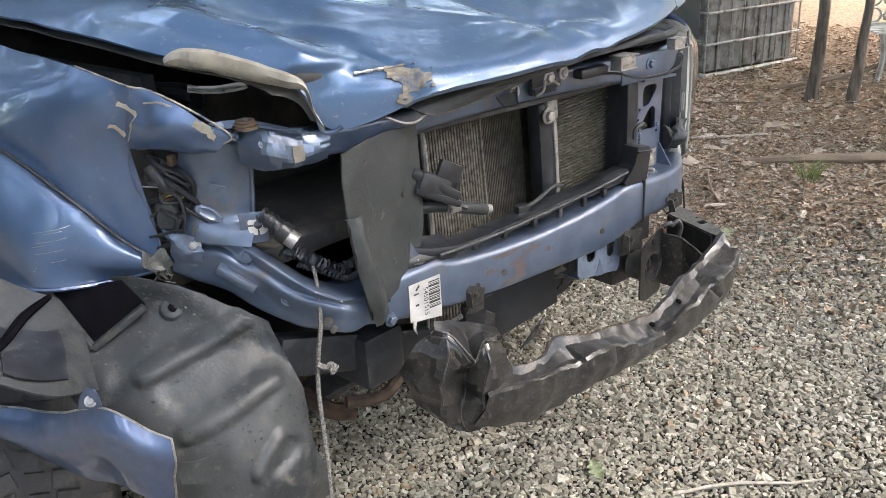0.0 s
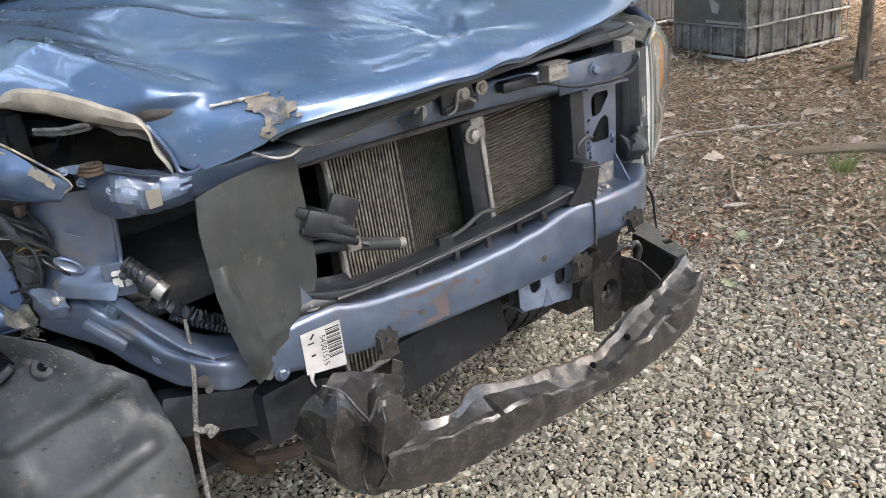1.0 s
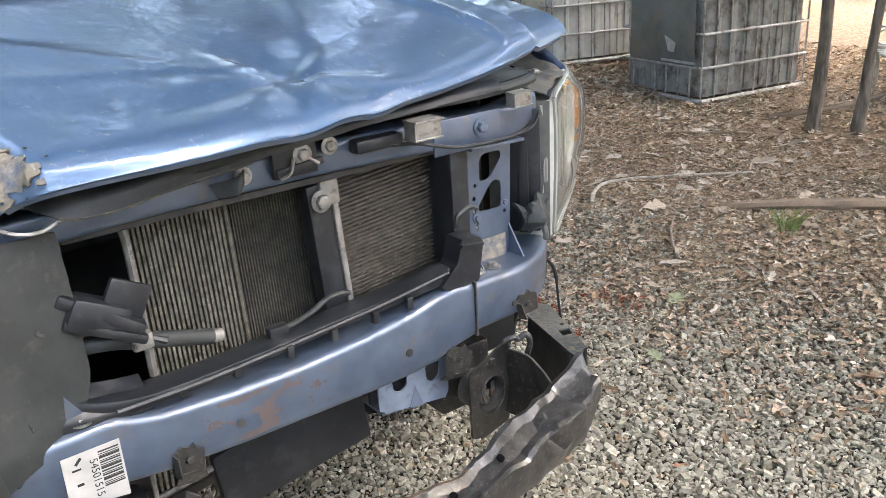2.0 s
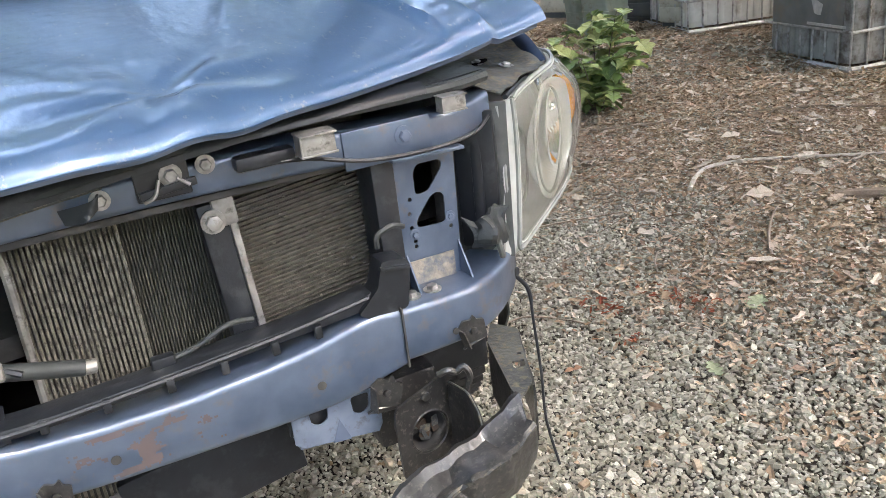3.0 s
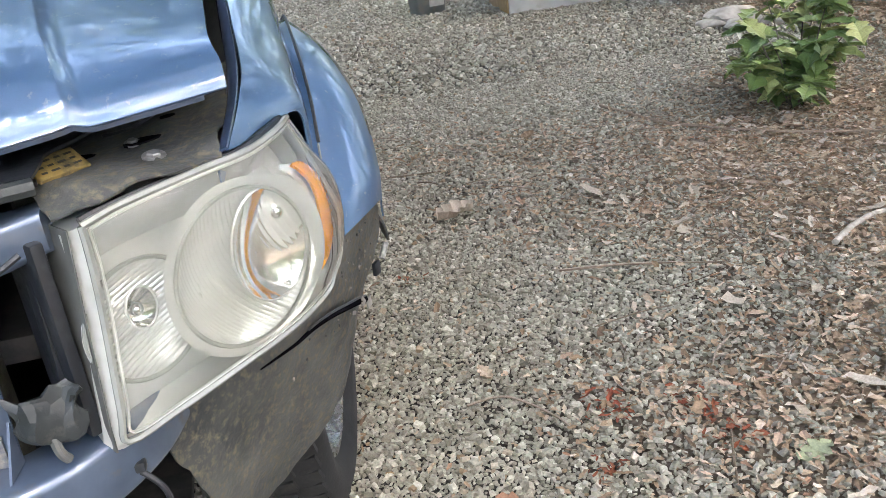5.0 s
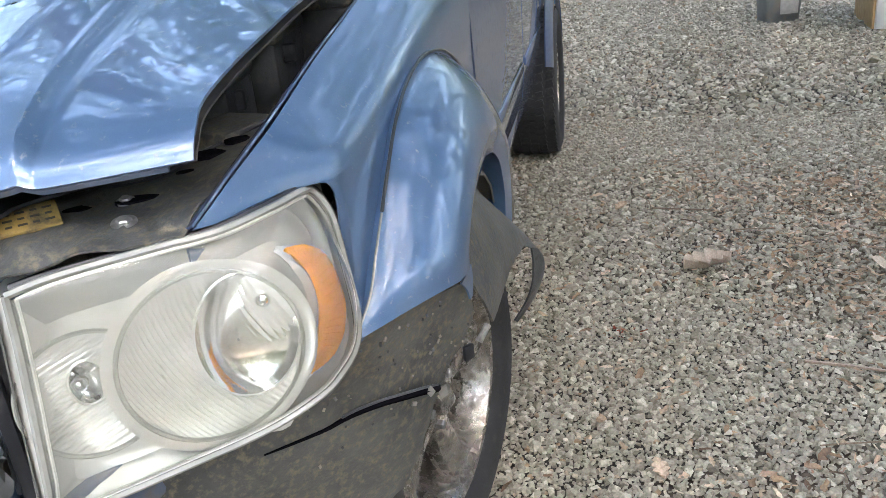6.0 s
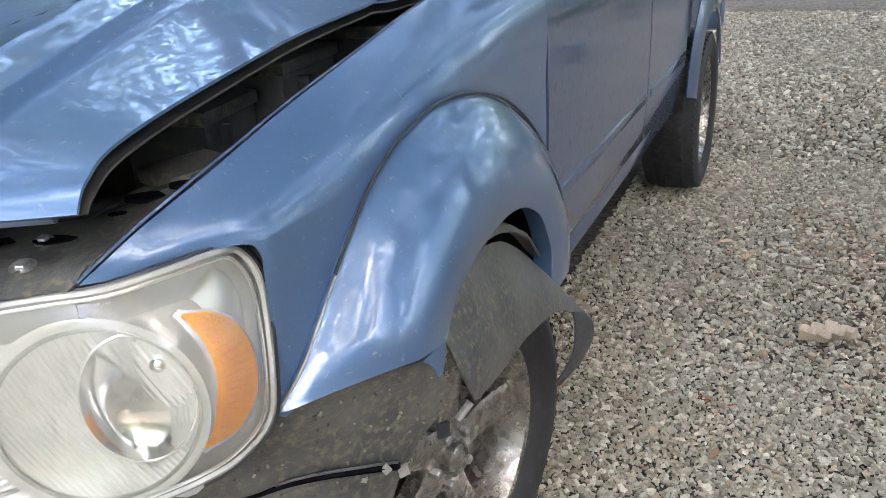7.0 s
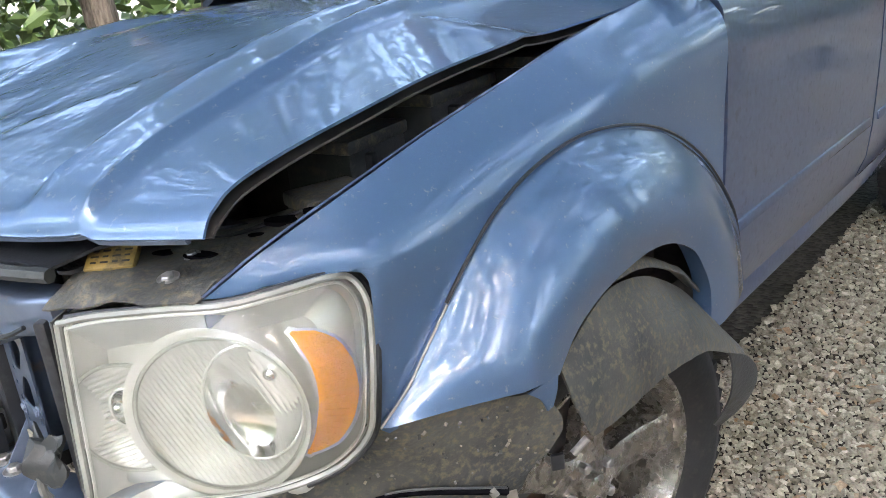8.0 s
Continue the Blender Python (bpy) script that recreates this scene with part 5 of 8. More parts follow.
lipf = [(.993, .616, .842), (.990, .638, .858), (.988, .664, .876), (.987, .69, .889), (.986, .722, .900), (.985, .77, .912), (.985, .83, .920), (.985, .90, .923), (.985, .965, .914), (.985, 1.02, .895), (.985, 1.08, .86), (.983, 1.125, .81), (.98, 1.16, .76), (.975, 1.18, .70), (.97, 1.185, .645)]
sv = []
for y, z in seam:
    zt = float(np.interp(y, [p[1] for p in top], [p[2] for p in top]))
    sv.append(Vector((fender_x(y, zt - z), y, z)))
rows = [[], [], [], [], [], [], [], [], [], []]
for s, f, l in zip(spline(sv, 4), spline([Vector(p) for p in fold], 4), spline([Vector(p) for p in lipf], 4)):
    out = Vector((.9, (s.y - .88) * .6, (s.z - .42) * .6)).normalized()
    rows[0].append(s - out * .006)
    rows[1].append(s + out * .010)
    q = s.lerp(f, .05) + out * .013
    rows[2].append(q)
    for r, t in ((3, .3), (4, .55), (5, .8)):
        rows[r].append(q.lerp(f, t) + Vector((.010, -.002, .008)) * math.sin(math.pi * t))
    rows[6].append(f)
    rows[7].append(f.lerp(l, .5) + Vector((.003, 0, 0)))
    rows[8].append(l)
    rows[9].append(l + Vector((-.035, 0, .012)))
flare = Mesh().sheet(rows, -.003).done("wheel_arch_flare", PAINT, car, "glossy blue wheel-arch flare with pale specks", 32)
Mesh().tube([p + Vector((.002, (p.y - .88) * .012, (p.z - .42) * .012)) for p in rows[1][12:]], .0028, 6, 1).done("flare_seal", BLACK, flare)
# pale line: light caught on the flare's front edge, put into the colour
Mesh().tube([p + Vector((.001, (p.y - .88) * .006, (p.z - .42) * .006)) for p in rows[1][:13]], .0020, 5, 1).done("flare_edge", PALE, flare, "pale line for light on the edge of the flare")
Mesh().sheet(skin([[(.992, .545, .845), (.996, .612, .845)], [(.994, .572, .822), (.998, .604, .822)], [(.996, .582, .801), (.998, .592, .803)]], 3, 3), .003).done("flare_tab", PAINT, flare)

# headlamp: s along its face from the inner to the outer edge, z up
LO, LD, LN = Vector((.56, .11, 0)), Vector((.806, .591, 0)), Vector((.591, -.806, 0))


def L(s, z, d=0.0):
    """A place on the headlamp: s along its face, z up, d in front of it."""
    return LO + LD * s + LN * d + Vector((0, 0, z))


def deep(s, z, d):
    """A place d in front of the face, leaning up and outwards with the lamp's rake."""
    k = d / .877
    return L(s + (.60 - s) * k, z + (1.428 - z) * k, d)


LENS_S = [0, .10, .20, .28, .34, .385, .41, .43]
LENS_Z = [.75, .81, .86, .91, .97, 1.03, 1.07]
LENS_D = np.array([(0, .018, .034, .036, .022, .000, -.008, -.012),
                   (0, .024, .046, .050, .038, .004, -.006, -.014),
                   (0, .026, .053, .063, .056, .030, .002, -.018),
                   (0, .026, .053, .065, .061, .038, .010, -.025),
                   (0, .022, .046, .059, .054, .028, -.005, -.036),
                   (0, .012, .028, .034, .022, -.006, -.034, -.050),
                   (-.004, .000, .010, .012, .000, -.026, -.052, -.062)])


def curve_d(s, z):
    """How far the lens bulges; its outer end and its upper corner roll back into the fender."""
    def pick(row, q):
        k = min(len(row) - 2, max(0, int(q)))
        t = q - k
        p0, p1, p2, p3 = row[max(k - 1, 0)], row[k], row[k + 1], row[min(k + 2, len(row) - 1)]
        return 0.5 * (2 * p1 + (p2 - p0) * t + (2 * p0 - 5 * p1 + 4 * p2 - p3) * t * t + (3 * p1 - p0 - 3 * p2 + p3) * t ** 3)
    a = float(np.interp(s, LENS_S, range(len(LENS_S))))
    b = float(np.interp(z, LENS_Z, range(len(LENS_Z))))
    return float(pick([pick(row, a) for row in LENS_D], b))


lamp_edge = [(.050, 1.031), (.097, 1.038), (.191, 1.041), (.259, 1.042), (.33, 1.056), (.385, 1.069), (.41, 1.068), (.426, 1.039), (.426, .988), (.418, .912), (.406, .857), (.363, .813), (.300, .786), (.239, .772), (.16, .764), (.09, .758), (.030, .757), (.030, .80), (.040, .92)]
ol = [(p.x, p.y) for p in spline([Vector((*p, 0)) for p in lamp_edge] + [Vector((*lamp_edge[0], 0))], 4)[:-1]]
c2 = Vector((.225, .905))


def drawn(p, k):
    """A point of the lamp's edge drawn towards its middle."""
    return p[0] + (c2.x - p[0]) * k, p[1] + (c2.y - p[1]) * k


shell = []
for d, k in ((-.12, .05), (-.06, .0), (-.02, -.006), (.0, -.002)):
    shell.append([L(*drawn(p, k), d - .05 * max(0, (p[0] - .3) / .13)) if d < -.03 else deep(*drawn(p, k), curve_d(*p) + d) for p in ol])
hl = Mesh().loft(shell, True, False)
hl.add([p for p in shell[0]], [tuple(range(len(ol)))])
headlamp = hl.done("headlamp", HAZE, car, "hazed clear headlamp with round reflectors and an amber marker")
inner_edge = [(.028, .752), (.029, .79), (.034, .855), (.039, .92), (.044, .975), (.049, 1.033)]
Mesh().sheet([[L(s - .008, z, q) for s, z in inner_edge] for q in (-.122, -.06, -.02, .0)], .002).done("lamp_side_panel", SHELL, headlamp, "dull grey side of the lamp housing")
lens_rows = []
for k in (0, .03, .07, .12, .2, .3, .42, .55, .7, .85, .96):
    lens_rows.append([deep(*drawn(p, k), curve_d(*drawn(p, k)) + .006 * min(1, k * 12)) for p in ol])
n = len(ol)
vs = [p for r in lens_rows for p in r]
fs = [((a + 1) * n + b, (a + 1) * n + (b + 1) % n, a * n + (b + 1) % n, a * n + b) for a in range(len(lens_rows) - 1) for b in range(n)]
fs.append(tuple((len(lens_rows) - 1) * n + b for b in range(n))[::-1])
lens = Mesh().add(vs, fs).done("lens", LENS, headlamp, "clear lens, slightly hazed", 80)
lens.visible_shadow = False
rimr = [deep(*p, curve_d(*p) + .003) for p in ol]
Mesh().tube(rimr + [rimr[0]], .0045, 6, 1).done("lens_rim", PALE, headlamp)
lip2 = [deep(*drawn(p, .05), curve_d(*drawn(p, .05)) + .001) for p in ol]
Mesh().tube(lip2 + [lip2[0]], .0022, 5, 1).done("lens_edge_line", HAZE, headlamp)
bez = Mesh().loft([[deep(*drawn(p, .045), curve_d(*p) - .006) for p in ol], [deep(*drawn(p, .10), min(-.006, curve_d(*p) - .02)) for p in ol], [deep(*drawn(p, .3), -.042) for p in ol]], True, False)
bez.add([deep(*drawn(p, .3), -.042) for p in ol], [tuple(range(len(ol)))])
bez.done("bezel", SILVER, headlamp, "pale silvered lamp bezel")


def fluted_bowl(name, s, z, r, depth, d0, ms, mz, ra, rb, turn, parent):
    """A dished reflector with slanting parallel flutes, a smooth oval mirror in it, and a ring on its rim."""
    c, m0 = Vector((s, z)), Vector((ms, mz))
    ax, al = Vector((math.cos(turn), math.sin(turn))), Vector((-math.sin(turn), math.cos(turn)))
    pitch = .0066
    steps = int(2 * r * .992 / pitch * 5)
    rows = []
    for i in range(steps + 1):
        w = -r * .992 + 2 * r * .992 * i / steps
        h = math.sqrt(r * r - w * w)
        row = []
        for j in range(17):
            p = c + ax * w + al * (h * (j / 8 - 1))
            rho = min(1.0, (p - c).length / r)
            row.append(deep(*p, d0 - depth * (1 - rho * rho) + .0030 * abs(math.sin(math.pi * w / pitch)) * (1 - rho ** 6)))
        rows.append(row)
    b = Mesh().sheet(rows, .002).done(name, SILVER, parent, "fluted silver reflector", 40)
    mirror = []
    for t in range(9):
        w = 1 - t / 8.2
        mirror.append([deep(*(m0 + Vector((math.cos(a) * ra, math.sin(a) * rb)) * w), d0 + .001 - depth * .65 * (1 - w * w)) for a in [2 * math.pi * k / 48 for k in range(48)]])
    Mesh().loft(mirror, True, False).done("mirror_bowl", CHROME, b, "smooth mirrored bowl")
    Mesh().tube([deep(s + math.cos(a) * r, z + math.sin(a) * r, d0 + .002) for a in [2 * math.pi * k / 48 for k in range(49)]], .0030, 6, 1).done("reflector_ring", PALE, b)
    Mesh().tube([deep(*(m0 + Vector((math.cos(a) * ra, math.sin(a) * rb))), d0 + .001) for a in [2 * math.pi * k / 40 for k in range(41)]], .0018, 5, 1).done("mirror_ring", SILVER, b)
    return b


fluted_bowl("main_reflector", .225, .894, .107, .036, .024, .269, .909, .062, .080, .45, headlamp)
collar = []
for r, lift in ((.107, 0), (.110, .35), (.118, .85), (.122, 1), (.1225, .96)):
    ring = []
    for k in range(64):
        a = 2 * math.pi * k / 64
        q = r - max(0, math.cos(a - .2)) * (r - .107) * .6
        s, z = .225 + math.cos(a) * q, .894 + math.sin(a) * q
        ring.append(deep(s, z, .025 + (max(.025, min(.046, curve_d(s, z) - .008)) - .025) * lift))
    collar.append(ring)
Mesh().loft(collar, True, False).done("reflector_collar", SILVER, headlamp, "silvered collar round the main reflector")
fluted_bowl("turn_reflector", .108, .896, .076, .026, -.009, .108, .912, .020, .027, 1.9, headlamp)
for s, z, d, r in ((.100, .914, -.008, .010), (.298, .950, .016, .010)):
    Mesh().lathe([(.0001, r), (r * .5, r * .87), (r * .87, r * .5), (r, 0), (r * .8, -r * .6), (r * .5, -r), (r * .45, -r * 2.4)], Matrix.Translation(deep(s, z, d)) @ Matrix((LD, Vector((0, 0, 1)), LN)).transposed().to_4x4(), 18).done("bulb", CHROME, headlamp, "bulb with a silvered cap")
# amber side marker, a crescent at the outer end, on a pale backing


def crescent(grow, back, steps=22):
    out = []
    for k in range(steps + 1):
        g_a = 46 + grow * 500 - (77 + grow * 1000) * k / steps
        a = radians(g_a)
        ro = float(np.interp(g_a, [-31, -17, -5.6, 8.6, 21.5, 30.6, 38.5, 46], [.119, .150, .165, .180, .188, .188, .175, .152])) + grow * 1.2
        ri = float(np.interp(g_a, [-31, -4.7, 13, 28, 38, 46], [.117, .121, .1305, .139, .143, .150])) - grow
        row = []
        for q in range(7):
            r = ri + (ro - ri) * q / 6
            s, z = .225 + math.cos(a) * r, .894 + math.sin(a) * r
            row.append(deep(s, z, min(.05, curve_d(s, z)) - back + .010 + (.0008 if q % 2 else 0)))
        out.append(row)
    return out


Mesh().sheet(crescent(0, .026), .006).done("amber_marker", AMBER, headlamp, "amber plastic side marker", 60)
Mesh().sheet(crescent(.004, .040), .003).done("marker_backing", SILVER, headlamp)
amber_rows = crescent(0, .0235)
for k in range(1, 22):
    Mesh().tube(amber_rows[k][1:6], .0006, 4, 1).done("amber_rib", AMBER, headlamp)
# brown plate that shows as a dark spot in the amber
Mesh().sheet([[p - LN * .009 for p in r[1:5]] for r in crescent(0, .030)[3:7]], .002).done("marker_bulb_shade", RUST, headlamp, "small brown plate behind the amber plastic")
Mesh().tube([deep(*drawn(p, -.03), curve_d(*p) - .012) for p in ol[2:48]], .0055, 6, 1).done("lamp_gasket", BLACK, headlamp)
Mesh().bar(L(.010, .775, -.052), L(.022, 1.045, -.052), .020, .026, bevel=.003).done("lamp_edge_frame", BLACK, headlamp)
Mesh().box(L(.014, .90, -.055), (.075, .016, .25), Matrix.Rotation(math.atan2(LN.y, LN.x), 4, "Z"), .004).done("lamp_back_shell", BLACK, headlamp)
Mesh().tube([L(.30, .79, -.03), L(.30, .765, -.03)], .02, 10, 1).done("adjuster", HAZE, headlamp)
# panel between the lamp, the hood and the fender, with its yellow tag
g = wrinkle(skin([[(.585, .135, 1.048), (.64, .165, 1.052), (.70, .19, 1.054), (.765, .225, 1.056)],
                  [(.56, .18, 1.062), (.625, .215, 1.064), (.69, .25, 1.064), (.765, .27, 1.066)],
                  [(.54, .235, 1.058), (.60, .28, 1.064), (.68, .32, 1.070), (.775, .34, 1.085)],
                  [(.50, .29, 1.050), (.58, .35, 1.064), (.68, .40, 1.085), (.785, .42, 1.10)],
                  [(.48, .36, 1.04), (.58, .43, 1.06), (.70, .49, 1.09), (.79, .52, 1.115)]], 6, 6), .009, 17)
shelf = Mesh().sheet(wrinkle(g, .003, 45), .003).done("lamp_shelf", LINER_MUD, car, "creased dusty grey panel with slots above the lamp", 35)


def on_shelf(x, y, up=.0):
    p = min((q for r in g for q in r), key=lambda q: (q.x - x) ** 2 + (q.y - y) ** 2)
    return Vector((x, y, p.z + up))


# black discs laid on the panel stand for the shade in its slots
for x, y, r, k in ((.671, .307, .017, 1.5), (.717, .408, .020, 1.4), (.702, .372, .010, 1.2), (.60, .30, .014, 1.5), (.745, .44, .014, 1.3)):
    Mesh().lathe([(r, -.004), (r, .0015), (r * .3, .002)], Matrix.Translation(on_shelf(x, y, .003)) @ Matrix.Rotation(.55, 4, "Z") @ Matrix.Diagonal((k, .75, 1, 1)), 16).done("slot", VOID, shelf)
Mesh().bolt(on_shelf(.687, .246, .002), (.1, -.2, 1), .009, .005).done("shelf_bolt", STEEL, shelf)
Mesh().bolt(on_shelf(.660, .300, .003), (.1, -.2, 1), .007, .005).done("shelf_bolt", STEEL, shelf)
Mesh().tube([on_shelf(.62, .34, .004), on_shelf(.66, .36, .004), on_shelf(.72, .44, .004), on_shelf(.76, .50, .004)], .003, 5).done("panel_seam", BLACK, shelf)
ym = Matrix.Translation((.580, .236, 1.076)) @ Matrix.Rotation(radians(40), 4, "Z") @ Matrix.Rotation(.45, 4, "X")
tag = Mesh().box((0, 0, 0), (.064, .040, .012), ym, .002).done("yellow_tag", YELLOW, shelf, "dull yellow warning tag with worn print")
for k in range(3):
    for q in range(4):
        Mesh().box((0, 0, 0), (.007 + .003 * ((k + q) % 2), .003, .0006), ym @ Matrix.Translation((-.021 + .014 * q, .010 - .010 * k, .0062))).done("worn_print", INK, tag)
Mesh().lathe([(.017, 0), (.017, .005), (.009, .006), (.009, .0)], Matrix.Translation((.548, .196, 1.070)), 18).done("shelf_ring", BLACK, shelf)

# ------------------------------------------------------------ fender liners
g = skin([[(.60, .20, .76), (.70, .28, .79), (.80, .37, .83), (.885, .405, .842), (.945, .50, .842), (.992, .60, .818)],
          [(.62, .22, .66), (.72, .31, .68), (.81, .41, .70), (.88, .48, .71), (.945, .56, .725), (.985, .630, .742)],
          [(.64, .26, .54), (.73, .36, .56), (.82, .45, .575), (.875, .51, .59), (.915, .56, .62), (.94, .595, .655)],
          [(.64, .30, .40), (.74, .42, .42), (.81, .49, .44), (.85, .53, .47), (.875, .55, .50), (.895, .57, .54)]], 8, 8)
wrinkle(g, .008, 8)
wrinkle(g, .004, 30)
g_front = g
liner = Mesh().sheet(g, .004).done("fender_liner", LINER_MUD, car, "cracked, muddy grey plastic fender liner")
crack = [(.745, .333, .700), (.801, .401, .690), (.823, .425, .692), (.842, .439, .696), (.870, .468, .693), (.897, .501, .684), (.918, .530, .675), (.934, .560, .662)]
crack = [Vector(p) + Vector((.003, -.007, .002)) for p in crack]
Mesh().tube(crack, lambda t: .0012 + .0058 * t ** .7, 6, 3).done("crack", VOID, liner)
Mesh().tube([p + Vector((.002, -.002, .007)) for p in crack[2:]], .0022, 5, 3).done("crack_lip", LINER, liner)
for x, y, z, s in ((.925, .540, .672, .012), (.938, .566, .655, .016), (.905, .512, .668, .007)):
    Mesh().box((x + .006, y - .010, z), (s, .003, s * 1.3), Matrix.Rotation(.9, 4, "Z") @ Matrix.Rotation(x * 30, 4, "Y"), .001).done("broken_scrap", ALU, liner)
g = skin([[(.974, .655, .830), (.966, .76, .878), (.952, .895, .872), (.946, 1.03, .815), (.940, 1.15, .735), (.936, 1.235, .668)],
          [(.990, .650, .795), (.990, .77, .825), (.985, .90, .815), (.985, 1.03, .770), (.985, 1.13, .712), (.985, 1.215, .645)],
          [(1.004, .655, .755), (1.008, .78, .765), (1.012, .90, .755), (1.018, 1.02, .728), (1.025, 1.12, .680), (1.030, 1.20, .620)],
          [(1.010, .672, .716), (1.012, .79, .704), (1.020, .90, .706), (1.030, 1.02, .694), (1.038, 1.115, .655), (1.046, 1.192, .610)]], 7, 8)
wrinkle(g, .004, 9)
Mesh().sheet(wrinkle(g, .0012, 45), .004).done("liner_flap", LINER_MUD, liner, "muddy flap of the liner bent out over the tyre", 60)
g = skin([[(1.046, 1.192, .612), (1.052, 1.224, .575), (1.046, 1.240, .525), (1.020, 1.238, .465), (.982, 1.214, .418)],
          [(1.042, 1.160, .632), (1.046, 1.188, .590), (1.040, 1.205, .530), (1.016, 1.212, .475), (.980, 1.208, .424)],
          [(1.036, 1.125, .648), (1.036, 1.145, .600), (1.028, 1.162, .540), (1.008, 1.180, .485), (.978, 1.200, .430)]], 6, 7)
Mesh().sheet(g, .004).done("liner_curl", LINER, liner, "dark curled end of the liner")
g = wrinkle(skin([[(.930, .80, .905), (.935, .92, .90), (.930, 1.06, .83), (.925, 1.22, .715)], [(.955, .82, .905), (.962, .93, .895), (.955, 1.07, .825), (.945, 1.23, .705)], [(.965, .84, .890), (.972, .95, .875), (.965, 1.08, .805), (.950, 1.235, .690)]], 5, 5), .004, 14)
Mesh().sheet(g, .004).done("liner_lip", LINER_MUD, liner)
Mesh().tube([(1.004, .668, .712), (.990, .650, .690)], .006, 8, 1).done("bare_rivet", STEEL, liner)
Mesh().box((.975, .630, .682), (.020, .008, .026), Matrix.Rotation(.9, 4, "Z"), .002).done("torn_clip", BLACK, liner)
sp = random.Random(3)
for k in range(70):  # dried mud flecks and scuffs on the front of the liner
    a, b = sp.randrange(2, len(g_front) - 12), sp.randrange(len(g_front[0]) // 3, len(g_front[0]) - 2)
    p = g_front[a][b].lerp(g_front[a + 1][b], sp.random()).lerp(g_front[a][b + 1], sp.random())
    w = sp.uniform(.0015, .0045)
    Mesh().box(p + Vector((.002, -.004, 0)), (w, .0016, w * sp.uniform(.6, 1.8)), Matrix.Rotation(.85, 4, "Z") @ Matrix.Rotation(sp.uniform(-.8, .8), 4, "Y"), .0004).done("mud_fleck", PRIMER if k % 3 else LINER, liner)

# crushed side: fender
topr = [(-.765, .45, 1.143), (-.79, .52, 1.165), (-.805, .62, 1.183), (-.81, .85, 1.198), (-.81, 1.10, 1.235), (-.81, 1.335, 1.27)]
upr = [(-.768, .468, 1.09), (-.815, .515, 1.12), (-.85, .62, 1.13), (-.87, .85, 1.15), (-.885, 1.1, 1.18), (-.89, 1.335, 1.21)]
midr = [(-.768, .484, 1.035), (-.818, .535, 1.03), (-.872, .63, 1.06), (-.90, .85, 1.09), (-.92, 1.1, 1.11), (-.93, 1.335, 1.12)]
lowr = [(-.755, .48, .915), (-.805, .520, .95), (-.862, .60, 1.00), (-.91, .82, 1.05), (-.93, 1.1, 1.05), (-.94, 1.335, 1.0)]
botr = [(-.745, .477, .80), (-.80, .525, .86), (-.855, .57, .945), (-.908, .75, 1.035), (-.93, 1.05, 1.03), (-.94, 1.335, .9)]
g = skin([topr, upr, midr, lowr, botr], 7, 6)
wrinkle(g, .007, 9, lambda p: max(0, min(1, (.62 - p.y) * 4)))
wrinkle(g, .0035, 24, lambda p: max(0, min(1, (.56 - p.y) * 8)))
fender_grid = g
crushed = Mesh().sheet(g, -.003).done("crushed_fender", DULL_BLUE, car, "dented blue fender with paint scraped off its front", 60)
# the crumpled tongue of the fender that still reaches the nose
g = skin([[(-.765, .452, 1.143), (-.745, .425, 1.136), (-.715, .372, 1.108), (-.677, .307, 1.063)],
          [(-.772, .46, 1.10), (-.75, .41, 1.098), (-.717, .358, 1.082), (-.679, .308, 1.056)],
          [(-.773, .47, 1.065), (-.752, .415, 1.062), (-.712, .358, 1.056), (-.682, .318, 1.048)],
          [(-.768, .484, 1.040), (-.745, .428, 1.042), (-.712, .378, 1.034), (-.688, .335, 1.038)],
          [(-.75, .505, 1.036), (-.73, .455, 1.030), (-.70, .405, 1.024), (-.682, .35, 1.032)]], 7, 8)
wrinkle(g, .006, 15)
wrinkle(g, .003, 42)
for i, row in enumerate(g):  # it grows out of the fender's front edge and swells once before its tip
    q = fender_grid[round(14 * min(1, i / 21))][0] - row[0]
    for j, p in enumerate(row):
        d = (p - Vector((-.728, .392, 1.074))).length
        row[j] = p + q * max(0, 1 - j / 8) + Vector((-.8, -.55, .2)) * (.015 * math.exp(-(d / .026) ** 2) - .010 * math.exp(-((p - Vector((-.752, .432, 1.092))).length / .016) ** 2))
tongue_grid = g
Mesh().sheet(g, -.003).done("fender_tongue", DULL_BLUE, crushed, "crumpled front of the fender", 45)
Mesh().tube([(-.80, .56, 1.178), (-.79, .52, 1.167), (-.765, .45, 1.146), (-.745, .423, 1.139), (-.715, .37, 1.111), (-.676, .305, 1.064), (-.682, .318, 1.046)], .0020, 6).done("bare_edge", PRIMER, crushed)
Mesh().tube([(-.682, .335, 1.036), (-.715, .385, 1.032), (-.745, .43, 1.038), (-.766, .484, 1.038), (-.772, .487, .98), (-.757, .482, .915), (-.745, .476, .80)], .0020, 6).done("hole_edge", DUSTY, crushed)
# flare
g = skin([[(-.742, .472, .802), (-.802, .522, .862), (-.858, .567, .947), (-.911, .748, 1.037), (-.933, 1.05, 1.032), (-.943, 1.25, .96)],
          [(-.742, .471, .801), (-.828, .520, .862), (-.898, .60, .955), (-.943, .79, 1.015), (-.958, 1.05, 1.01), (-.96, 1.22, .93)],
          [(-.742, .472, .800), (-.846, .530, .828), (-.935, .605, .885), (-.972, .775, .935), (-.985, 1.0, .95), (-.98, 1.18, .87)],
          [(-.742, .474, .798), (-.82, .545, .786), (-.928, .582, .798), (-.962, .728, .788), (-.985, .95, .84), (-.98, 1.08, .80)]], 7, 7)
wrinkle(g, .003, 9)
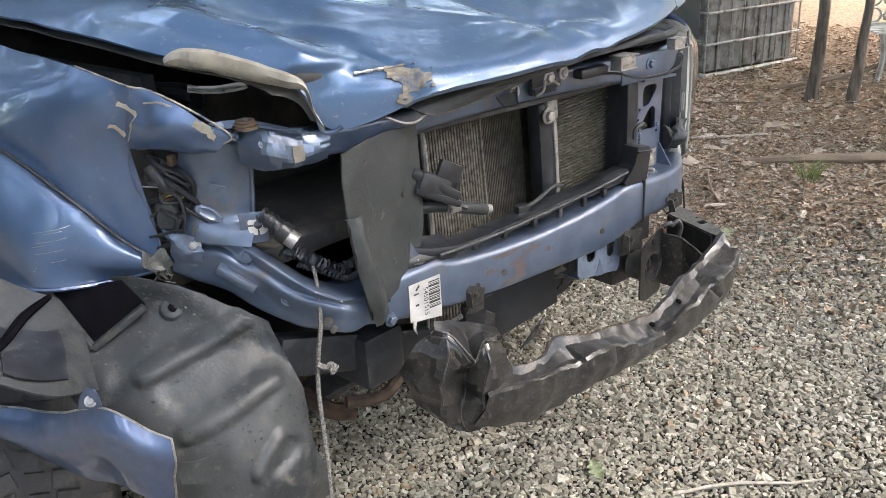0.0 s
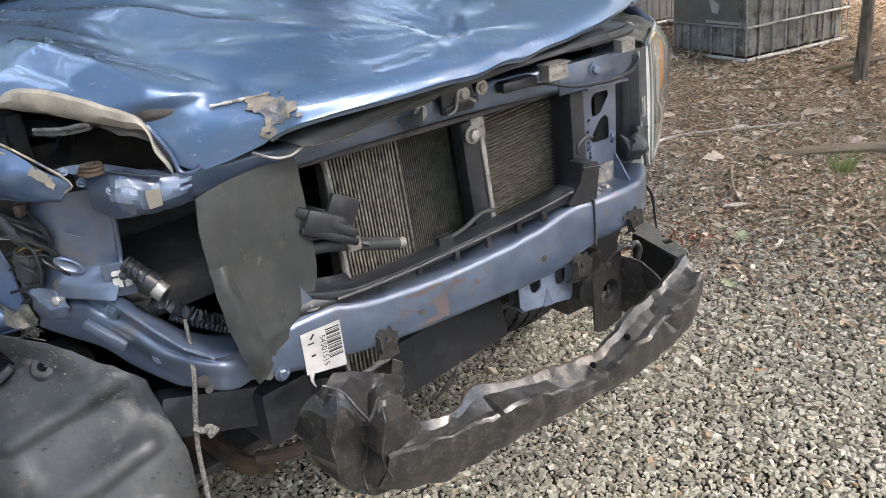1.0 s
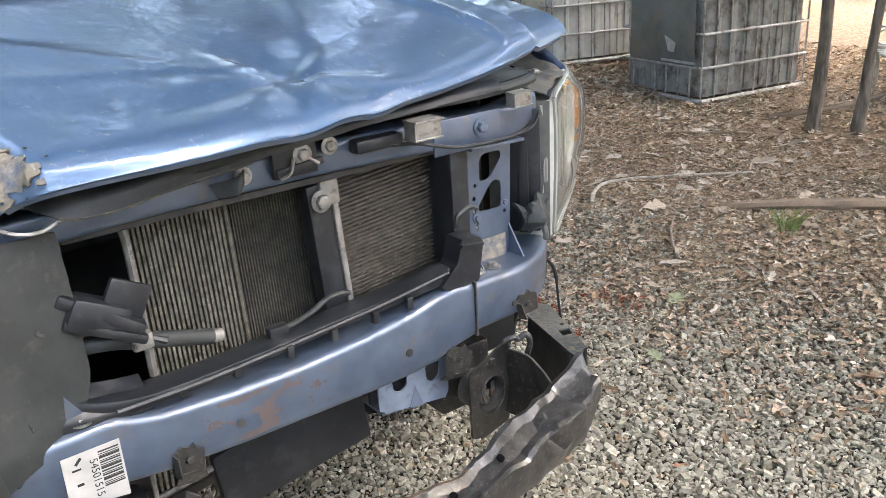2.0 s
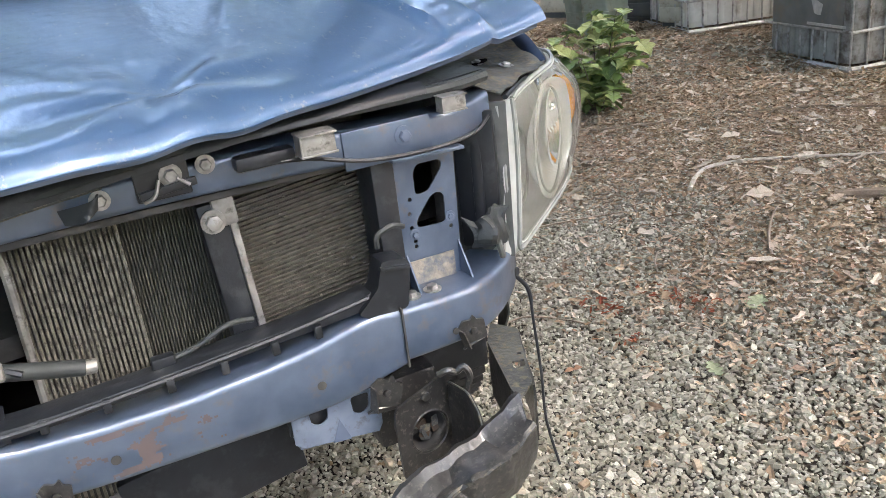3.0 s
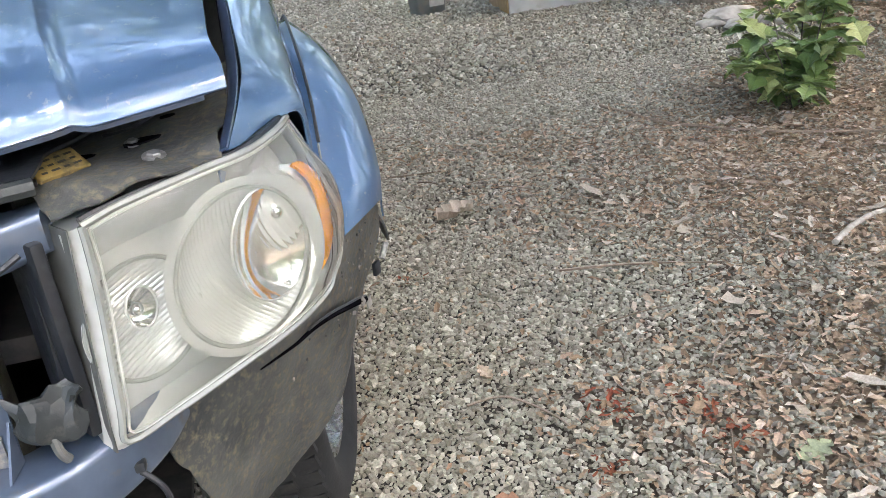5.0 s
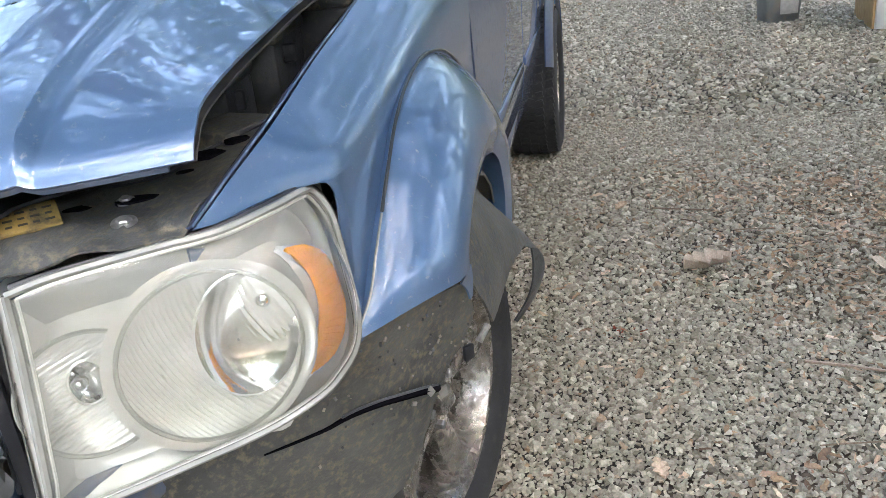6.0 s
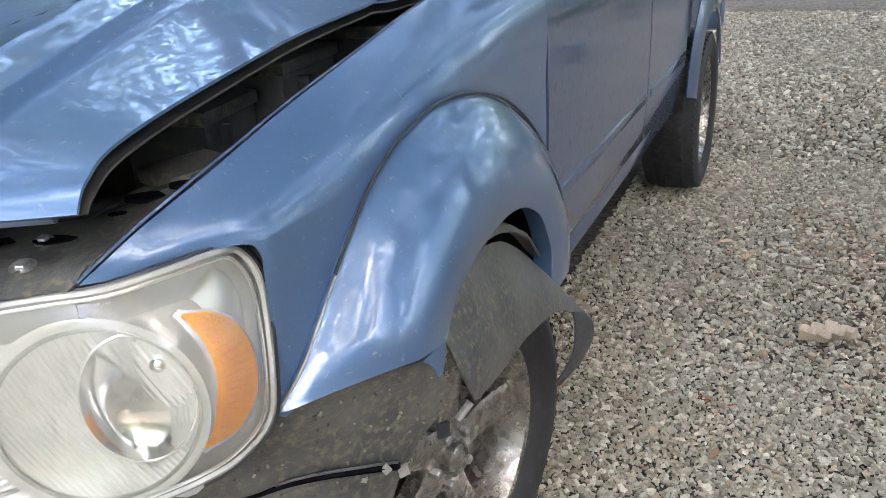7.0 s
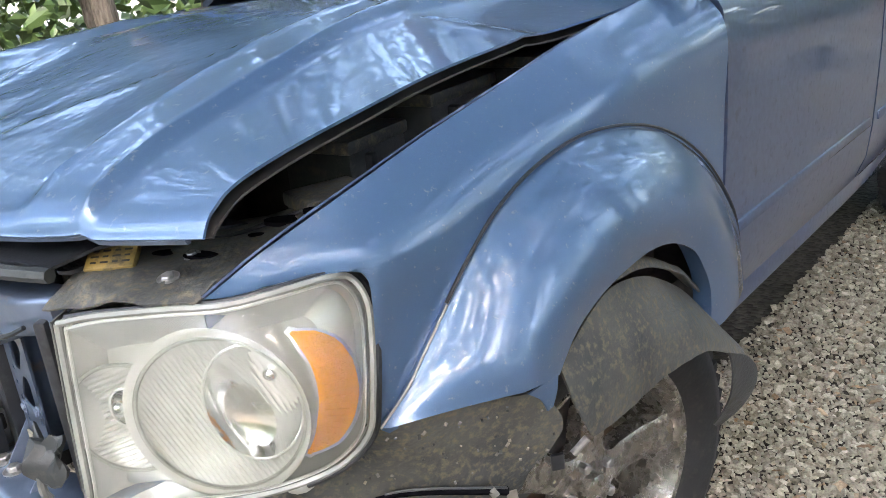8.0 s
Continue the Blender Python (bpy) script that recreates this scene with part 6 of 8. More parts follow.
fl2 = Mesh().sheet(g, -.004).done("wheel_arch_flare", DULL_BLUE, car, "scratched blue wheel-arch flare, pushed out of place", 50)
Mesh().tube([(-.748, .470, .808), (-.803, .515, .868), (-.860, .560, .952), (-.912, .742, 1.042), (-.935, 1.05, 1.037)], .004, 6).done("flare_gap", BLACK, fl2)
Mesh().tube([(-.76, .49, .797), (-.82, .543, .783), (-.93, .58, .794), (-.965, .726, .784)], .004, 6).done("flare_edge", DUSTY, fl2)
sc = Mesh()
for k in range(12):
    a = Vector((-.893 - .0006 * k, .560 + .004 * (k % 3), .905 - .0065 * k))
    sc.tube([a + Vector((.026, -.004, .003)), a + Vector((0, 0, 0)), a + Vector((-.032 + .006 * math.sin(k), .030, -.004))], .0004, 4, 2)
sc.done("scratches", ALU, fl2, "fine pale scratches in the paint")
tornbits = Mesh()
for k in range(22):
    a = Vector((-.748 - .016 * random.random(), .468 + .02 * random.random(), .79 + .03 * random.random()))
    tornbits.tube([a, a + Vector((random.uniform(-.02, .012), random.uniform(-.012, .0), random.uniform(-.02, .012))), a + Vector((random.uniform(-.02, .02), random.uniform(-.02, .0), random.uniform(-.03, .012)))], random.uniform(.0005, .0013), 5, 2)
tornbits.done("shredded_edge", LINER_MUD, crushed)
def on_fender(p):
    """The nearest place on the crushed fender's front, a little proud of it."""
    return min((q for r in tongue_grid + [c[:12] for c in fender_grid[:15]] for q in r), key=lambda q: (q - Vector(p)).length) + Vector((-.0035, -.0028, .001))


for pts, w in (([(-.780, .474, 1.118), (-.772, .458, 1.108), (-.767, .444, 1.099), (-.769, .456, 1.085), (-.771, .465, 1.070), (-.774, .476, 1.050)], .0055), ([(-.792, .494, 1.083), (-.786, .489, 1.074), (-.780, .482, 1.064), (-.776, .478, 1.056)], .0045),
               ([(-.713, .352, 1.084), (-.706, .343, 1.076), (-.70, .335, 1.068), (-.69, .325, 1.056)], .010), ([(-.758, .425, 1.120), (-.742, .405, 1.118), (-.728, .385, 1.110)], .0025)):
    q = spline([on_fender(p) for p in pts], 5)
    Mesh().sheet([[p + Vector((.45, -.35, .8)) * (w * v * (.55 + .7 * abs(noise.noise(p * 110 + Vector((v, 0, 0)))))) for v in (-1, -.4, .4, 1)] for p in q], .0012).done("scraped_paint", BARE, crushed, "tan scrape through the paint")
# wiring stuffed behind the missing lamp
for k in range(16):
    a = Vector((-.742 + .045 * (k % 5) / 4, .475 + .02 * math.sin(k * 1.7), 1.015 - .006 * k))
    Mesh().tube([a, a + Vector((.02 * math.sin(k * 2.1), -.035, -.012)), a + Vector((.025 + .015 * math.cos(k), -.045, -.045 + .02 * math.sin(k * 3))), a + Vector((.01 * math.cos(k * 2), -.02, -.075)), a + Vector((-.02, .03, -.09))], .0028 if k % 3 else .005, 6).done("wire", LINER if k % 5 == 2 else BLACK, car)
Mesh().box((-.722, .470, .905), (.05, .04, .055), Matrix.Rotation(.6, 4, "Z"), .012).done("washer_pump", LINER, car)
Mesh().tube([(-.745, .47, 1.0), (-.735, .455, .97), (-.722, .448, .95)], .013, 10).done("washer_neck", LINER, car)
Mesh().tube([(-.775, .50, .965), (-.735, .46, .958)], .0015, 5, 1).done("thin_rod", STEEL, car)
for k in range(3):
    a = Vector((-.742, .452, .945 - .006 * k))
    Mesh().tube([a, a + Vector((.012, -.016, .008)), a + Vector((.026, -.022, -.002)), a + Vector((.034, -.024, .006))], .0018, 6).done("copper_wire", YELLOW if k == 1 else RUST, car, "frayed brown wire end")
Mesh().box((-.725, .425, 1.012), (.016, .012, .020), Matrix.Rotation(.6, 4, "Z"), .003).done("torn_connector", RUST, car)
g = wrinkle(skin([[(-.748, .462, .885), (-.728, .436, .872), (-.708, .420, .860)], [(-.742, .452, .850), (-.722, .428, .842), (-.702, .410, .838)], [(-.740, .455, .815), (-.720, .432, .812), (-.700, .415, .812)]], 5, 5), .010, 40)
Mesh().sheet(g, .003).done("crumpled_bracket", FRAME, car, "crumpled bracket under the lamp opening", 25)
Mesh().bolt((-.712, .425, .846), (-.6, -.75, .25), .009, .008).done("bracket_bolt", STEEL, car)
g = wrinkle(skin([[(-.748, .470, .842), (-.768, .476, .830), (-.790, .492, .838)], [(-.745, .462, .815), (-.764, .466, .802), (-.785, .482, .812)]], 6, 6), .012, 45)
Mesh().sheet(g, .002).done("shredded_plastic", LINER_MUD, crushed, "shredded grey plastic at the panel's edge", 20)
# dark backing added so that the lamp hole looks deep in shade
Mesh().box((-.76, .66, .93), (.22, .02, .34), Matrix.Rotation(-.5, 4, "Z")).done("inner_apron", DARK, car)
Mesh().tube([(-.617, .334, .897), (-.605, .315, .879), (-.594, .299, .858)], lambda t: .012 + .006 * t, 10).done("lamp_plug", BLACK, car, "broken lamp plug on its harness")
Mesh().tube([(-.600, .307, .868), (-.592, .296, .856)], .021, 14, 1).done("plug_collar", BLACK, car)
for k in range(4):
    a = Vector((-.617, .334, .897)).lerp(Vector((-.600, .307, .868)), k / 3.4)
    Mesh().tube([a, a + Vector((.003, -.0045, -.0025))], .0155 + .001 * k, 12, 1).done("plug_rib", BLACK, car)
Mesh().tube([(-.594, .299, .857), (-.584, .284, .843)], .0165, 12, 1).done("plug_face", ALU, car)
Mesh().tube([(-.585, .285, .844), (-.583, .282, .842)], .009, 10, 1).done("plug_socket", BLACK, car)
hm = Mesh().tube([(-.60, .31, .83), (-.565, .275, .805), (-.53, .258, .778), (-.50, .262, .765), (-.46, .27, .765)], lambda t: .0125 + .0022 * math.sin(t * 150), 10, 28)
hm.v = [tuple(Vector(p) + Vector((noise.noise(Vector(p) * 90), noise.noise(Vector(p) * 91 + Vector((3, 1, 0))), noise.noise(Vector(p) * 89))) * .007) for p in hm.v]
hm.done("wiring_harness", BLACK, car, "taped wiring harness")
Mesh().tube([(-.585, .29, .80), (-.55, .262, .78), (-.51, .248, .755), (-.48, .25, .75)], lambda t: .007 + .0015 * math.sin(t * 120), 8, 24).done("wiring_harness", BLACK, car)

# cord hanging from the harness
cord = [(-.575, .255, .80), (-.585, .235, .76), (-.60, .22, .70), (-.612, .222, .64), (-.622, .22, .58), (-.630, .21, .50), (-.636, .20, .42), (-.645, .19, .33), (-.65, .185, .24)]
Mesh().tube(cord, lambda t: .0045 if .16 < t else .0035, 7).done("hanging_cord", CLOTH, car, "frayed braided cord hanging down")
Mesh().tube([(-.622, .215, .628), (-.61, .205, .62), (-.60, .20, .625), (-.605, .195, .612), (-.59, .20, .618)], .006, 6).done("cord_knot", CLOTH, car)

# crushed side: torn liner with its moulded ribs
g = skin([[(-.97, .95, .80), (-.95, .78, .82), (-.86, .60, .80), (-.79, .51, .79), (-.72, .43, .755), (-.64, .33, .69)],
          [(-1.0, .92, .66), (-.97, .74, .70), (-.88, .58, .70), (-.78, .49, .715), (-.70, .37, .69), (-.63, .30, .62)],
          [(-1.0, .86, .63), (-.975, .66, .62), (-.90, .47, .62), (-.80, .37, .63), (-.69, .29, .60), (-.62, .27, .54)],
          [(-.985, .80, .60), (-.955, .58, .58), (-.89, .38, .52), (-.80, .28, .51), (-.70, .25, .50), (-.63, .245, .45)],
          [(-.96, .74, .57), (-.92, .50, .52), (-.855, .32, .39), (-.78, .25, .385), (-.69, .235, .38), (-.60, .255, .36)],
          [(-.94, .70, .55), (-.89, .46, .46), (-.81, .31, .30), (-.75, .27, .28), (-.67, .26, .285), (-.58, .28, .29)]], 15, 15)
face = Vector((-.55, -.78, .25))


def rib(p, a, b, h, w):
    """How far a moulded rib from a to b lifts the liner at p."""
    a, b = Vector(a), Vector(b)
    t = max(0.0, min(1.0, (p - a).dot(b - a) / (b - a).length_squared))
    d = p - a.lerp(b, t)
    d = (d - face.normalized() * d.dot(face.normalized())).length
    return h / (1 + math.exp((d - w) / (w * .16)))


for row in g:
    for j, p in enumerate(row):
        h = rib(p, (-.861, .418, .640), (-.694, .341, .707), .016, .015) + rib(p, (-.842, .324, .548), (-.690, .264, .602), .018, .014)
        h -= rib(p, (-.815, .365, .605), (-.715, .308, .648), .013, .036)
        h += rib(p, (-.752, .252, .448), (-.706, .240, .500), .016, .011) - rib(p, (-.722, .245, .45), (-.690, .240, .47), .014, .020) + rib(p, (-.90, .52, .62), (-.93, .64, .64), .014, .035)
        row[j] = p + face * h
wrinkle(g, .005, 9)
wrinkle(g, .0018, 40)
rl = Mesh().sheet(g, -.004).done("fender_liner", LINER, car, "torn, dusty grey plastic liner with moulded ribs", 60)
sp = random.Random(12)
for mat, name, count, lo, hi in ((LINER_MUD, "tan_dirt", 220, .0012, .0042), (BLACK, "dark_grime", 150, .0012, .0050)):
    dm2 = Mesh()
    for k in range(count):
        i, j = sp.randrange(8, len(g) - 3), sp.randrange(len(g[0]) // 4, len(g[0]) - 2)
        if name == "tan_dirt" and sp.random() < .6:
            i, j = sp.randrange(3, 22), sp.randrange(len(g[0]) // 2, len(g[0]) - 8)
        p = g[i][j].lerp(g[i + 1][j + 1], sp.random())
        e1, e2 = (g[i][j + 1] - g[i][j]).normalized(), (g[i + 1][j] - g[i][j]).normalized()
        up = e1.cross(e2).normalized()
        up = up if up.dot(face) > 0 else -up
        w, v = sp.uniform(lo, hi), sp.uniform(lo, hi) * .7
        c = [p + up * .0052 + e1 * (x * w) + e2 * (y * v) for x, y in ((-1, -.6), (.7, -1), (1.1, .5), (-.5, 1))]
        dm2.add(c + [p + up * .002], [(0, 1, 2, 3), (1, 0, 4), (2, 1, 4), (3, 2, 4), (0, 3, 4)])
    tagged(dm2.done(name, mat, rl, smooth=0), kind="stuff")
bm4 = Matrix.Translation((-.757, .459, .728)) @ Vector((-.45, -.62, .6)).to_track_quat("Z", "Y").to_matrix().to_4x4()
Mesh().lathe([(.064, -.075), (.052, -.05), (.026, -.006), (.022, .001), (.019, .003), (.010, .0032), (.009, -.006)], bm4, 28).done("moulded_boss", LINER, rl)
Mesh().lathe([(.0088, -.004), (.0088, .0022), (.002, .0022)], bm4, 12).done("boss_hole", VOID, rl)
# no hole is cut: a black sheet stands for the shade inside
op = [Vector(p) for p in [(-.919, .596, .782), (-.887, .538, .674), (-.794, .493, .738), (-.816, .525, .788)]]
Mesh().sheet(skin([[op[0], op[3]], [op[1], op[2]]], 5, 5), .006).done("square_opening", VOID, rl, "black sheet for the shade inside a square opening in the liner")
for a, b in ((op[0], op[1]), (op[1], op[2])):
    Mesh().bar(Vector(a) + Vector((-.004, -.006, 0)), Vector(b) + Vector((-.004, -.006, 0)), .014, .014, bevel=.003).done("opening_edge", LINER, rl)
wing = skin([[(-1.035, .616, .872), (-1.003, .573, .839), (-.965, .562, .811), (-.930, .570, .785)],
             [(-1.085, .503, .828), (-1.051, .455, .788), (-.991, .459, .761), (-.915, .500, .728)],
             [(-1.131, .404, .781), (-1.088, .365, .745), (-1.042, .346, .714), (-.960, .370, .680)]], 6, 6)
wrinkle(wing, .008, 9)
Mesh().sheet(wrinkle(wing, .002, 40), -.004).done("liner_wing", LINER, rl, "dusty grey torn wing of the liner", 50)
Mesh().sheet([[p + Vector((-.004, -.010, .004)) for p in r[5:15]] for r in wing[5:11]], -.003).done("smooth_patch", BLACK, rl, "smooth dark patch on the liner wing")
Mesh().tube([(-.938, .548, .794), (-1.006, .487, .800), (-1.065, .432, .791), (-1.124, .383, .798)], lambda t: .005 + .004 * math.sin(3 * t), 6).done("liner_crack", VOID, rl)
q = spline([Vector(p) for p in [(-1.06, .66, .70), (-1.01, .63, .735), (-.96, .61, .765), (-.93, .595, .775)]], 4)
Mesh().tube([p + Vector((-.005, -.01, 0)) for p in q], .007, 6, 1).done("liner_crack", DARK, rl)
for x, y, z, s in ((-.735, .425, .715, .010), (-.73, .41, .70, .006), (-.715, .40, .705, .008), (-.70, .385, .70, .005), (-.79, .44, .655, .010), (-.785, .43, .645, .006), (-.745, .435, .73, .005)):
    Mesh().box((x, y, z), (s, s * .7, s * .6), Matrix.Rotation(x * 40, 4, "Z"), s * .2).done("mud_crumb", PRIMER, rl)
# torn strip of painted flare caught on the tyre
g = wrinkle(skin([[(-1.09, .53, .655), (-1.05, .47, .648), (-1.02, .384, .660), (-1.003, .315, .688), (-.985, .265, .690), (-.955, .232, .660), (-.93, .202, .638)],
                  [(-1.095, .51, .635), (-1.06, .445, .625), (-1.03, .37, .632), (-1.01, .295, .655), (-.99, .245, .650), (-.958, .212, .618), (-.934, .192, .604)],
                  [(-1.09, .50, .60), (-1.06, .44, .585), (-1.03, .37, .585), (-1.005, .30, .60), (-.985, .255, .590), (-.957, .225, .565), (-.936, .205, .560)],
                  [(-1.06, .49, .57), (-1.035, .43, .545), (-1.01, .36, .535), (-.985, .305, .535), (-.97, .265, .525), (-.95, .24, .510), (-.932, .22, .515)]], 5, 6), .003, 20)
tabp = skin([[(-1.012, .322, .690), (-.990, .285, .693)], [(-1.008, .315, .712), (-.992, .283, .716)], [(-1.0, .305, .728), (-.994, .29, .730)]], 3, 3)
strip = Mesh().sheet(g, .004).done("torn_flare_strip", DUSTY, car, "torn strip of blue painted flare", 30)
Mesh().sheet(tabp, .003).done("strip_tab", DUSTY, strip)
Mesh().bolt((-1.002, .296, .708), (-.5, -.75, .4), .006, .003).done("rivet", STEEL, strip)
Mesh().tube([p + Vector((0, 0, .001)) for p in g[0]] + [r[-1] for r in g[1:]], .0020, 5, 1).done("strip_edge", ALU, strip)
g = wrinkle(skin([[(-.92, .235, .57), (-.88, .215, .565), (-.83, .20, .575)], [(-.91, .23, .525), (-.87, .21, .52), (-.86, .205, .53)]], 4, 4), .006, 20)
Mesh().sheet(g, .003).done("torn_scrap", LINER, rl)

# ------------------------------------------------------------ wheels


def wheel(name, x, y, z, steer, sign, spokes=5, r=.385, rr=.262):
    """A road wheel; its axle points outwards along sign x."""
    m = Matrix.Translation((x, y, z)) @ Matrix.Rotation(steer, 4, "Z") @ Matrix.Rotation(math.pi / 2 * sign, 4, "Y")
    ob = empty(name, (x, y, z))
    hw = .128
    prof = [(rr, -hw * .8), (rr + .03, -hw), (r - .05, -hw * 1.06), (r - .018, -hw * .96), (r - .004, -hw * .78), (r, -hw * .3), (r, hw * .3), (r - .004, hw * .78), (r - .018, hw * .96), (r - .05, hw * 1.06), (rr + .03, hw), (rr, hw * .8), (rr - .01, 0), (rr, -hw * .8)]
    rings = [[m @ Vector((a * math.cos(q), a * math.sin(q), h)) for q in [2 * math.pi * k / 72 for k in range(72)]] for a, h in prof]
    tyre = Mesh().loft(rings, True, False).done("tyre", TYRE, ob)
    blocks = Mesh()
    for k in range(60):
        q = 2 * math.pi * k / 60
        for h, w in ((-.095, .042), (-.048, .034), (0, .03), (.048, .034), (.095, .042)):
            a = q + h * .5 + (.05 if abs(h) < .06 else 0)
            mm = m @ Matrix.Rotation(a, 4, "Z") @ Matrix.Translation((r - .001 - (.010 if abs(h) > .08 else 0), 0, h)) @ Matrix.Rotation(.22 * (1 if h > 0 else -1), 4, "X")
            blocks.box((0, 0, 0), (.016, .033, w * 1.08), mm)
    blocks.done("tread", TYRE, tyre, smooth=0)
    rimp = [(rr - .012, -hw * .7), (rr + .008, -hw * .78), (rr + .008, hw * .80), (rr + .004, hw * .86), (rr - .006, hw * .84), (rr - .016, hw * .66), (rr - .030, hw * .2), (rr - .035, -hw * .5)]
    rim = Mesh().loft([[m @ Vector((a * math.cos(q), a * math.sin(q), h)) for q in [2 * math.pi * k / 64 for k in range(64)]] for a, h in rimp], True, False).done("rim", RIM, ob)
    for k in range(spokes):
        a = 2 * math.pi * k / spokes + .35
        rows = []
        for t in range(7):
            rad = .045 + (rr - .015 - .045) * t / 6
            w = .034 + .012 * (t / 6) ** 2 + (.02 if t == 0 else 0)
            d = hw * (.62 - .12 * math.sin(math.pi * t / 6) + .08 * (t / 6))
            rows.append([m @ Vector((rad * math.cos(a) - q * math.sin(a), rad * math.sin(a) + q * math.cos(a), dd)) for q, dd in ((-w, d - .045), (-w, d - .008), (-w * .6, d), (w * .6, d), (w, d - .008), (w, d - .045))])
        Mesh().loft(rows).done("spoke", RIM, rim)
    Mesh().lathe([(.075, hw * .3), (.075, hw * .55), (.055, hw * .62), (.036, hw * .64), (.034, hw * .78), (.026, hw * .82), (.0, hw * .83)], m, 32).done("hub_cap", RIM, rim)
    for k in range(5):
        a = 2 * math.pi * k / 5 + .98
        Mesh().lathe([(.011, hw * .45), (.011, hw * .72), (.008, hw * .74)], m @ Matrix.Translation((.057 * math.cos(a), .057 * math.sin(a), 0)), 6).done("lug_nut", STEEL, rim)
    Mesh().lathe([(.16, -.02), (.16, .0), (.06, .002), (.06, .03)], m, 32).done("brake_disc", RUST, rim)
    return ob


def into_car(w):
    """Hangs a finished wheel's parts on the car as one part."""
    for o in list(w.children):
        if o.name.startswith("tyre"):
            t = o
    for o in list(w.children):
        if o is not t:
            o.parent = t
            o.matrix_parent_inverse = Matrix()
    t.parent = car
    t.matrix_parent_inverse = Matrix.Translation(-car.location)
    t.name = "wheel"
    deep = [c for c in t.children_recursive if c.parent is not t]
    for c in deep:
        c.parent = t
        c.matrix_parent_inverse = Matrix()
    bpy.data.objects.remove(w)


# unseen plates added low under the car to keep the gravel beneath shaded
Mesh().box((0, 2.75, .40), (1.50, 4.0, .05), None, .01).box((0, .62, .37), (1.15, .34, .02), None, .006).done("underbody", DARK, car, "unseen dark underbody plates added to shade the gravel")
into_car(wheel("w", .760, .960, .385, -.20, 1))
into_car(wheel("w", .815, 3.985, .385, 0, 1))
into_car(wheel("w", -.93, .86, .385, -.34, -1))
into_car(wheel("w", -.815, 3.985, .385, 0, -1))

# ------------------------------------------------------------ cabin and sides
def side(sign):
    for y0, y1, name in ((1.435, 2.625, "front_door"), (2.64, 3.52, "rear_door")):
        ys = [y0 + (y1 - y0) * k / 8 for k in range(9)]
        rows = []
        for x, z in ((.803, 1.300), (.850, 1.280), (.880, 1.23), (.893, 1.14), (.896, .98), (.893, .82), (.890, .72), (.880, .62), (.850, .54)):
            rows.append([Vector((sign * x, y, z + .010 * (y - 1.5) * (1 if z > 1 else 0))) for y in ys])
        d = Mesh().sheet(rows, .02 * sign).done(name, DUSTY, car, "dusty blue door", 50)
        Mesh().bar((sign * .892, y0 + .04, .745), (sign * .892, y1 - .04, .745), .012, .030, bevel=.005).done("door_moulding", DUSTY, d)
        Mesh().bar((sign * .897, y1 - .22, 1.16), (sign * .897, y1 - .07, 1.165), .02, .022, bevel=.006).done("door_handle", PAINT, d)
        g = skin([[(sign * .83, y0 + .02, 1.31), (sign * .83, y1 - .02, 1.325)], [(sign * .80, y0 + (.35 if name == "front_door" else .03), 1.60), (sign * .80, y1 - .03, 1.61)], [(sign * .72, y0 + (.62 if name == "front_door" else .05), 1.76), (sign * .72, y1 - .04, 1.78)]], 3, 3)
        Mesh().sheet(g, .006).done("side_window", GLASS, d)
    ys = [3.535 + k * .19 for k in range(8)]
    rows = []
    for x, z in ((.84, 1.31), (.885, 1.23), (.90, 1.10), (.905, .96), (.905, .86), (.89, .78)):
        rows.append([Vector((sign * x, y, z if z > .9 else z + .02)) for y in ys])
    Mesh().sheet(rows, .02 * sign).done("quarter_panel", DUSTY, car, smooth=50)
    Mesh().bar((sign * .81, 1.52, .52), (sign * .81, 3.55, .52), .08, .10, bevel=.02).done("rocker_panel", DUSTY, car)
    rows = [[Vector((sign * (.945 - .03 * w + .01 * math.sin(math.pi * w)), 3.985 + math.cos(a) * (.46 + .11 * w), .42 + math.sin(a) * (.46 + .11 * w))) for a in [math.radians(15 + 150 * k / 24) for k in range(25)]] for w in (0, .3, .7, 1)]
    Mesh().sheet(rows, .006 * sign).done("rear_flare", DUSTY, car, smooth=50)
    g = skin([[(sign * .80, 1.28, 1.30), (sign * .68, 2.0, 1.78)], [(sign * .90, 1.36, 1.29), (sign * .73, 1.98, 1.78)]], 4, 4)
    Mesh().sheet(g, .03).done("windscreen_pillar", PAINT, car)


side(1)
side(-1)
g = skin([[(-.80, 1.36, 1.30), (0, 1.24, 1.31), (.80, 1.36, 1.30)], [(-.74, 1.70, 1.56), (0, 1.60, 1.58), (.74, 1.70, 1.56)], [(-.69, 1.98, 1.77), (0, 1.90, 1.80), (.69, 1.98, 1.77)]], 5, 6)
Mesh().sheet(g, .006).done("windscreen", GLASS, car)
g = skin([[(-.70, 1.98, 1.78), (0, 1.92, 1.81), (.70, 1.98, 1.78)], [(-.72, 3.0, 1.83), (0, 3.0, 1.88), (.72, 3.0, 1.83)], [(-.70, 4.7, 1.78), (0, 4.75, 1.82), (.70, 4.7, 1.78)]], 5, 6)
Mesh().sheet(g, .03).done("roof", PAINT, car)
Mesh().box((0, 4.90, 1.0), (1.8, .12, .7), None, .04).done("tailgate", PAINT, car)
Mesh().box((0, 4.84, 1.50), (1.5, .02, .46), Matrix.Rotation(.15, 4, "X")).done("rear_window", GLASS, car)
Mesh().box((0, 2.9, .62), (1.66, 3.6, .10), None, .03).done("floor_pan", DARK, car)
Mesh().box((0, 3.4, 1.0), (1.5, 2.6, .6), None, .05).done("cabin_interior", DARK, car)
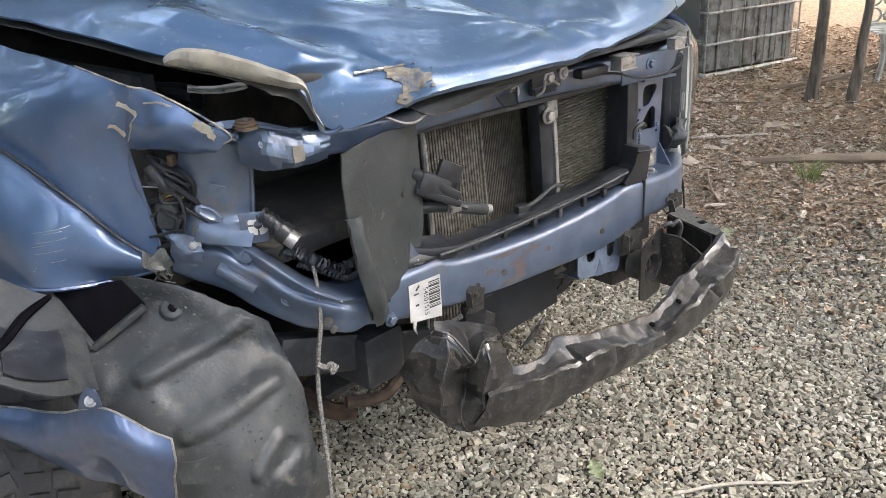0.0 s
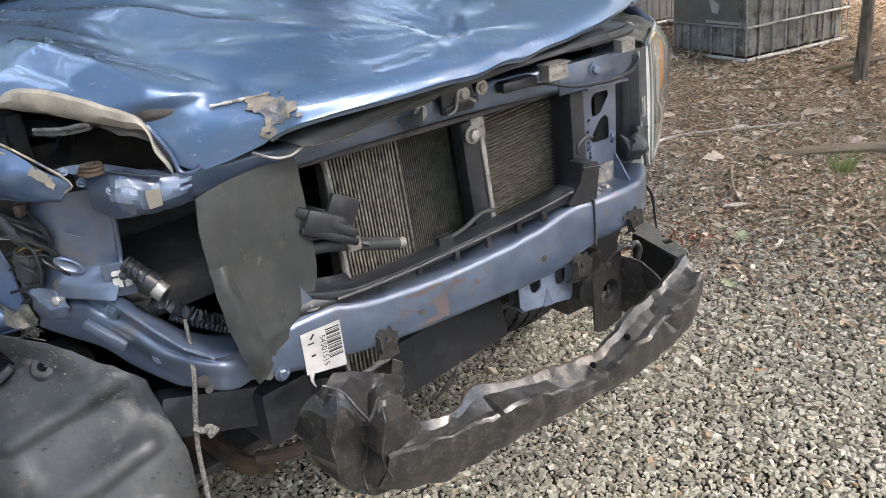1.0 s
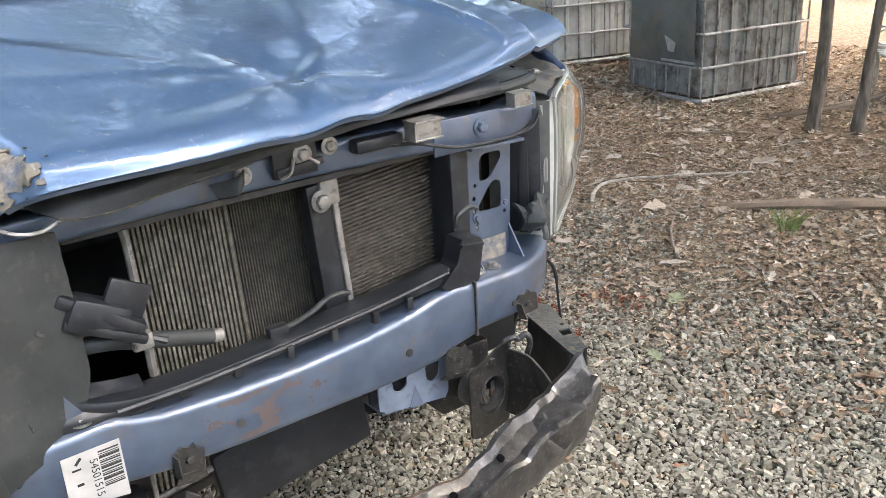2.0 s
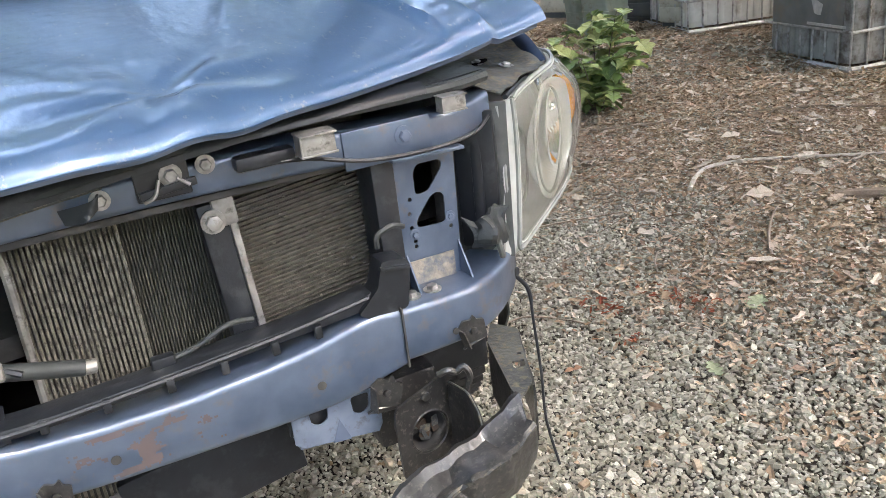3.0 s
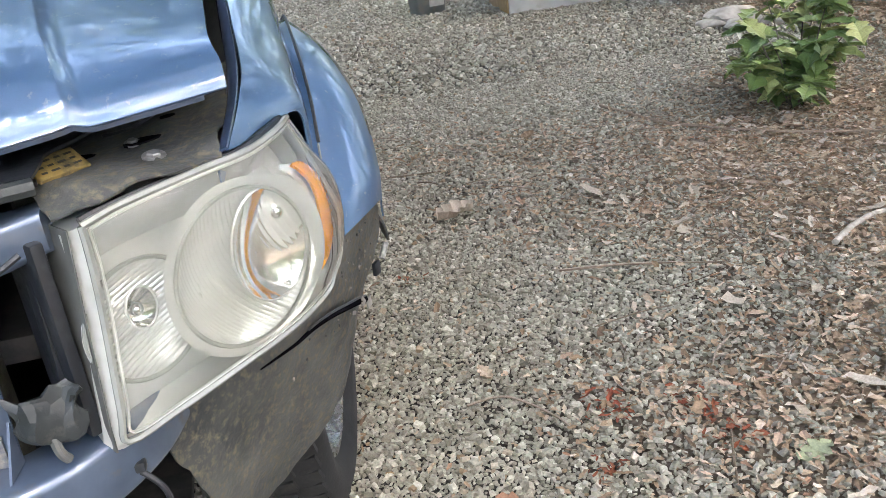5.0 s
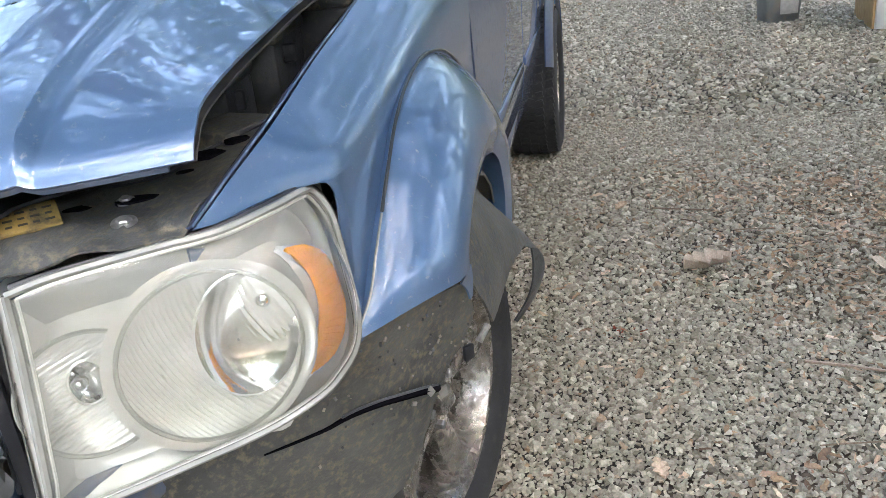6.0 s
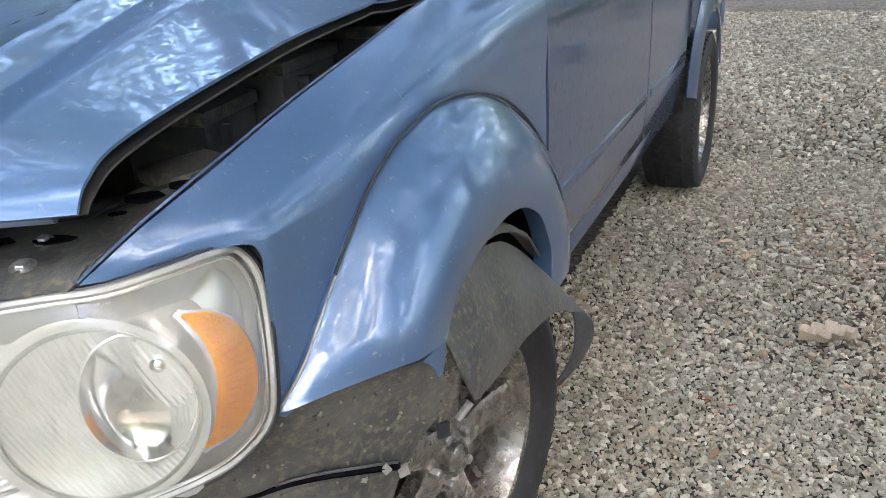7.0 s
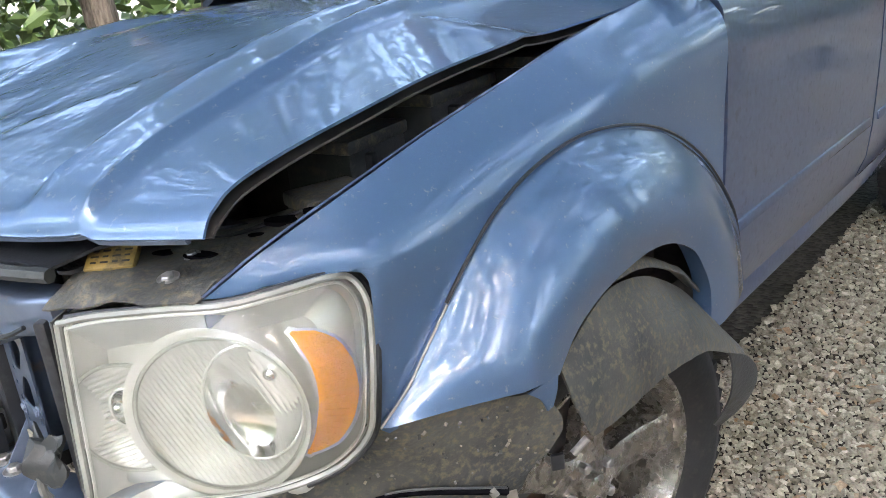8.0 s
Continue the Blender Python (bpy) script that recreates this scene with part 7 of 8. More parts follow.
Mesh().box((0, 1.36, 1.06), (1.56, .06, .42), None).done("firewall", DARK, car)
for s in (1, -1):
    Mesh().box((s * .78, 3.7, 1.54), (.03, 2.2, .40), Matrix.Rotation(-s * .22, 4, "Y")).done("rear_side_window", GLASS, car)
    Mesh().box((s * .76, .98, .66), (.02, .75, .5)).done("inner_wheelhouse", DARK, car)

# ---------------------------------------------------------------- ground


def rise(x, y):
    """The ground's height: level drive, a slight fall towards the trees, small bumps."""
    x, y = np.asarray(x, float), np.asarray(y, float)
    fade = np.clip((4.6 - y) / 1.6, 0, 1)
    return -0.06 * np.clip(x - 2.6, 0, 2.7) * fade + 0.012 * np.sin(x * 2.1 + 1) * np.sin(y * 1.7) - 0.012


def littered(x, y):
    """0 on clean gravel, 1 where leaves and soil cover it."""
    x, y = np.asarray(x, float), np.asarray(y, float)
    wob = 0.28 * np.sin(y * 2.3 + 0.6) + 0.16 * np.sin(y * 5.1 + x * 1.7)
    a = np.clip((x + wob - 1.32) / 1.40, 0, 1) ** 1.2
    far = np.clip((x - 4.2 + 0.3 * wob) / 1.0, 0, 1)
    b = np.clip((4.1 - y + 0.5 * np.sin(x * 1.9)) / 1.2, 0, 1)
    return np.maximum(a * b, far)


def earth():
    m = bpy.data.materials.new("gravel_and_soil")
    m.use_nodes = True
    n, l = m.node_tree.nodes, m.node_tree.links
    p = n["Principled BSDF"]
    p.inputs["Roughness"].default_value = 0.95
    geo = n.new("ShaderNodeNewGeometry")
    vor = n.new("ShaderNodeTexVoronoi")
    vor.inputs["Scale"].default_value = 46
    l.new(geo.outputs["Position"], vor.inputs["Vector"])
    # near-black bed between loose stones: shade of the gaps, put into the colour
    gap_shade = n.new("ShaderNodeValToRGB")
    gap_shade.color_ramp.elements[0].color, gap_shade.color_ramp.elements[1].color = (0.016, 0.014, 0.012, 1), (0.060, 0.054, 0.046, 1)
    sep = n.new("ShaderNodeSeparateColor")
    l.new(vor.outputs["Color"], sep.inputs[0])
    l.new(sep.outputs[0], gap_shade.inputs[0])
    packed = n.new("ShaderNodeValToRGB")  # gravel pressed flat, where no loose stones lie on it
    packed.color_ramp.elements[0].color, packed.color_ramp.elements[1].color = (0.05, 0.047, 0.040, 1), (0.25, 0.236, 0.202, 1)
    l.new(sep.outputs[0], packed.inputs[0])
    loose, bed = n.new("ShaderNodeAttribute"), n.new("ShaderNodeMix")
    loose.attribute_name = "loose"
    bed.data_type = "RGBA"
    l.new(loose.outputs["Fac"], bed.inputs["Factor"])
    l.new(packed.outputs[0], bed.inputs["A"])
    l.new(gap_shade.outputs[0], bed.inputs["B"])
    big = n.new("ShaderNodeTexNoise")
    big.inputs["Scale"].default_value, big.inputs["Detail"].default_value = 1.3, 8
    l.new(geo.outputs["Position"], big.inputs["Vector"])
    soil = n.new("ShaderNodeTexNoise")
    soil.inputs["Scale"].default_value, soil.inputs["Detail"].default_value = 22, 8
    l.new(geo.outputs["Position"], soil.inputs["Vector"])
    sr = n.new("ShaderNodeValToRGB")
    sr.color_ramp.elements[0].position, sr.color_ramp.elements[0].color = 0.3, (0.13, 0.092, 0.062, 1)
    sr.color_ramp.elements[1].position, sr.color_ramp.elements[1].color = 0.7, (0.34, 0.26, 0.185, 1)
    l.new(soil.outputs[0], sr.inputs[0])
    at = n.new("ShaderNodeAttribute")
    at.attribute_name = "litter"
    add = n.new("ShaderNodeMath")
    add.operation = "MULTIPLY_ADD"
    l.new(big.outputs[0], add.inputs[0])
    add.inputs[1].default_value, add.inputs[2].default_value = 0.6, -0.3
    s2 = n.new("ShaderNodeMath")
    s2.use_clamp = True
    l.new(at.outputs["Fac"], s2.inputs[0])
    l.new(add.outputs[0], s2.inputs[1])
    mix = n.new("ShaderNodeMix")
    mix.data_type = "RGBA"
    l.new(s2.outputs[0], mix.inputs["Factor"])
    l.new(bed.outputs["Result"], mix.inputs["A"])
    l.new(sr.outputs[0], mix.inputs["B"])
    l.new(mix.outputs["Result"], p.inputs["Base Color"])
    b = n.new("ShaderNodeBump")
    b.inputs["Distance"].default_value = 0.012
    l.new(vor.outputs["Distance"], b.inputs["Height"])
    l.new(b.outputs[0], p.inputs["Normal"])
    return m


def islands(name, stops, rough=0.85, tint=None, sheen=0.0):
    """A surface whose pieces each take their own tone from the ramp."""
    m = bpy.data.materials.new(name)
    m.use_nodes = True
    n, l = m.node_tree.nodes, m.node_tree.links
    p = n["Principled BSDF"]
    p.inputs["Roughness"].default_value = rough
    geo = n.new("ShaderNodeNewGeometry")
    info = n.new("ShaderNodeObjectInfo")
    add = n.new("ShaderNodeMath")
    add.operation = "ADD"
    l.new(geo.outputs["Random Per Island"], add.inputs[0])
    l.new(info.outputs["Random"], add.inputs[1])
    fr = n.new("ShaderNodeMath")
    fr.operation = "FRACT"
    l.new(add.outputs[0], fr.inputs[0])
    r = n.new("ShaderNodeValToRGB")
    while len(r.color_ramp.elements) < len(stops):
        r.color_ramp.elements.new(0.5)
    for e, (q, c) in zip(r.color_ramp.elements, stops):
        e.position, e.color = q, (*c, 1)
    l.new(fr.outputs[0], r.inputs[0])
    t = n.new("ShaderNodeTexNoise")
    t.inputs["Scale"].default_value, t.inputs["Detail"].default_value = 160, 5
    l.new(geo.outputs["Position"], t.inputs["Vector"])
    mr = n.new("ShaderNodeMapRange")
    mr.inputs[1].default_value, mr.inputs[2].default_value, mr.inputs[3].default_value, mr.inputs[4].default_value = 0.25, 0.75, 0.72, 1.25
    l.new(t.outputs[0], mr.inputs[0])
    h = n.new("ShaderNodeHueSaturation")
    l.new(mr.outputs[0], h.inputs["Value"])
    l.new(r.outputs[0], h.inputs["Color"])
    l.new(h.outputs[0], p.inputs["Base Color"])
    return m


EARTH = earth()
STONE = islands("crushed_stone", [(0, (0.172, 0.158, 0.123)), (0.18, (0.293, 0.273, 0.219)), (0.4, (0.343, 0.324, 0.264)), (0.6, (0.248, 0.230, 0.185)), (0.78, (0.394, 0.374, 0.310)), (0.93, (0.500, 0.480, 0.408)), (1, (0.295, 0.210, 0.132))], 0.85)
LEAF_DRY = islands("dry_leaves", [(0, (0.15, 0.10, 0.066)), (0.2, (0.30, 0.21, 0.135)), (0.5, (0.45, 0.35, 0.25)), (0.7, (0.22, 0.15, 0.10)), (0.85, (0.60, 0.52, 0.42)), (1, (0.33, 0.18, 0.11))], 0.8)
LEAF_PALE = islands("pale_dry_leaves", [(0, (0.40, 0.34, 0.27)), (0.5, (0.52, 0.46, 0.39)), (1, (0.33, 0.24, 0.16))], 0.75)
LEAF_RED = islands("red_leaf_crumbs", [(0, (0.20, 0.05, 0.025)), (0.5, (0.30, 0.10, 0.05)), (1, (0.16, 0.07, 0.04))], 0.8)
LEAF_GREEN = islands("green_leaves", [(0, (0.11, 0.18, 0.055)), (0.4, (0.19, 0.27, 0.085)), (0.75, (0.30, 0.37, 0.13)), (1, (0.44, 0.46, 0.19))], 0.4)
LEAF_FELLED = islands("faded_green_leaf", [(0, (0.19, 0.23, 0.13)), (1, (0.28, 0.31, 0.19))], 0.6)
CANOPY = islands("canopy_leaves", [(0, (0.03, 0.065, 0.016)), (0.5, (0.06, 0.115, 0.028)), (1, (0.10, 0.16, 0.04))], 0.55)
BARK = material("grey_bark", (0.19, 0.16, 0.13), 0.95, tones=((0.09, 0.075, 0.062), (0.29, 0.25, 0.21)), scale=26, stretch=(1, 1, .22), bump=0.012, bump_scale=40)
PALE_WOOD = material("bleached_wood", (0.42, 0.38, 0.33), 0.85, tones=((0.32, 0.285, 0.24), (0.52, 0.48, 0.42)), scale=40)
TWIG = islands("dead_twigs", [(0, (0.12, 0.085, 0.06)), (0.5, (0.24, 0.19, 0.145)), (1, (0.34, 0.29, 0.24))], 0.9)

cuts = sorted(set([round(v, 3) for v in np.concatenate([np.arange(-4, 10.01, .2), np.array([-90, -60, -40, -25, -16, -11, -8, -6, 12, 15, 20, 28, 40, 60, 90])])]))
gx, gy = np.meshgrid(cuts, cuts, indexing="ij")
gz = rise(gx, gy) - .004
n1 = len(cuts)
gv = np.stack([gx, gy, gz], -1).reshape(-1, 3)
gf = [(i * n1 + j, (i + 1) * n1 + j, (i + 1) * n1 + j + 1, i * n1 + j + 1) for i in range(n1 - 1) for j in range(n1 - 1)]
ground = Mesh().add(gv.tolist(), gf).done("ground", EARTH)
at = ground.data.attributes.new("litter", "FLOAT", "POINT")
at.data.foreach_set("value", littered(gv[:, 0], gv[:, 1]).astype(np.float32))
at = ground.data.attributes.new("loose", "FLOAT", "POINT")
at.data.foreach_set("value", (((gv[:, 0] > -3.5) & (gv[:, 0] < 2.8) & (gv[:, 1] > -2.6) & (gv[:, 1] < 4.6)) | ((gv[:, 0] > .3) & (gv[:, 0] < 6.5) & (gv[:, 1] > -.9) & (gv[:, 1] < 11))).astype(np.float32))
tagged(ground, "grey gravel drive running into leaf-strewn soil", "ground", kind="structure")

rng = np.random.default_rng(5)
BOX_V = np.array([(-1, -1, -1), (1, -1, -1), (1, 1, -1), (-1, 1, -1), (-.8, -.7, 1), (.75, -.8, 1), (.7, .8, 1), (-.85, .7, 1)]) * .62
BOX_F = np.array([(4, 5, 6), (4, 6, 7), (0, 1, 5), (0, 5, 4), (1, 2, 6), (1, 6, 5), (2, 3, 7), (2, 7, 6), (3, 0, 4), (3, 4, 7)])


def turns(k, flat=0.45):
    """k turns: any heading, tilted a little."""
    a, b, c = rng.uniform(0, 2 * np.pi, k), rng.normal(0, flat, k), rng.normal(0, flat, k)
    ca, sa, cb, sb, cc, sc = np.cos(a), np.sin(a), np.cos(b), np.sin(b), np.cos(c), np.sin(c)
    z, o = np.zeros(k), np.ones(k)
    rz = np.stack([ca, -sa, z, sa, ca, z, z, z, o], -1).reshape(k, 3, 3)
    rx = np.stack([o, z, z, z, cb, -sb, z, sb, cb], -1).reshape(k, 3, 3)
    ry = np.stack([cc, z, sc, z, o, z, -sc, z, cc], -1).reshape(k, 3, 3)
    return rz @ rx @ ry


def scatter(name, verts, faces, xyz, sizes, mat, label, category, jitter=0.20, flat=0.27):
    """Many copies of one small shape, each bent and turned its own way, as one object of kind stuff."""
    k, n = len(xyz), len(verts)
    v = verts[None] * (1 + rng.normal(0, jitter, (k, n, 3))) * sizes[:, None, :]
    v = np.einsum("kij,knj->kni", turns(k, flat), v) + xyz[:, None, :]
    f = (faces[None] + (np.arange(k) * n)[:, None, None]).reshape(-1, faces.shape[1])
    me = bpy.data.meshes.new(name)
    w = faces.shape[1]
    me.vertices.add(k * n)
    me.vertices.foreach_set("co", v.reshape(-1).astype(np.float32))
    me.loops.add(f.size)
    me.loops.foreach_set("vertex_index", f.reshape(-1).astype(np.int32))
    me.polygons.add(len(f))
    me.polygons.foreach_set("loop_start", np.arange(len(f), dtype=np.int32) * w)
    me.update(calc_edges=True)
    me.shade_flat()
    me.materials.append(mat)
    return tagged(new(name, me), label, category, kind="stuff")


def strewn(k, x0, x1, y0, y1, keep):
    """k places in a rectangle, thinned by keep(x, y)."""
    x, y = rng.uniform(x0, x1, k), rng.uniform(y0, y1, k)
    ok = rng.uniform(0, 1, k) < keep(x, y)
    return x[ok], y[ok]


def laid(density, x0, x1, y0, y1, keep):
    """Places side by side on a shaken grid, thinned by keep(x, y)."""
    c = density ** -.5
    x, y = np.meshgrid(np.arange(x0, x1, c), np.arange(y0, y1, c * .92), indexing="ij")
    x[:, ::2] += c * .5
    x, y = x.ravel() + rng.uniform(-.30, .30, x.size) * c, y.ravel() + rng.uniform(-.30, .30, y.size) * c
    ok = rng.uniform(0, 1, len(x)) < keep(x, y)
    return x[ok], y[ok]


def pebbles(name, verts, faces, density, x0, x1, y0, y1, size, keep, lift=0.3):
    x, y = laid(density, x0, x1, y0, y1, keep)
    s = size * rng.lognormal(0, .26, len(x))
    sizes = np.stack([s * rng.uniform(.8, 1.3, len(x)), s * rng.uniform(.62, .95, len(x)), s * rng.uniform(.34, .62, len(x))], -1)
    scatter(name, verts, faces, np.stack([x, y, rise(x, y) + s * lift * rng.uniform(.2, 1.7, len(x))], -1), sizes, STONE, "buff and grey crushed stone covering the drive", "gravel", .24, .34)


def clean(x, y):
    return 1 - .74 * littered(x, y)


near = lambda x, y: clean(x, y) * ((x > -.95) | (y < .4)) * (1 - ((x < .5) & (y > 1.1)))
pebbles("gravel", BOX_V, BOX_F, 5100, -.7, 2.7, -.35, 2.2, .0106, near)
pebbles("gravel", BOX_V, BOX_F, 2950, .6, 3.6, 2.2, 4.6, .0128, clean)
pebbles("gravel", BOX_V, BOX_F, 3000, 2.7, 4.4, -.8, 2.2, .0125, clean)
pebbles("gravel", BOX_V, BOX_F, 690, .3, 5.5, 4.6, 11.0, .0215, clean)
pebbles("gravel", BOX_V, BOX_F, 1600, 3.6, 6.5, 2.2, 4.6, .0165, clean)
pebbles("gravel", BOX_V, BOX_F, 4600, -.5, 1.6, -.85, -.35, .0106, clean)
pebbles("gravel", BOX_V, BOX_F, 900, 1.6, 2.7, -.9, -.35, .020, clean)
pebbles("gravel", BOX_V, BOX_F, 560, -3.5, -.5, -.85, -.35, .027, clean)
pebbles("gravel", BOX_V, BOX_F, 460, -3.5, 2.7, -2.6, -.85, .027, clean)
pebbles("gravel", BOX_V, BOX_F, 560, -3.5, -.7, -.35, 4.5, .027, clean)

# fallen leaves: a cupped lobed blade of eight points
LF_V = np.array([(0, -1, .0), (.45, -.45, .12), (.42, .1, .10), (.55, .5, .2), (0, 1.0, .05), (-.5, .45, .22), (-.4, .05, .08), (-.5, -.5, .15), (0, 0, -.06)])
LF_F = np.array([(8, 0, 1), (8, 1, 2), (8, 2, 3), (8, 3, 4), (8, 4, 5), (8, 5, 6), (8, 6, 7), (8, 7, 0)])


def leaves(name, density, x0, x1, y0, y1, size, keep, mat, label, lift=.010, flat=.28):
    x, y = strewn(int(density * (x1 - x0) * (y1 - y0)), x0, x1, y0, y1, keep)
    s = size * rng.lognormal(0, .28, len(x))
    return scatter(name, LF_V, LF_F, np.stack([x, y, rise(x, y) + .006 + rng.uniform(0, lift, len(x))], -1), np.stack([s * rng.uniform(.55, 1, len(x)), s, s], -1), mat, label, "leaves", .25, flat)


leaves("fallen_leaves", 3200, 1.35, 5.0, -1.4, 4.0, .0138, lambda x, y: littered(x, y) * .9, LEAF_DRY, "brown dry leaf litter on the soil", .014)
leaves("fallen_leaves", 700, 5.0, 9.5, -2.5, 6.5, .024, littered, LEAF_DRY, "brown dry leaf litter on the soil", .016)
leaves("fallen_leaves", 190, .9, 5.0, -.8, 7.0, .0155, lambda x, y: .35 + .4 * littered(x, y), LEAF_DRY, "scattered dry leaves on gravel")
leaves("pale_leaves", 55, 1.9, 7.0, -1.2, 4.5, .034, littered, LEAF_PALE, "pale curled dead leaves on the soil", .02)
for cx, cy, rr in ((1.58, .96, .10), (1.77, .89, .09), (1.80, .75, .10), (1.46, .72, .06), (1.25, 1.9, .07)):
    leaves("red_leaf_crumbs", 2600, cx - rr, cx + rr, cy - rr, cy + rr, .011, lambda x, y: np.clip(1 - np.hypot(x - cx, y - cy) / rr, 0, 1), LEAF_RED, "rust-red crumbs of a rotted leaf", .022)

# twigs
tw = Mesh()
for k in range(420):
    x, y = random.uniform(1.3, 7.5), random.uniform(-1.2, 5.5)
    if random.random() > .25 + .75 * float(littered(x, y)):
        continue
    a, ln = random.uniform(0, 6.28), random.uniform(.05, .28)
    z = float(rise(x, y)) + .012
    mid_p = Vector((x + math.cos(a) * ln * .5 + random.uniform(-.02, .02), y + math.sin(a) * ln * .5 + random.uniform(-.02, .02), z + random.uniform(.0, .012)))
    tw.tube([(x, y, z), mid_p, (x + math.cos(a) * ln, y + math.sin(a) * ln, z)], random.uniform(.0012, .0034), 4, 2)
tagged(tw.done("twigs", TWIG), "thin dead twigs among the leaves", "twigs", kind="stuff")


def fallen(name, pts, r0, r1, label, mat=TWIG):
    q = [Vector((x, y, float(rise(x, y)) + h)) for x, y, h in pts]
    m = Mesh().tube(q, lambda t: r0 + (r1 - r0) * t, 8, 6)
    m.v = [tuple(Vector(p) + Vector((noise.noise(Vector(p) * 30), noise.noise(Vector(p) * 31 + Vector((5, 5, 5))), 0)) * r0 * .35) for p in m.v]
    return tagged(m.done(name, mat), label, "branch")


fallen("fallen_branch", [(2.70, 1.53, .012), (2.86, 1.63, .02), (3.05, 1.70, .022), (3.28, 1.64, .02), (3.55, 1.44, .02), (3.85, 1.22, .02)], .012, .007, "thin crooked pale branch lying on the soil", PALE_WOOD)
fallen("fallen_log", [(3.02, 1.00, .02), (3.14, .86, .03), (3.30, .68, .035), (3.52, .46, .035), (3.8, .2, .03)], .020, .038, "weathered log half sunk in the leaf litter")
fallen("fallen_branch", [(2.30, .80, .01), (2.42, .90, .02), (2.56, .99, .025), (2.70, 1.06, .03)], .008, .004, "short dead stick on the soil")
fallen("fallen_branch", [(2.74, 3.62, .012), (2.90, 3.2, .012), (3.0, 3.08, .015), (3.2, 2.9, .02), (3.45, 2.75, .02), (3.8, 2.6, .02)], .010, .006, "thin dead branch on the gravel")
fallen("fallen_branch", [(2.75, 2.25, .01), (2.95, 2.42, .015), (3.14, 2.62, .015)], .007, .004, "short dead stick on the soil")
fallen("fallen_branch", [(1.22, 1.10, .012), (1.33, 1.10, .014), (1.42, .98, .014), (1.45, .90, .012)], .004, .003, "thin bent twig on the gravel")
fallen("fallen_branch", [(1.75, 1.75, .012), (2.0, 1.68, .016), (2.3, 1.55, .014)], .006, .003, "thin dead stick on the gravel")
fallen("fallen_branch", [(4.2, 2.4, .012), (4.6, 2.2, .02), (5.0, 1.75, .02)], .012, .007, "thin dead branch on the soil")
fallen("fallen_branch", [(5.6, 1.95, .02), (6.0, 1.6, .06), (6.4, 1.35, .12)], .025, .018, "pale stick leaning among the trees")


def big_leaf(name, x, y, size, turn, mat, label, curl=.25, lobes=4):
    """One lobed leaf lying on the ground, cupped and thick enough to cast an edge."""
    pts = []
    for k in range(lobes * 4 + 1):
        t = k / (lobes * 4)
        w = (.22 + .30 * abs(math.sin(t * math.pi * lobes))) * math.sin(math.pi * min(1, t * .92 + .06)) * size
        pts.append((t * size * 1.5 - size * .75, w))
    rows = [[Vector((s, w * q, curl * size * (q * q) * .35 + .004 * math.sin(s * 60))) for q in (-1, -.5, 0, .5, 1)] for s, w in pts]
    m = Matrix.Translation((x, y, float(rise(x, y)) + .016)) @ Matrix.Rotation(turn, 4, "Z")
    rows = [[m @ p for p in r] for r in rows]
    return tagged(Mesh().sheet(rows, .0012).done(name, mat, smooth=60), label, "leaf")


fallen("fallen_branch", [(.18, -.10, .014), (.316, -.202, .016), (.407, -.309, .016), (.478, -.367, .014)], .005, .003, "thin pale stick lying on gravel", PALE_WOOD)
big_leaf("green_leaf", .137, .096, .05, .9, LEAF_FELLED, "faded green lobed leaf lying on gravel")
big_leaf("brown_leaf", 2.17, 3.25, .07, .6, LEAF_DRY, "curled brown leaf lying on gravel", .7)
big_leaf("green_leaf", 1.94, .60, .075, .25, LEAF_FELLED, "faded green lobed leaf lying on gravel")
big_leaf("green_leaf", 1.50, .42, .05, 1.2, LEAF_FELLED, "small faded green leaf lying on gravel")
big_leaf("brown_leaf", 1.545, 2.40, .125, .4, LEAF_PALE, "large curled pale brown leaf lying on gravel", .9)
big_leaf("brown_leaf", 1.245, 3.04, .05, .9, LEAF_DRY, "curled brown leaf lying on gravel", .7)
big_leaf("brown_leaf", 2.87, 4.85, .07, .1, LEAF_PALE, "pale yellow leaf lying on gravel", .5)
big_leaf("brown_leaf", 1.31, 1.225, .045, 1.9, LEAF_DRY, "brown leaf lying on gravel", .7)
for x, y, s, a in ((4.75, 2.05, .13, .4), (3.52, 1.46, .10, .0), (3.42, 1.30, .07, .8), (2.96, .95, .08, .1), (5.05, 2.5, .11, -.2), (3.0, .55, .07, 1.4), (4.3, 1.2, .09, .7), (3.9, 1.9, .06, 2.2)):
    big_leaf("pale_leaf", x, y, s, a, LEAF_PALE, "large pale dead leaf on the soil", .5)
# grass tuft
gt = Mesh()
for k in range(60):
    a, r, h = random.uniform(0, 6.28), random.uniform(0, .06), random.uniform(.04, .13)
    b = Vector((2.93 + math.cos(a) * r, .62 + math.sin(a) * r, float(rise(2.93, .62))))
    gt.tube([b, b + Vector((math.cos(a) * h * .3, math.sin(a) * h * .3, h * .7)), b + Vector((math.cos(a) * h * .8, math.sin(a) * h * .8, h))], lambda t: .0022 * (1.1 - t), 4, 2)
tagged(gt.done("grass_tuft", LEAF_GREEN), "small tuft of green grass in the leaf litter", "grass", kind="stuff")

# ---------------------------------------------------------------- liquid totes
TANK = material("grey_tank_plastic", (0.30, 0.31, 0.30), 0.45, tones=((0.24, 0.25, 0.24), (0.36, 0.37, 0.36)), scale=8, dirt=(0.13, 0.115, 0.10), dirt_amount=0.42, dirt_scale=7)
TANK_W = material("white_tank_plastic", (0.62, 0.62, 0.58), 0.45, tones=((0.55, 0.55, 0.51), (0.68, 0.68, 0.65)), scale=8, dirt=(0.42, 0.38, 0.31), dirt_amount=0.25, dirt_scale=6)
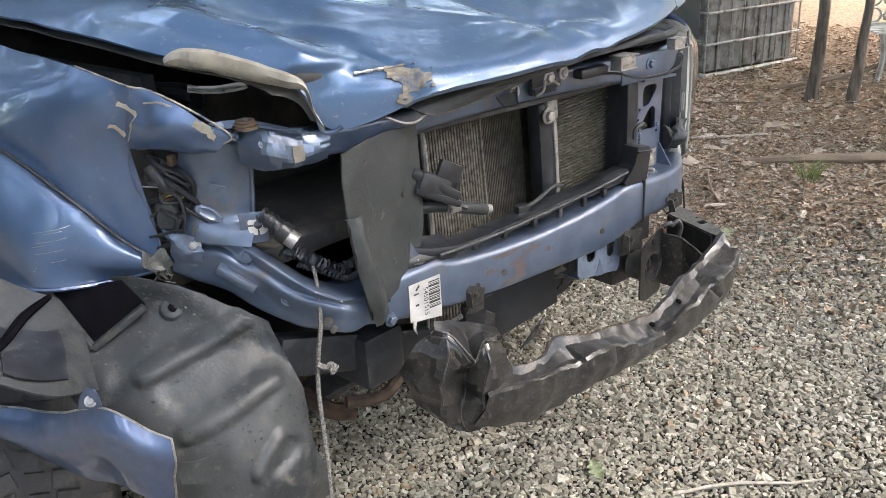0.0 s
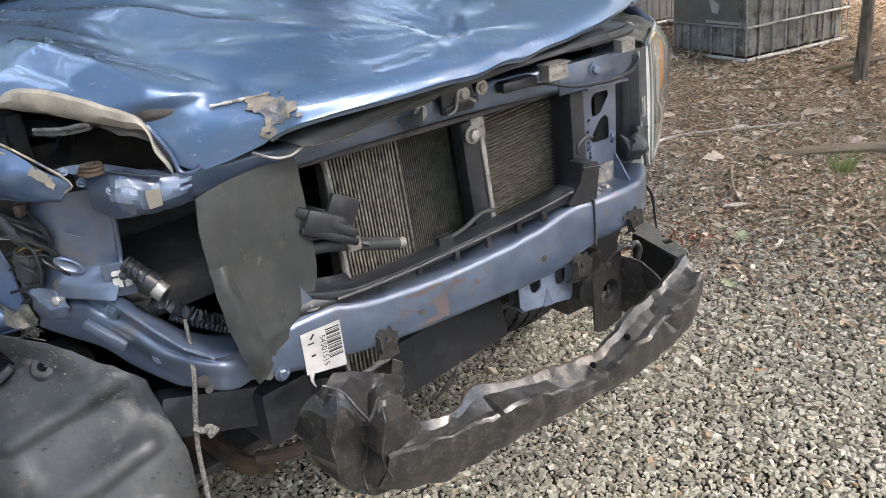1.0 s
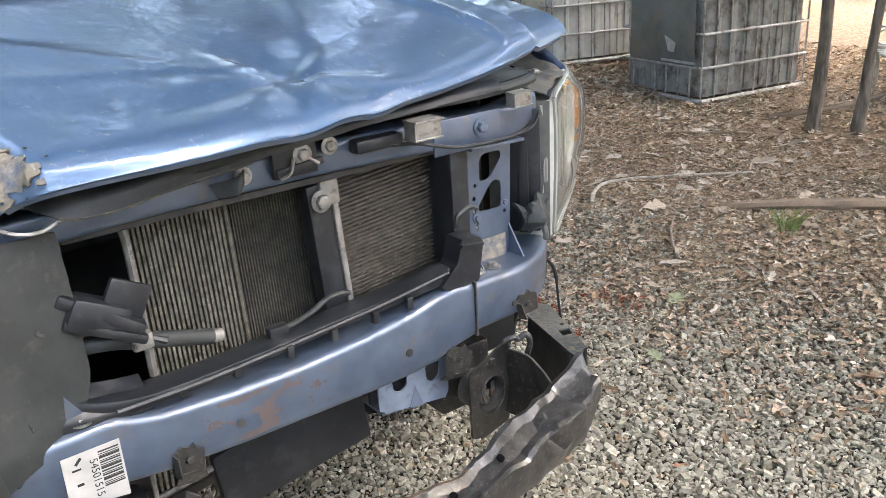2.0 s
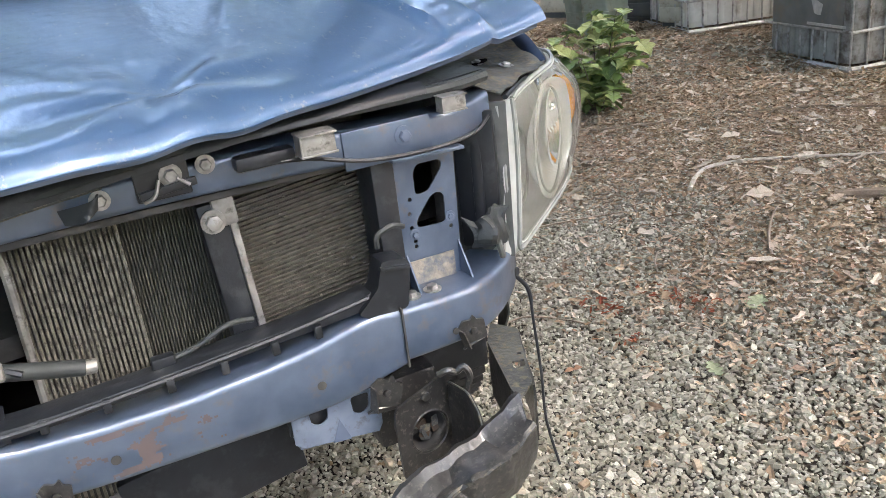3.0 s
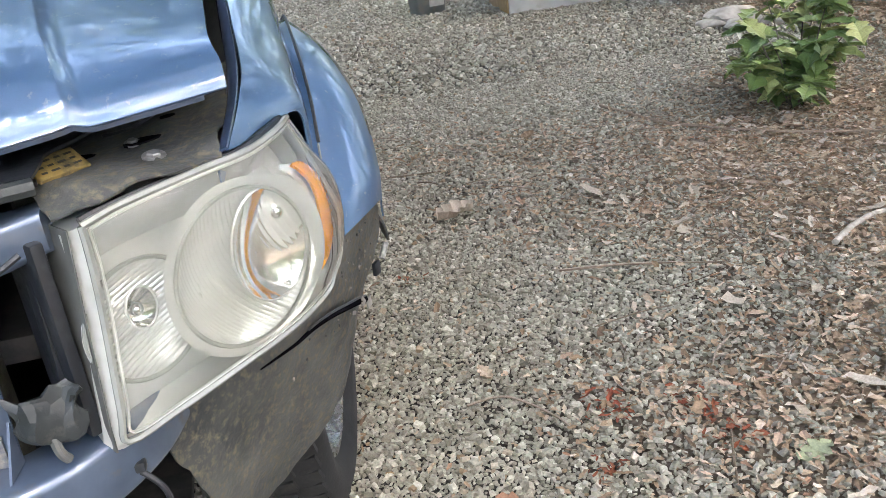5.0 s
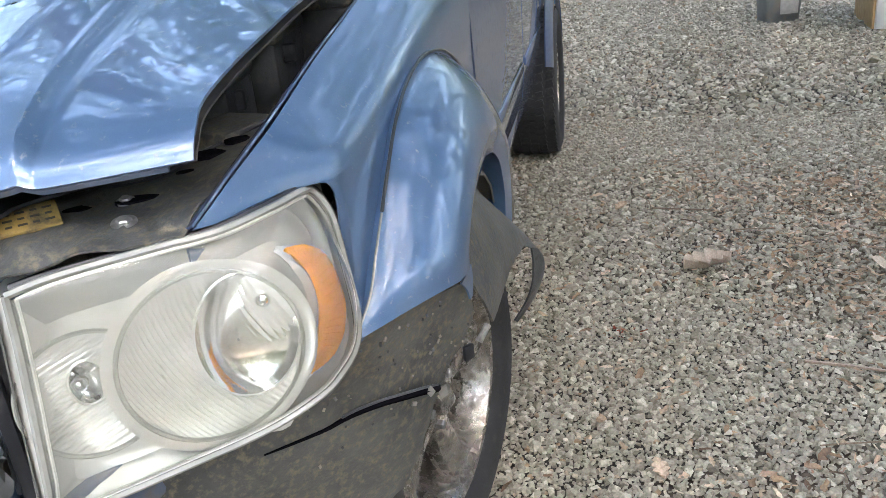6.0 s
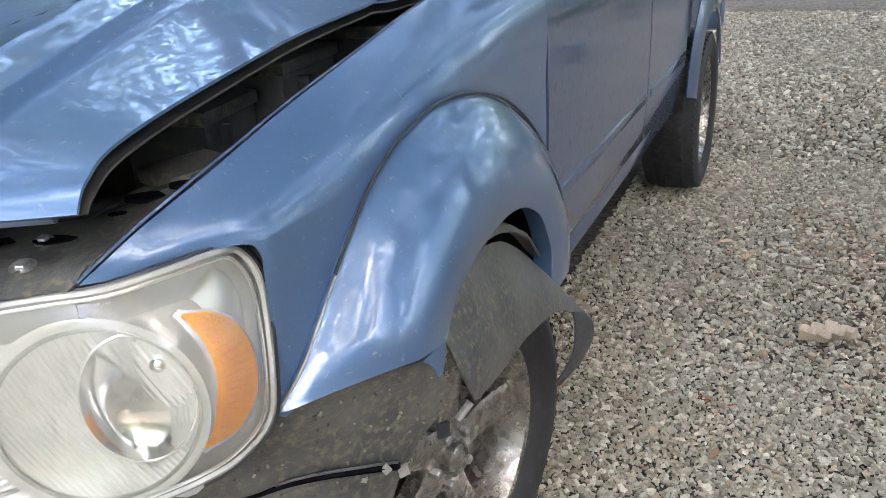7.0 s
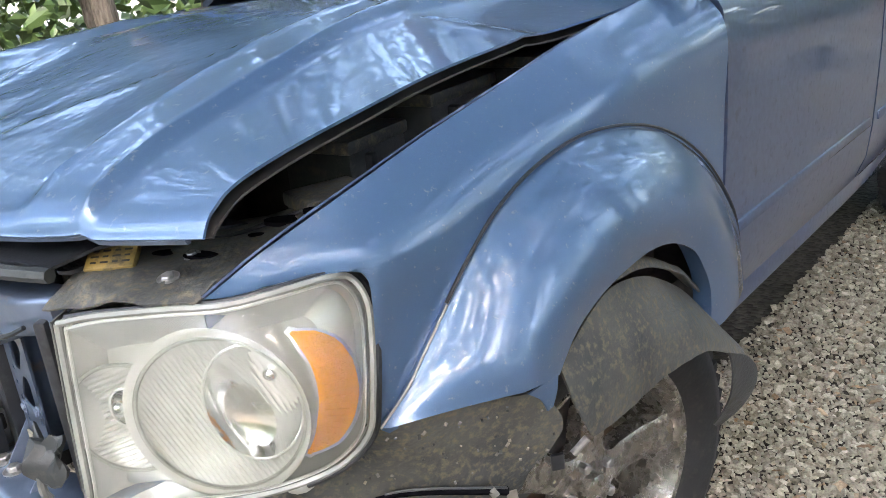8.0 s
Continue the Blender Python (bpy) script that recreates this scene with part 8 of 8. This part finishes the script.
CAGE = material("galvanised_tube", (0.48, 0.48, 0.47), 0.45, 0.45, tones=((0.36, 0.36, 0.35), (0.58, 0.58, 0.57)), scale=20, dirt=(0.22, 0.19, 0.16), dirt_amount=0.35, dirt_scale=12)
PLATE = material("grey_sheet_plate", (0.17, 0.18, 0.175), 0.5, 0.3, tones=((0.14, 0.15, 0.145), (0.20, 0.21, 0.205)), scale=6, dirt=(0.26, 0.23, 0.19), dirt_amount=0.35, dirt_scale=5)


def tote(corner, heading, w, d, h, tank, label, plate=True, base=None):
    """A caged tote: its near corner, the heading of its long side, width, depth, height."""
    x, y = corner
    z = float(rise(x, y)) - .01 if base is None else base
    m = Matrix.Translation((x, y, z)) @ Matrix.Rotation(heading, 4, "Z")
    t = empty("liquid_tote", (x, y, z))
    tagged(t, label, "tote", "totes by the trees")
    rows = []
    for k in range(15):
        zz = .06 + (h - .08) * k / 14
        ring = []
        for px, py in rounded(w - .05, d - .05, .05, 3):
            ring.append(m @ Vector((w / 2 + px, d / 2 + py, zz)))
        rows.append(ring)
    body = Mesh().loft(rows)
    ribs = []
    for k in range(6):
        ribs.append(Mesh().box((0, 0, 0), (.055, .02, h - .16), m @ Matrix.Translation((w * (.14 + .145 * k), .018, h * .5)), .008))
    for k in range(5):
        ribs.append(Mesh().box((0, 0, 0), (.02, .055, h - .16), m @ Matrix.Translation((.018, d * (.16 + .17 * k), h * .5)), .008))
    bo = body.done("tank", tank, t)
    for q in ribs:
        q.done("tank_rib", tank, bo)
    Mesh().tube([m @ Vector(p) for p in ((0, 0, .025), (w, 0, .025), (w, d, .025), (0, d, .025), (0, 0, .025))], .022, 6, 1).done("base_frame", CAGE, t)
    nr = max(3, round(h / .29))
    for k in range(1, nr + 1):
        zz = .025 + (h - .03) * k / nr
        Mesh().tube([m @ Vector(p) for p in ((0, 0, zz), (w, 0, zz), (w, d, zz), (0, d, zz), (0, 0, zz))], .013, 6, 1).done("cage_rail", CAGE, t)
    for k in range(9):
        Mesh().tube([m @ Vector((w * k / 8, .004, .025)), m @ Vector((w * k / 8, .004, h))], .009, 6, 1).done("cage_upright", CAGE, t)
    for k in range(1, 7):
        Mesh().tube([m @ Vector((.004, d * k / 7, .025)), m @ Vector((.004, d * k / 7, .30 if plate else h))], .009, 6, 1).done("cage_upright", CAGE, t)
    if plate:
        Mesh().box((0, 0, 0), (.006, d * .80, .55), m @ Matrix.Translation((-.016, d * .48, .32 + .275)), .002).done("data_plate", PLATE, t, "dull grey sheet-metal plate")
        g = skin([[(-.022, d * .30, .50), (-.026, d * .36, .53), (-.022, d * .44, .56)], [(-.022, d * .31, .46), (-.028, d * .36, .47), (-.024, d * .41, .49)], [(-.022, d * .32, .42), (-.024, d * .35, .42), (-.022, d * .39, .43)]], 3, 3)
        Mesh().sheet([[m @ p for p in r] for r in g], .002).done("torn_label", LABEL, t, "torn scrap of white label")
        Mesh().box((0, 0, 0), (.003, d * .42, .022), m @ Matrix.Translation((-.021, d * .26, .345)), .001).done("printed_strip", LABEL, t)
    return t


tote((5.88, 2.68), -.302, 1.24, 1.03, 1.16, TANK, "grey caged liquid tote with a torn label, on the soil", base=-.187)
tote((6.11, 4.45), -.42, 1.2, 1.0, 1.16, TANK_W, "dirty white caged liquid tote at the edge of the trees", False)
tote((7.9, 3.9), -.5, 1.2, 1.0, 1.16, TANK_W, "dirty white caged liquid tote at the edge of the trees", False)

# white cabinet with a plywood side on the drive
WHITE = material("white_sheet_panel", (0.70, 0.70, 0.68), 0.5, tones=((0.62, 0.62, 0.60), (0.75, 0.75, 0.73)), scale=5, dirt=(0.45, 0.42, 0.36), dirt_amount=0.35, dirt_scale=4)
PLY = material("plywood", (0.42, 0.27, 0.12), 0.7, tones=((0.34, 0.21, 0.09), (0.52, 0.36, 0.18)), scale=14, stretch=(6, 6, 1))
cm = Matrix.Translation((3.33, 6.95, float(rise(3.3, 7)))) @ Matrix.Rotation(-.06, 4, "Z")
cab = empty("storage_box", cm.translation)
tagged(cab, "white sheet-metal storage box with a plywood side, on gravel", "storage box")
Mesh().box((0, 0, 0), (1.10, .72, .95), cm @ Matrix.Translation((.55, .38, .49)), .01).done("body", WHITE, cab)
Mesh().box((0, 0, 0), (.02, .70, .90), cm @ Matrix.Translation((-.014, .38, .47)), .003).done("plywood_side", PLY, cab, "bare plywood side")
for px in (.33, .72):
    Mesh().bar(cm @ Vector((px, -.012, .02)), cm @ Vector((px, -.012, .95)), .016, .02, bevel=.003).done("frame_tube", BLACK, cab)
Mesh().bar(cm @ Vector((.33, -.012, .32)), cm @ Vector((1.1, -.012, .32)), .016, .02, bevel=.003).done("frame_tube", BLACK, cab)
CREAM = material("cream_enamel", (0.56, 0.53, 0.43), 0.45, tones=((0.48, 0.45, 0.36), (0.62, 0.59, 0.49)), scale=6, dirt=(0.33, 0.27, 0.19), dirt_amount=0.3, dirt_scale=7)
SLATE = material("dark_grey_enamel", (0.10, 0.11, 0.115), 0.45, tones=((0.075, 0.085, 0.09), (0.13, 0.14, 0.145)), scale=6, dirt=(0.20, 0.18, 0.15), dirt_amount=0.25, dirt_scale=8)
SAGE = material("grey_green_plastic", (0.24, 0.28, 0.24), 0.55, tones=((0.19, 0.23, 0.195), (0.29, 0.33, 0.285)), scale=9, dirt=(0.20, 0.18, 0.14), dirt_amount=0.25, dirt_scale=9)


def cabinet(a, b, depth, h, mat, doors, label):
    """An old sheet-metal cabinet: its front runs from a to b on the ground, its doors face the drive."""
    a, b = Vector((*a, 0)), Vector((*b, 0))
    z = float(rise(a.x, a.y)) - .02
    w, d = (b - a).length, (b - a).normalized()
    m = Matrix.Translation(a + Vector((0, 0, z))) @ Matrix((d, Vector((-d.y, d.x, 0)), Vector((0, 0, 1)))).transposed().to_4x4()
    c = empty("metal_cabinet", a + Vector((0, 0, z)))
    tagged(c, label, "cabinet")
    Mesh().box((0, 0, 0), (w, depth, h - .08), m @ Matrix.Translation((w / 2, depth / 2, .08 + (h - .08) / 2)), .008).done("body", mat, c)
    Mesh().box((0, 0, 0), (w - .02, depth - .06, .08), m @ Matrix.Translation((w / 2, depth / 2, .04)), .004).done("plinth", SLATE, c)
    for k in range(doors):
        x0 = w * k / doors
        dr = Mesh().box((0, 0, 0), (w / doors - .012, .018, h - .30), m @ Matrix.Translation((x0 + w / doors / 2, -.010, .26 + (h - .30) / 2)), .005).done("door", mat, c)
        Mesh().bar(m @ Vector((x0 + .05, -.030, h * .55)), m @ Vector((x0 + .05, -.030, h * .55 + .12)), .014, .018, (1, 0, 0), .004).done("handle", STEEL, dr)
    Mesh().box((0, 0, 0), (w - .012, .016, .13), m @ Matrix.Translation((w / 2, -.009, .165)), .004).done("kick_panel", mat, c)
    return c


cabinet((6.53, 7.05), (6.69, 6.33), .6, 1.5, CREAM, 2, "old cream enamelled metal cabinet beside the trees")
cabinet((6.43, 5.60), (6.54, 5.18), .5, 1.3, SLATE, 1, "dark grey metal cabinet between two cream ones")
cabinet((6.22, 4.90), (6.24, 4.58), .5, 1.3, CREAM, 1, "narrow cream metal cabinet beside a white tote")
cabinet((6.62, 6.24), (6.55, 5.72), .5, 1.3, SLATE, 2, "dark grey metal cabinet with two narrow doors")
for x, y, w, h, turn in ((5.80, 5.22, .34, .42, .1), (5.86, 5.62, .26, .36, -.2)):
    gm = Matrix.Translation((x, y, float(rise(x, y)) - .01)) @ Matrix.Rotation(turn, 4, "Z")
    gb = empty("plastic_crate", gm.translation)
    tagged(gb, "grey-green plastic crate standing among dead leaves", "crate")
    Mesh().loft([[gm @ Vector((px, py, z)) for px, py in rounded(w * q, w * q, .03)] for z, q in ((0, .9), (h - .04, 1), (h - .04, 1.08), (h, 1.08), (h, .98), (.03, .86))]).done("body", SAGE, gb)
    for k in (.3, .6):
        Mesh().loft([[gm @ Vector((px, py, z)) for px, py in rounded(w * q, w * q, .03)] for z, q in ((h * k, .99), (h * k, 1.02), (h * k + .015, 1.02), (h * k + .015, .99))]).done("rib", SAGE, gb)
bm2 = Matrix.Translation((2.72, 7.75, float(rise(2.7, 7.7)))) @ Matrix.Rotation(.2, 4, "Z")
bk = empty("plastic_bin", bm2.translation)
tagged(bk, "small grey plastic bin standing on gravel", "bin")
Mesh().loft([[bm2 @ Vector((x, y, z)) for x, y in rounded(a, b, .03)] for z, a, b in ((0, .30, .24), (.28, .34, .27), (.28, .36, .29), (.31, .36, .29))]).done("body", PLATE, bk)
Mesh().box((0, 0, 0), (.16, .01, .14), bm2 @ Matrix.Translation((.04, -.145, .15)), .002).done("front_label", LABEL, bk)

# white ornamental garden bench among the trees
bn = empty("garden_bench", (7.0, .95, float(rise(7, 1)) - .02))
tagged(bn, "white cast-metal garden bench with a pierced back", "bench")
bmx = Matrix.Translation(bn.location) @ Matrix.Rotation(-.95, 4, "Z")
PAINTW = material("chipped_white_paint", (0.62, 0.62, 0.58), 0.6, tones=((0.5, 0.5, 0.46), (0.68, 0.68, 0.65)), scale=15, dirt=(0.3, 0.27, 0.22), dirt_amount=0.4, dirt_scale=10)
for k in range(9):
    for r in range(3):
        c = bmx @ Vector((-.62 + .155 * k, .18 + .03 * r, .52 + .14 * r))
        rx = bmx.to_3x3() @ Vector((1, 0, 0))
        Mesh().tube([c + rx * (.068 * math.cos(q)) + Vector((0, 0, .062 * math.sin(q))) for q in [2 * math.pi * s / 10 for s in range(11)]], .012, 5, 1).done("back_scroll", PAINTW, bn)
for zz in (.44, .90):
    Mesh().bar(bmx @ Vector((-.72, .16 + (zz - .44) * .2, zz)), bmx @ Vector((.72, .16 + (zz - .44) * .2, zz)), .03, .035, bevel=.006).done("back_rail", PAINTW, bn)
for k in range(5):
    Mesh().bar(bmx @ Vector((-.72, -.28 + .1 * k, .42)), bmx @ Vector((.72, -.28 + .1 * k, .42)), .07, .02, bevel=.004).done("seat_slat", PAINTW, bn)
for px in (-.68, .68):
    for py in (-.28, .16):
        Mesh().tube([bmx @ Vector((px, py, .42)), bmx @ Vector((px * .97, py * 1.05, .22)), bmx @ Vector((px * 1.03, py * 1.2, .0))], .022, 6).done("leg", PAINTW, bn)

# ---------------------------------------------------------------- plants
def leaf_mesh(name, mat, size):
    """A lobed, folded leaf blade about its stalk end."""
    rows = []
    for k in range(9):
        t = k / 8
        w = (.18 + .26 * abs(math.sin(t * math.pi * 2.5))) * math.sin(math.pi * min(1, t * .9 + .08)) * size
        rows.append([Vector((q * w, t * size, -.25 * size * t * t + .12 * size * abs(q))) for q in (-1, -.5, 0, .5, 1)])
    me = bpy.data.meshes.new(name)
    v = [tuple(p) for r in rows for p in r]
    me.from_pydata(v, [], [(a * 5 + b, a * 5 + b + 1, a * 5 + b + 6, a * 5 + b + 5) for a in range(8) for b in range(4)])
    me.materials.append(mat)
    return me


bush = empty("oak_sapling", (3.72, 3.19, float(rise(3.72, 3.19))))
tagged(bush, "bushy green oak sapling growing from the leaf litter", "shrub")
kinds = [leaf_mesh("leaf", LEAF_GREEN, s) for s in (.105, .135, .165)]
for k in range(17):
    a = k * 2.4
    r, h = .12 + .30 * ((k * 7) % 17) / 17, .18 + .54 * ((k * 5) % 17) / 17
    root = bush.location + Vector((.03 * math.cos(a), .03 * math.sin(a), 0))
    tip = bush.location + Vector((r * math.cos(a), r * math.sin(a), h))
    bend = root.lerp(tip, .55) + Vector((0, 0, .06))
    Mesh().tube([root, bend, tip], lambda t: .006 * (1.15 - t), 6).done("stem", BARK, bush)
    for j in range(16):
        t = random.uniform(.2, 1.0)
        p = root.lerp(bend, t / .55) if t < .55 else bend.lerp(tip, (t - .55) / .45)
        lo = new("leaf", kinds[(j + k) % 3])
        lo.parent = bush
        lo.matrix_parent_inverse = Matrix.Translation(-bush.location)
        lo.matrix_basis = Matrix.Translation(p) @ Euler((random.uniform(-.5, .5), random.uniform(-.4, .4), random.uniform(0, 6.28))).to_matrix().to_4x4()


def trunk(pts, r0, r1, seed):
    """A tapering trunk with a flared, uneven foot."""
    m = Mesh().tube(pts, lambda t: (r0 + (r1 - r0) * t) * (1 + .5 * math.exp(-t * 30)), 14, 6)
    m.v = [tuple(Vector(p) + Vector((noise.noise(Vector(p) * 7 + Vector((seed, 0, 0))), noise.noise(Vector(p) * 7 + Vector((0, seed, 0))), 0)) * r0 * .30) for p in m.v]
    return m


def crown_mesh(name, centre_h, radius, height, count, size, seed):
    """Leaf clusters round many branch ends, uneven with gaps."""
    rg = np.random.default_rng(seed)
    cl = rg.normal(0, 1, (count // 12, 3))
    cl /= np.linalg.norm(cl, axis=1)[:, None]
    cl *= rg.uniform(.35, 1.0, (len(cl), 1))
    cl = cl * np.array([radius, radius, height]) + np.array([0, 0, centre_h])
    pts = np.repeat(cl, 12, 0) + rg.normal(0, .26 * radius / 2.5, (len(cl) * 12, 3))
    k = len(pts)
    base_v = np.array([(-.5, 0, 0), (0, -.28, .06), (.5, 0, 0), (0, .28, .06)]) * size
    q = rg.normal(0, 1, (k, 4))
    q /= np.linalg.norm(q, axis=1)[:, None]
    w, x, y, z = q.T
    rot = np.stack([1 - 2 * (y * y + z * z), 2 * (x * y - z * w), 2 * (x * z + y * w), 2 * (x * y + z * w), 1 - 2 * (x * x + z * z), 2 * (y * z - x * w), 2 * (x * z - y * w), 2 * (y * z + x * w), 1 - 2 * (x * x + y * y)], -1).reshape(k, 3, 3)
    v = np.einsum("kij,nj->kni", rot, base_v) + pts[:, None, :]
    me = bpy.data.meshes.new(name)
    me.vertices.add(k * 4)
    me.vertices.foreach_set("co", v.reshape(-1).astype(np.float32))
    me.loops.add(k * 4)
    me.loops.foreach_set("vertex_index", np.arange(k * 4, dtype=np.int32))
    me.polygons.add(k)
    me.polygons.foreach_set("loop_start", np.arange(k, dtype=np.int32) * 4)
    me.update(calc_edges=True)
    me.materials.append(CANOPY)
    return me, cl


def tree(x, y, r, h, lean, crown, label, seed, limbs=7):
    z = float(rise(x, y)) - .03
    t = empty("tree", (x, y, z))
    tagged(t, label, "tree", "trees round the drive")
    rr = random.Random(seed)
    pts = [Vector((x + lean[0] * q + .05 * math.sin(q * 3 + seed), y + lean[1] * q + .05 * math.cos(q * 2.3 + seed), z + h * q)) for q in (0, .15, .35, .6, .85, 1)]
    trunk(pts, r, r * .35, seed).done("trunk", BARK, t)
    cmesh, cl = crown
    for k in range(limbs):
        c = cl[(k * 5) % len(cl)]
        q = .5 + .08 * k
        a = pts[3].lerp(pts[5], min(1, (q - .5) * 2))
        b = Vector((x + lean[0] + c[0], y + lean[1] + c[1], z + h * .0 + c[2]))
        Mesh().tube([a, a.lerp(b, .5) + Vector((0, 0, .3)), b], lambda s: r * .35 * (1.15 - s), 7, 4).done("limb", BARK, t)
    c = new("crown", cmesh)
    c.parent = t
    c.matrix_basis = Matrix.Translation((lean[0], lean[1], 0))
    return t


c1 = crown_mesh("crown", 8.6, 2.0, 1.8, 2600, .20, 1)
c2m = crown_mesh("crown", 8.2, 3.4, 3.0, 10000, .18, 2)
tree(5.36, 1.49, .044, 8.0, (-.10, -.1), c1, "slim grey-barked tree standing in leaf litter", 1)
tree(5.47, 1.27, .038, 8.2, (.35, -.25), c1, "slim leaning grey-barked tree in leaf litter", 2)
tree(4.12, .42, .095, 8.4, (.25, .1), c1, "rough-barked tree standing in leaf litter", 3)
tree(5.10, 6.32, .34, 8.5, (-1.8, -.8), c2m, "thick old tree with deeply furrowed bark", 4)
c6m = crown_mesh("crown", 7.8, 3.3, 4.6, 3700, .29, 8)
for k, (x, y) in enumerate(((8.5, .0), (9.5, 4.5), (8.2, 8.5), (-8, 5.0), (-8.5, .5), (-6.5, -5.5), (-1.5, -8.5), (4.0, -7.5), (8.0, -4.5), (11.5, 1.5), (12, 7.5), (-11, -2), (3.2, 12.0), (-1.8, 12.5), (-6.2, 10.6), (-10.5, 8.2), (.8, 16.0), (7.6, 13.0), (-4.5, 15.0))):
    tree(x, y, .14 + .03 * (k % 3), 8.0, (.2 * math.sin(k), .2 * math.cos(k)), c6m, "tall leafy tree at the edge of the clearing", 10 + k)
c3m = crown_mesh("crown", 8.4, 4.6, 2.4, 5400, .29, 3)
for k, (x, y, lx, ly) in enumerate(((7.2, -1.5, -4.4, .4), (-5.5, -3.0, 3.0, 2.4))):
    tree(x, y, .19, 8.2, (lx, ly), c3m, "tall tree with a wide leafy crown over the drive", 40 + k)

c4m = crown_mesh("crown", 10.2, 4.8, .9, 8200, .29, 5)
for k, (x, y, lx, ly) in enumerate(((6.6, 8.4, -3.4, -3.2), (-6.0, 8.0, 3.4, -2.6), (7.4, -3.2, -4.2, -.4))):
    tree(x, y, .24, 9.6, (lx, ly), c4m, "tall leaning tree with a broad leafy crown", 60 + k)

# low trees, not known to stand here, added to darken reflections in paint
c5m = crown_mesh("crown", 3.6, 2.3, 2.3, 5000, .21, 7)
for k, (x, y) in enumerate(((7.6, -4.4), (9.4, -3.0), (-8.6, -.4), (-9.8, 5.8), (-10.4, 3.4), (-9.2, 8.0), (-11.2, 1.4))):
    tree(x, y, .10, 4.2, (.2 * math.cos(k), .2 * math.sin(k)), c5m, "low bushy tree added to darken reflections in the paint", 80 + k)


def woods(count, r0, r1, z0, z1, size, seed):
    """A ring of undergrowth and low branches round the clearing."""
    rg = np.random.default_rng(seed)
    a, r = rg.uniform(0, 2 * np.pi, count // 30), rg.uniform(r0, r1, count // 30)
    z = rg.uniform(0, 1, len(a)) ** 1.3 * (z1 - z0) + z0
    cl = np.stack([r * np.cos(a), r * np.sin(a) + 2, z], -1)
    pts = np.repeat(cl, 30, 0) + rg.normal(0, .75, (len(cl) * 30, 3))
    k = len(pts)
    pts[:, 2] = np.abs(pts[:, 2]) - .15
    s = size * rg.lognormal(0, .35, (k, 1))
    return np.concatenate([pts, s], 1)


wd = woods(84000, 14.5, 21, .2, 6.6, .30, 9)
scatter("far_woods", np.array([(-.5, 0, 0), (0, -.3, .06), (.5, 0, 0), (0, .3, .06)]), np.array([(0, 1, 2, 3)]), wd[:, :3], np.repeat(wd[:, 3:], 3, 1), CANOPY, "dense green undergrowth round the clearing", "woods", .2, 1.5)
wu = woods(46000, 9.5, 16, .0, 1.4, .13, 19)
wu = wu[((wu[:, 0] < 3) & (wu[:, 0] > -4)) | (wu[:, 1] > 9) & (wu[:, 0] > -4) | (np.hypot(wu[:, 0], wu[:, 1]) > 15) & (wu[:, 0] > 3)]
wu = wu[(wu[:, 1] > 13) | (wu[:, 1] < 6) | (wu[:, 0] > 5) | (wu[:, 0] < -2)]
scatter("undergrowth", np.array([(-.5, 0, 0), (0, -.3, .06), (.5, 0, 0), (0, .3, .06)]), np.array([(0, 1, 2, 3)]), wu[:, :3], np.repeat(wu[:, 3:], 3, 1), CANOPY, "low green undergrowth at the edge of the clearing", "undergrowth", .2, 1.5)
# stones by the old tree
for k, (x, y, s) in enumerate(((4.62, 5.25, .17), (4.48, 4.95, .12), (4.85, 5.0, .10), (4.40, 5.2, .09))):
    bmr = bmesh.new()
    bmesh.ops.create_icosphere(bmr, subdivisions=3, radius=1)
    for v in bmr.verts:
        v.co *= 1 + .35 * noise.noise(v.co * 1.3 + Vector((k * 3, 0, 0)))
    mr = Matrix.Translation((x, y, float(rise(x, y)) + s * .2)) @ Matrix.Rotation(k, 4, "Z") @ Matrix.Diagonal((s * 1.4, s, s * .5, 1))
    rock = Mesh().add([mr @ v.co for v in bmr.verts], [tuple(v.index for v in f.verts) for f in bmr.faces])
    bmr.free()
    tagged(rock.done("rock", material("field_stone", (.40, .37, .33), .9, tones=((.28, .26, .23), (.52, .49, .45)), scale=12, bump=.004, bump_scale=30) if k == 0 else bpy.data.materials["field_stone"]), "pale field stone beside the old tree", "rock", "rocks by the tree")

# single stones of the drive, nearest the walk
kinds = []
for k in range(6):
    v = BOX_V * (1 + rng.normal(0, .22, (8, 3))) * np.array([1.15, .85, .5]) * .0135
    me = bpy.data.meshes.new("stone")
    me.from_pydata(v.tolist(), [], BOX_F.tolist())
    me.shade_flat()
    me.materials.append(STONE)
    kinds.append(me)
for k in range(300):
    x, y = random.uniform(.62, 1.75), random.uniform(-.15, .85)
    o = new("stone", kinds[k % 6])
    o.parent = ground
    o.matrix_basis = Matrix.Translation((x, y, float(rise(x, y)) + .012)) @ Euler((random.uniform(-.4, .4), random.uniform(-.4, .4), random.uniform(0, 6.28))).to_matrix().to_4x4() @ Matrix.Scale(random.uniform(.8, 1.5), 4)
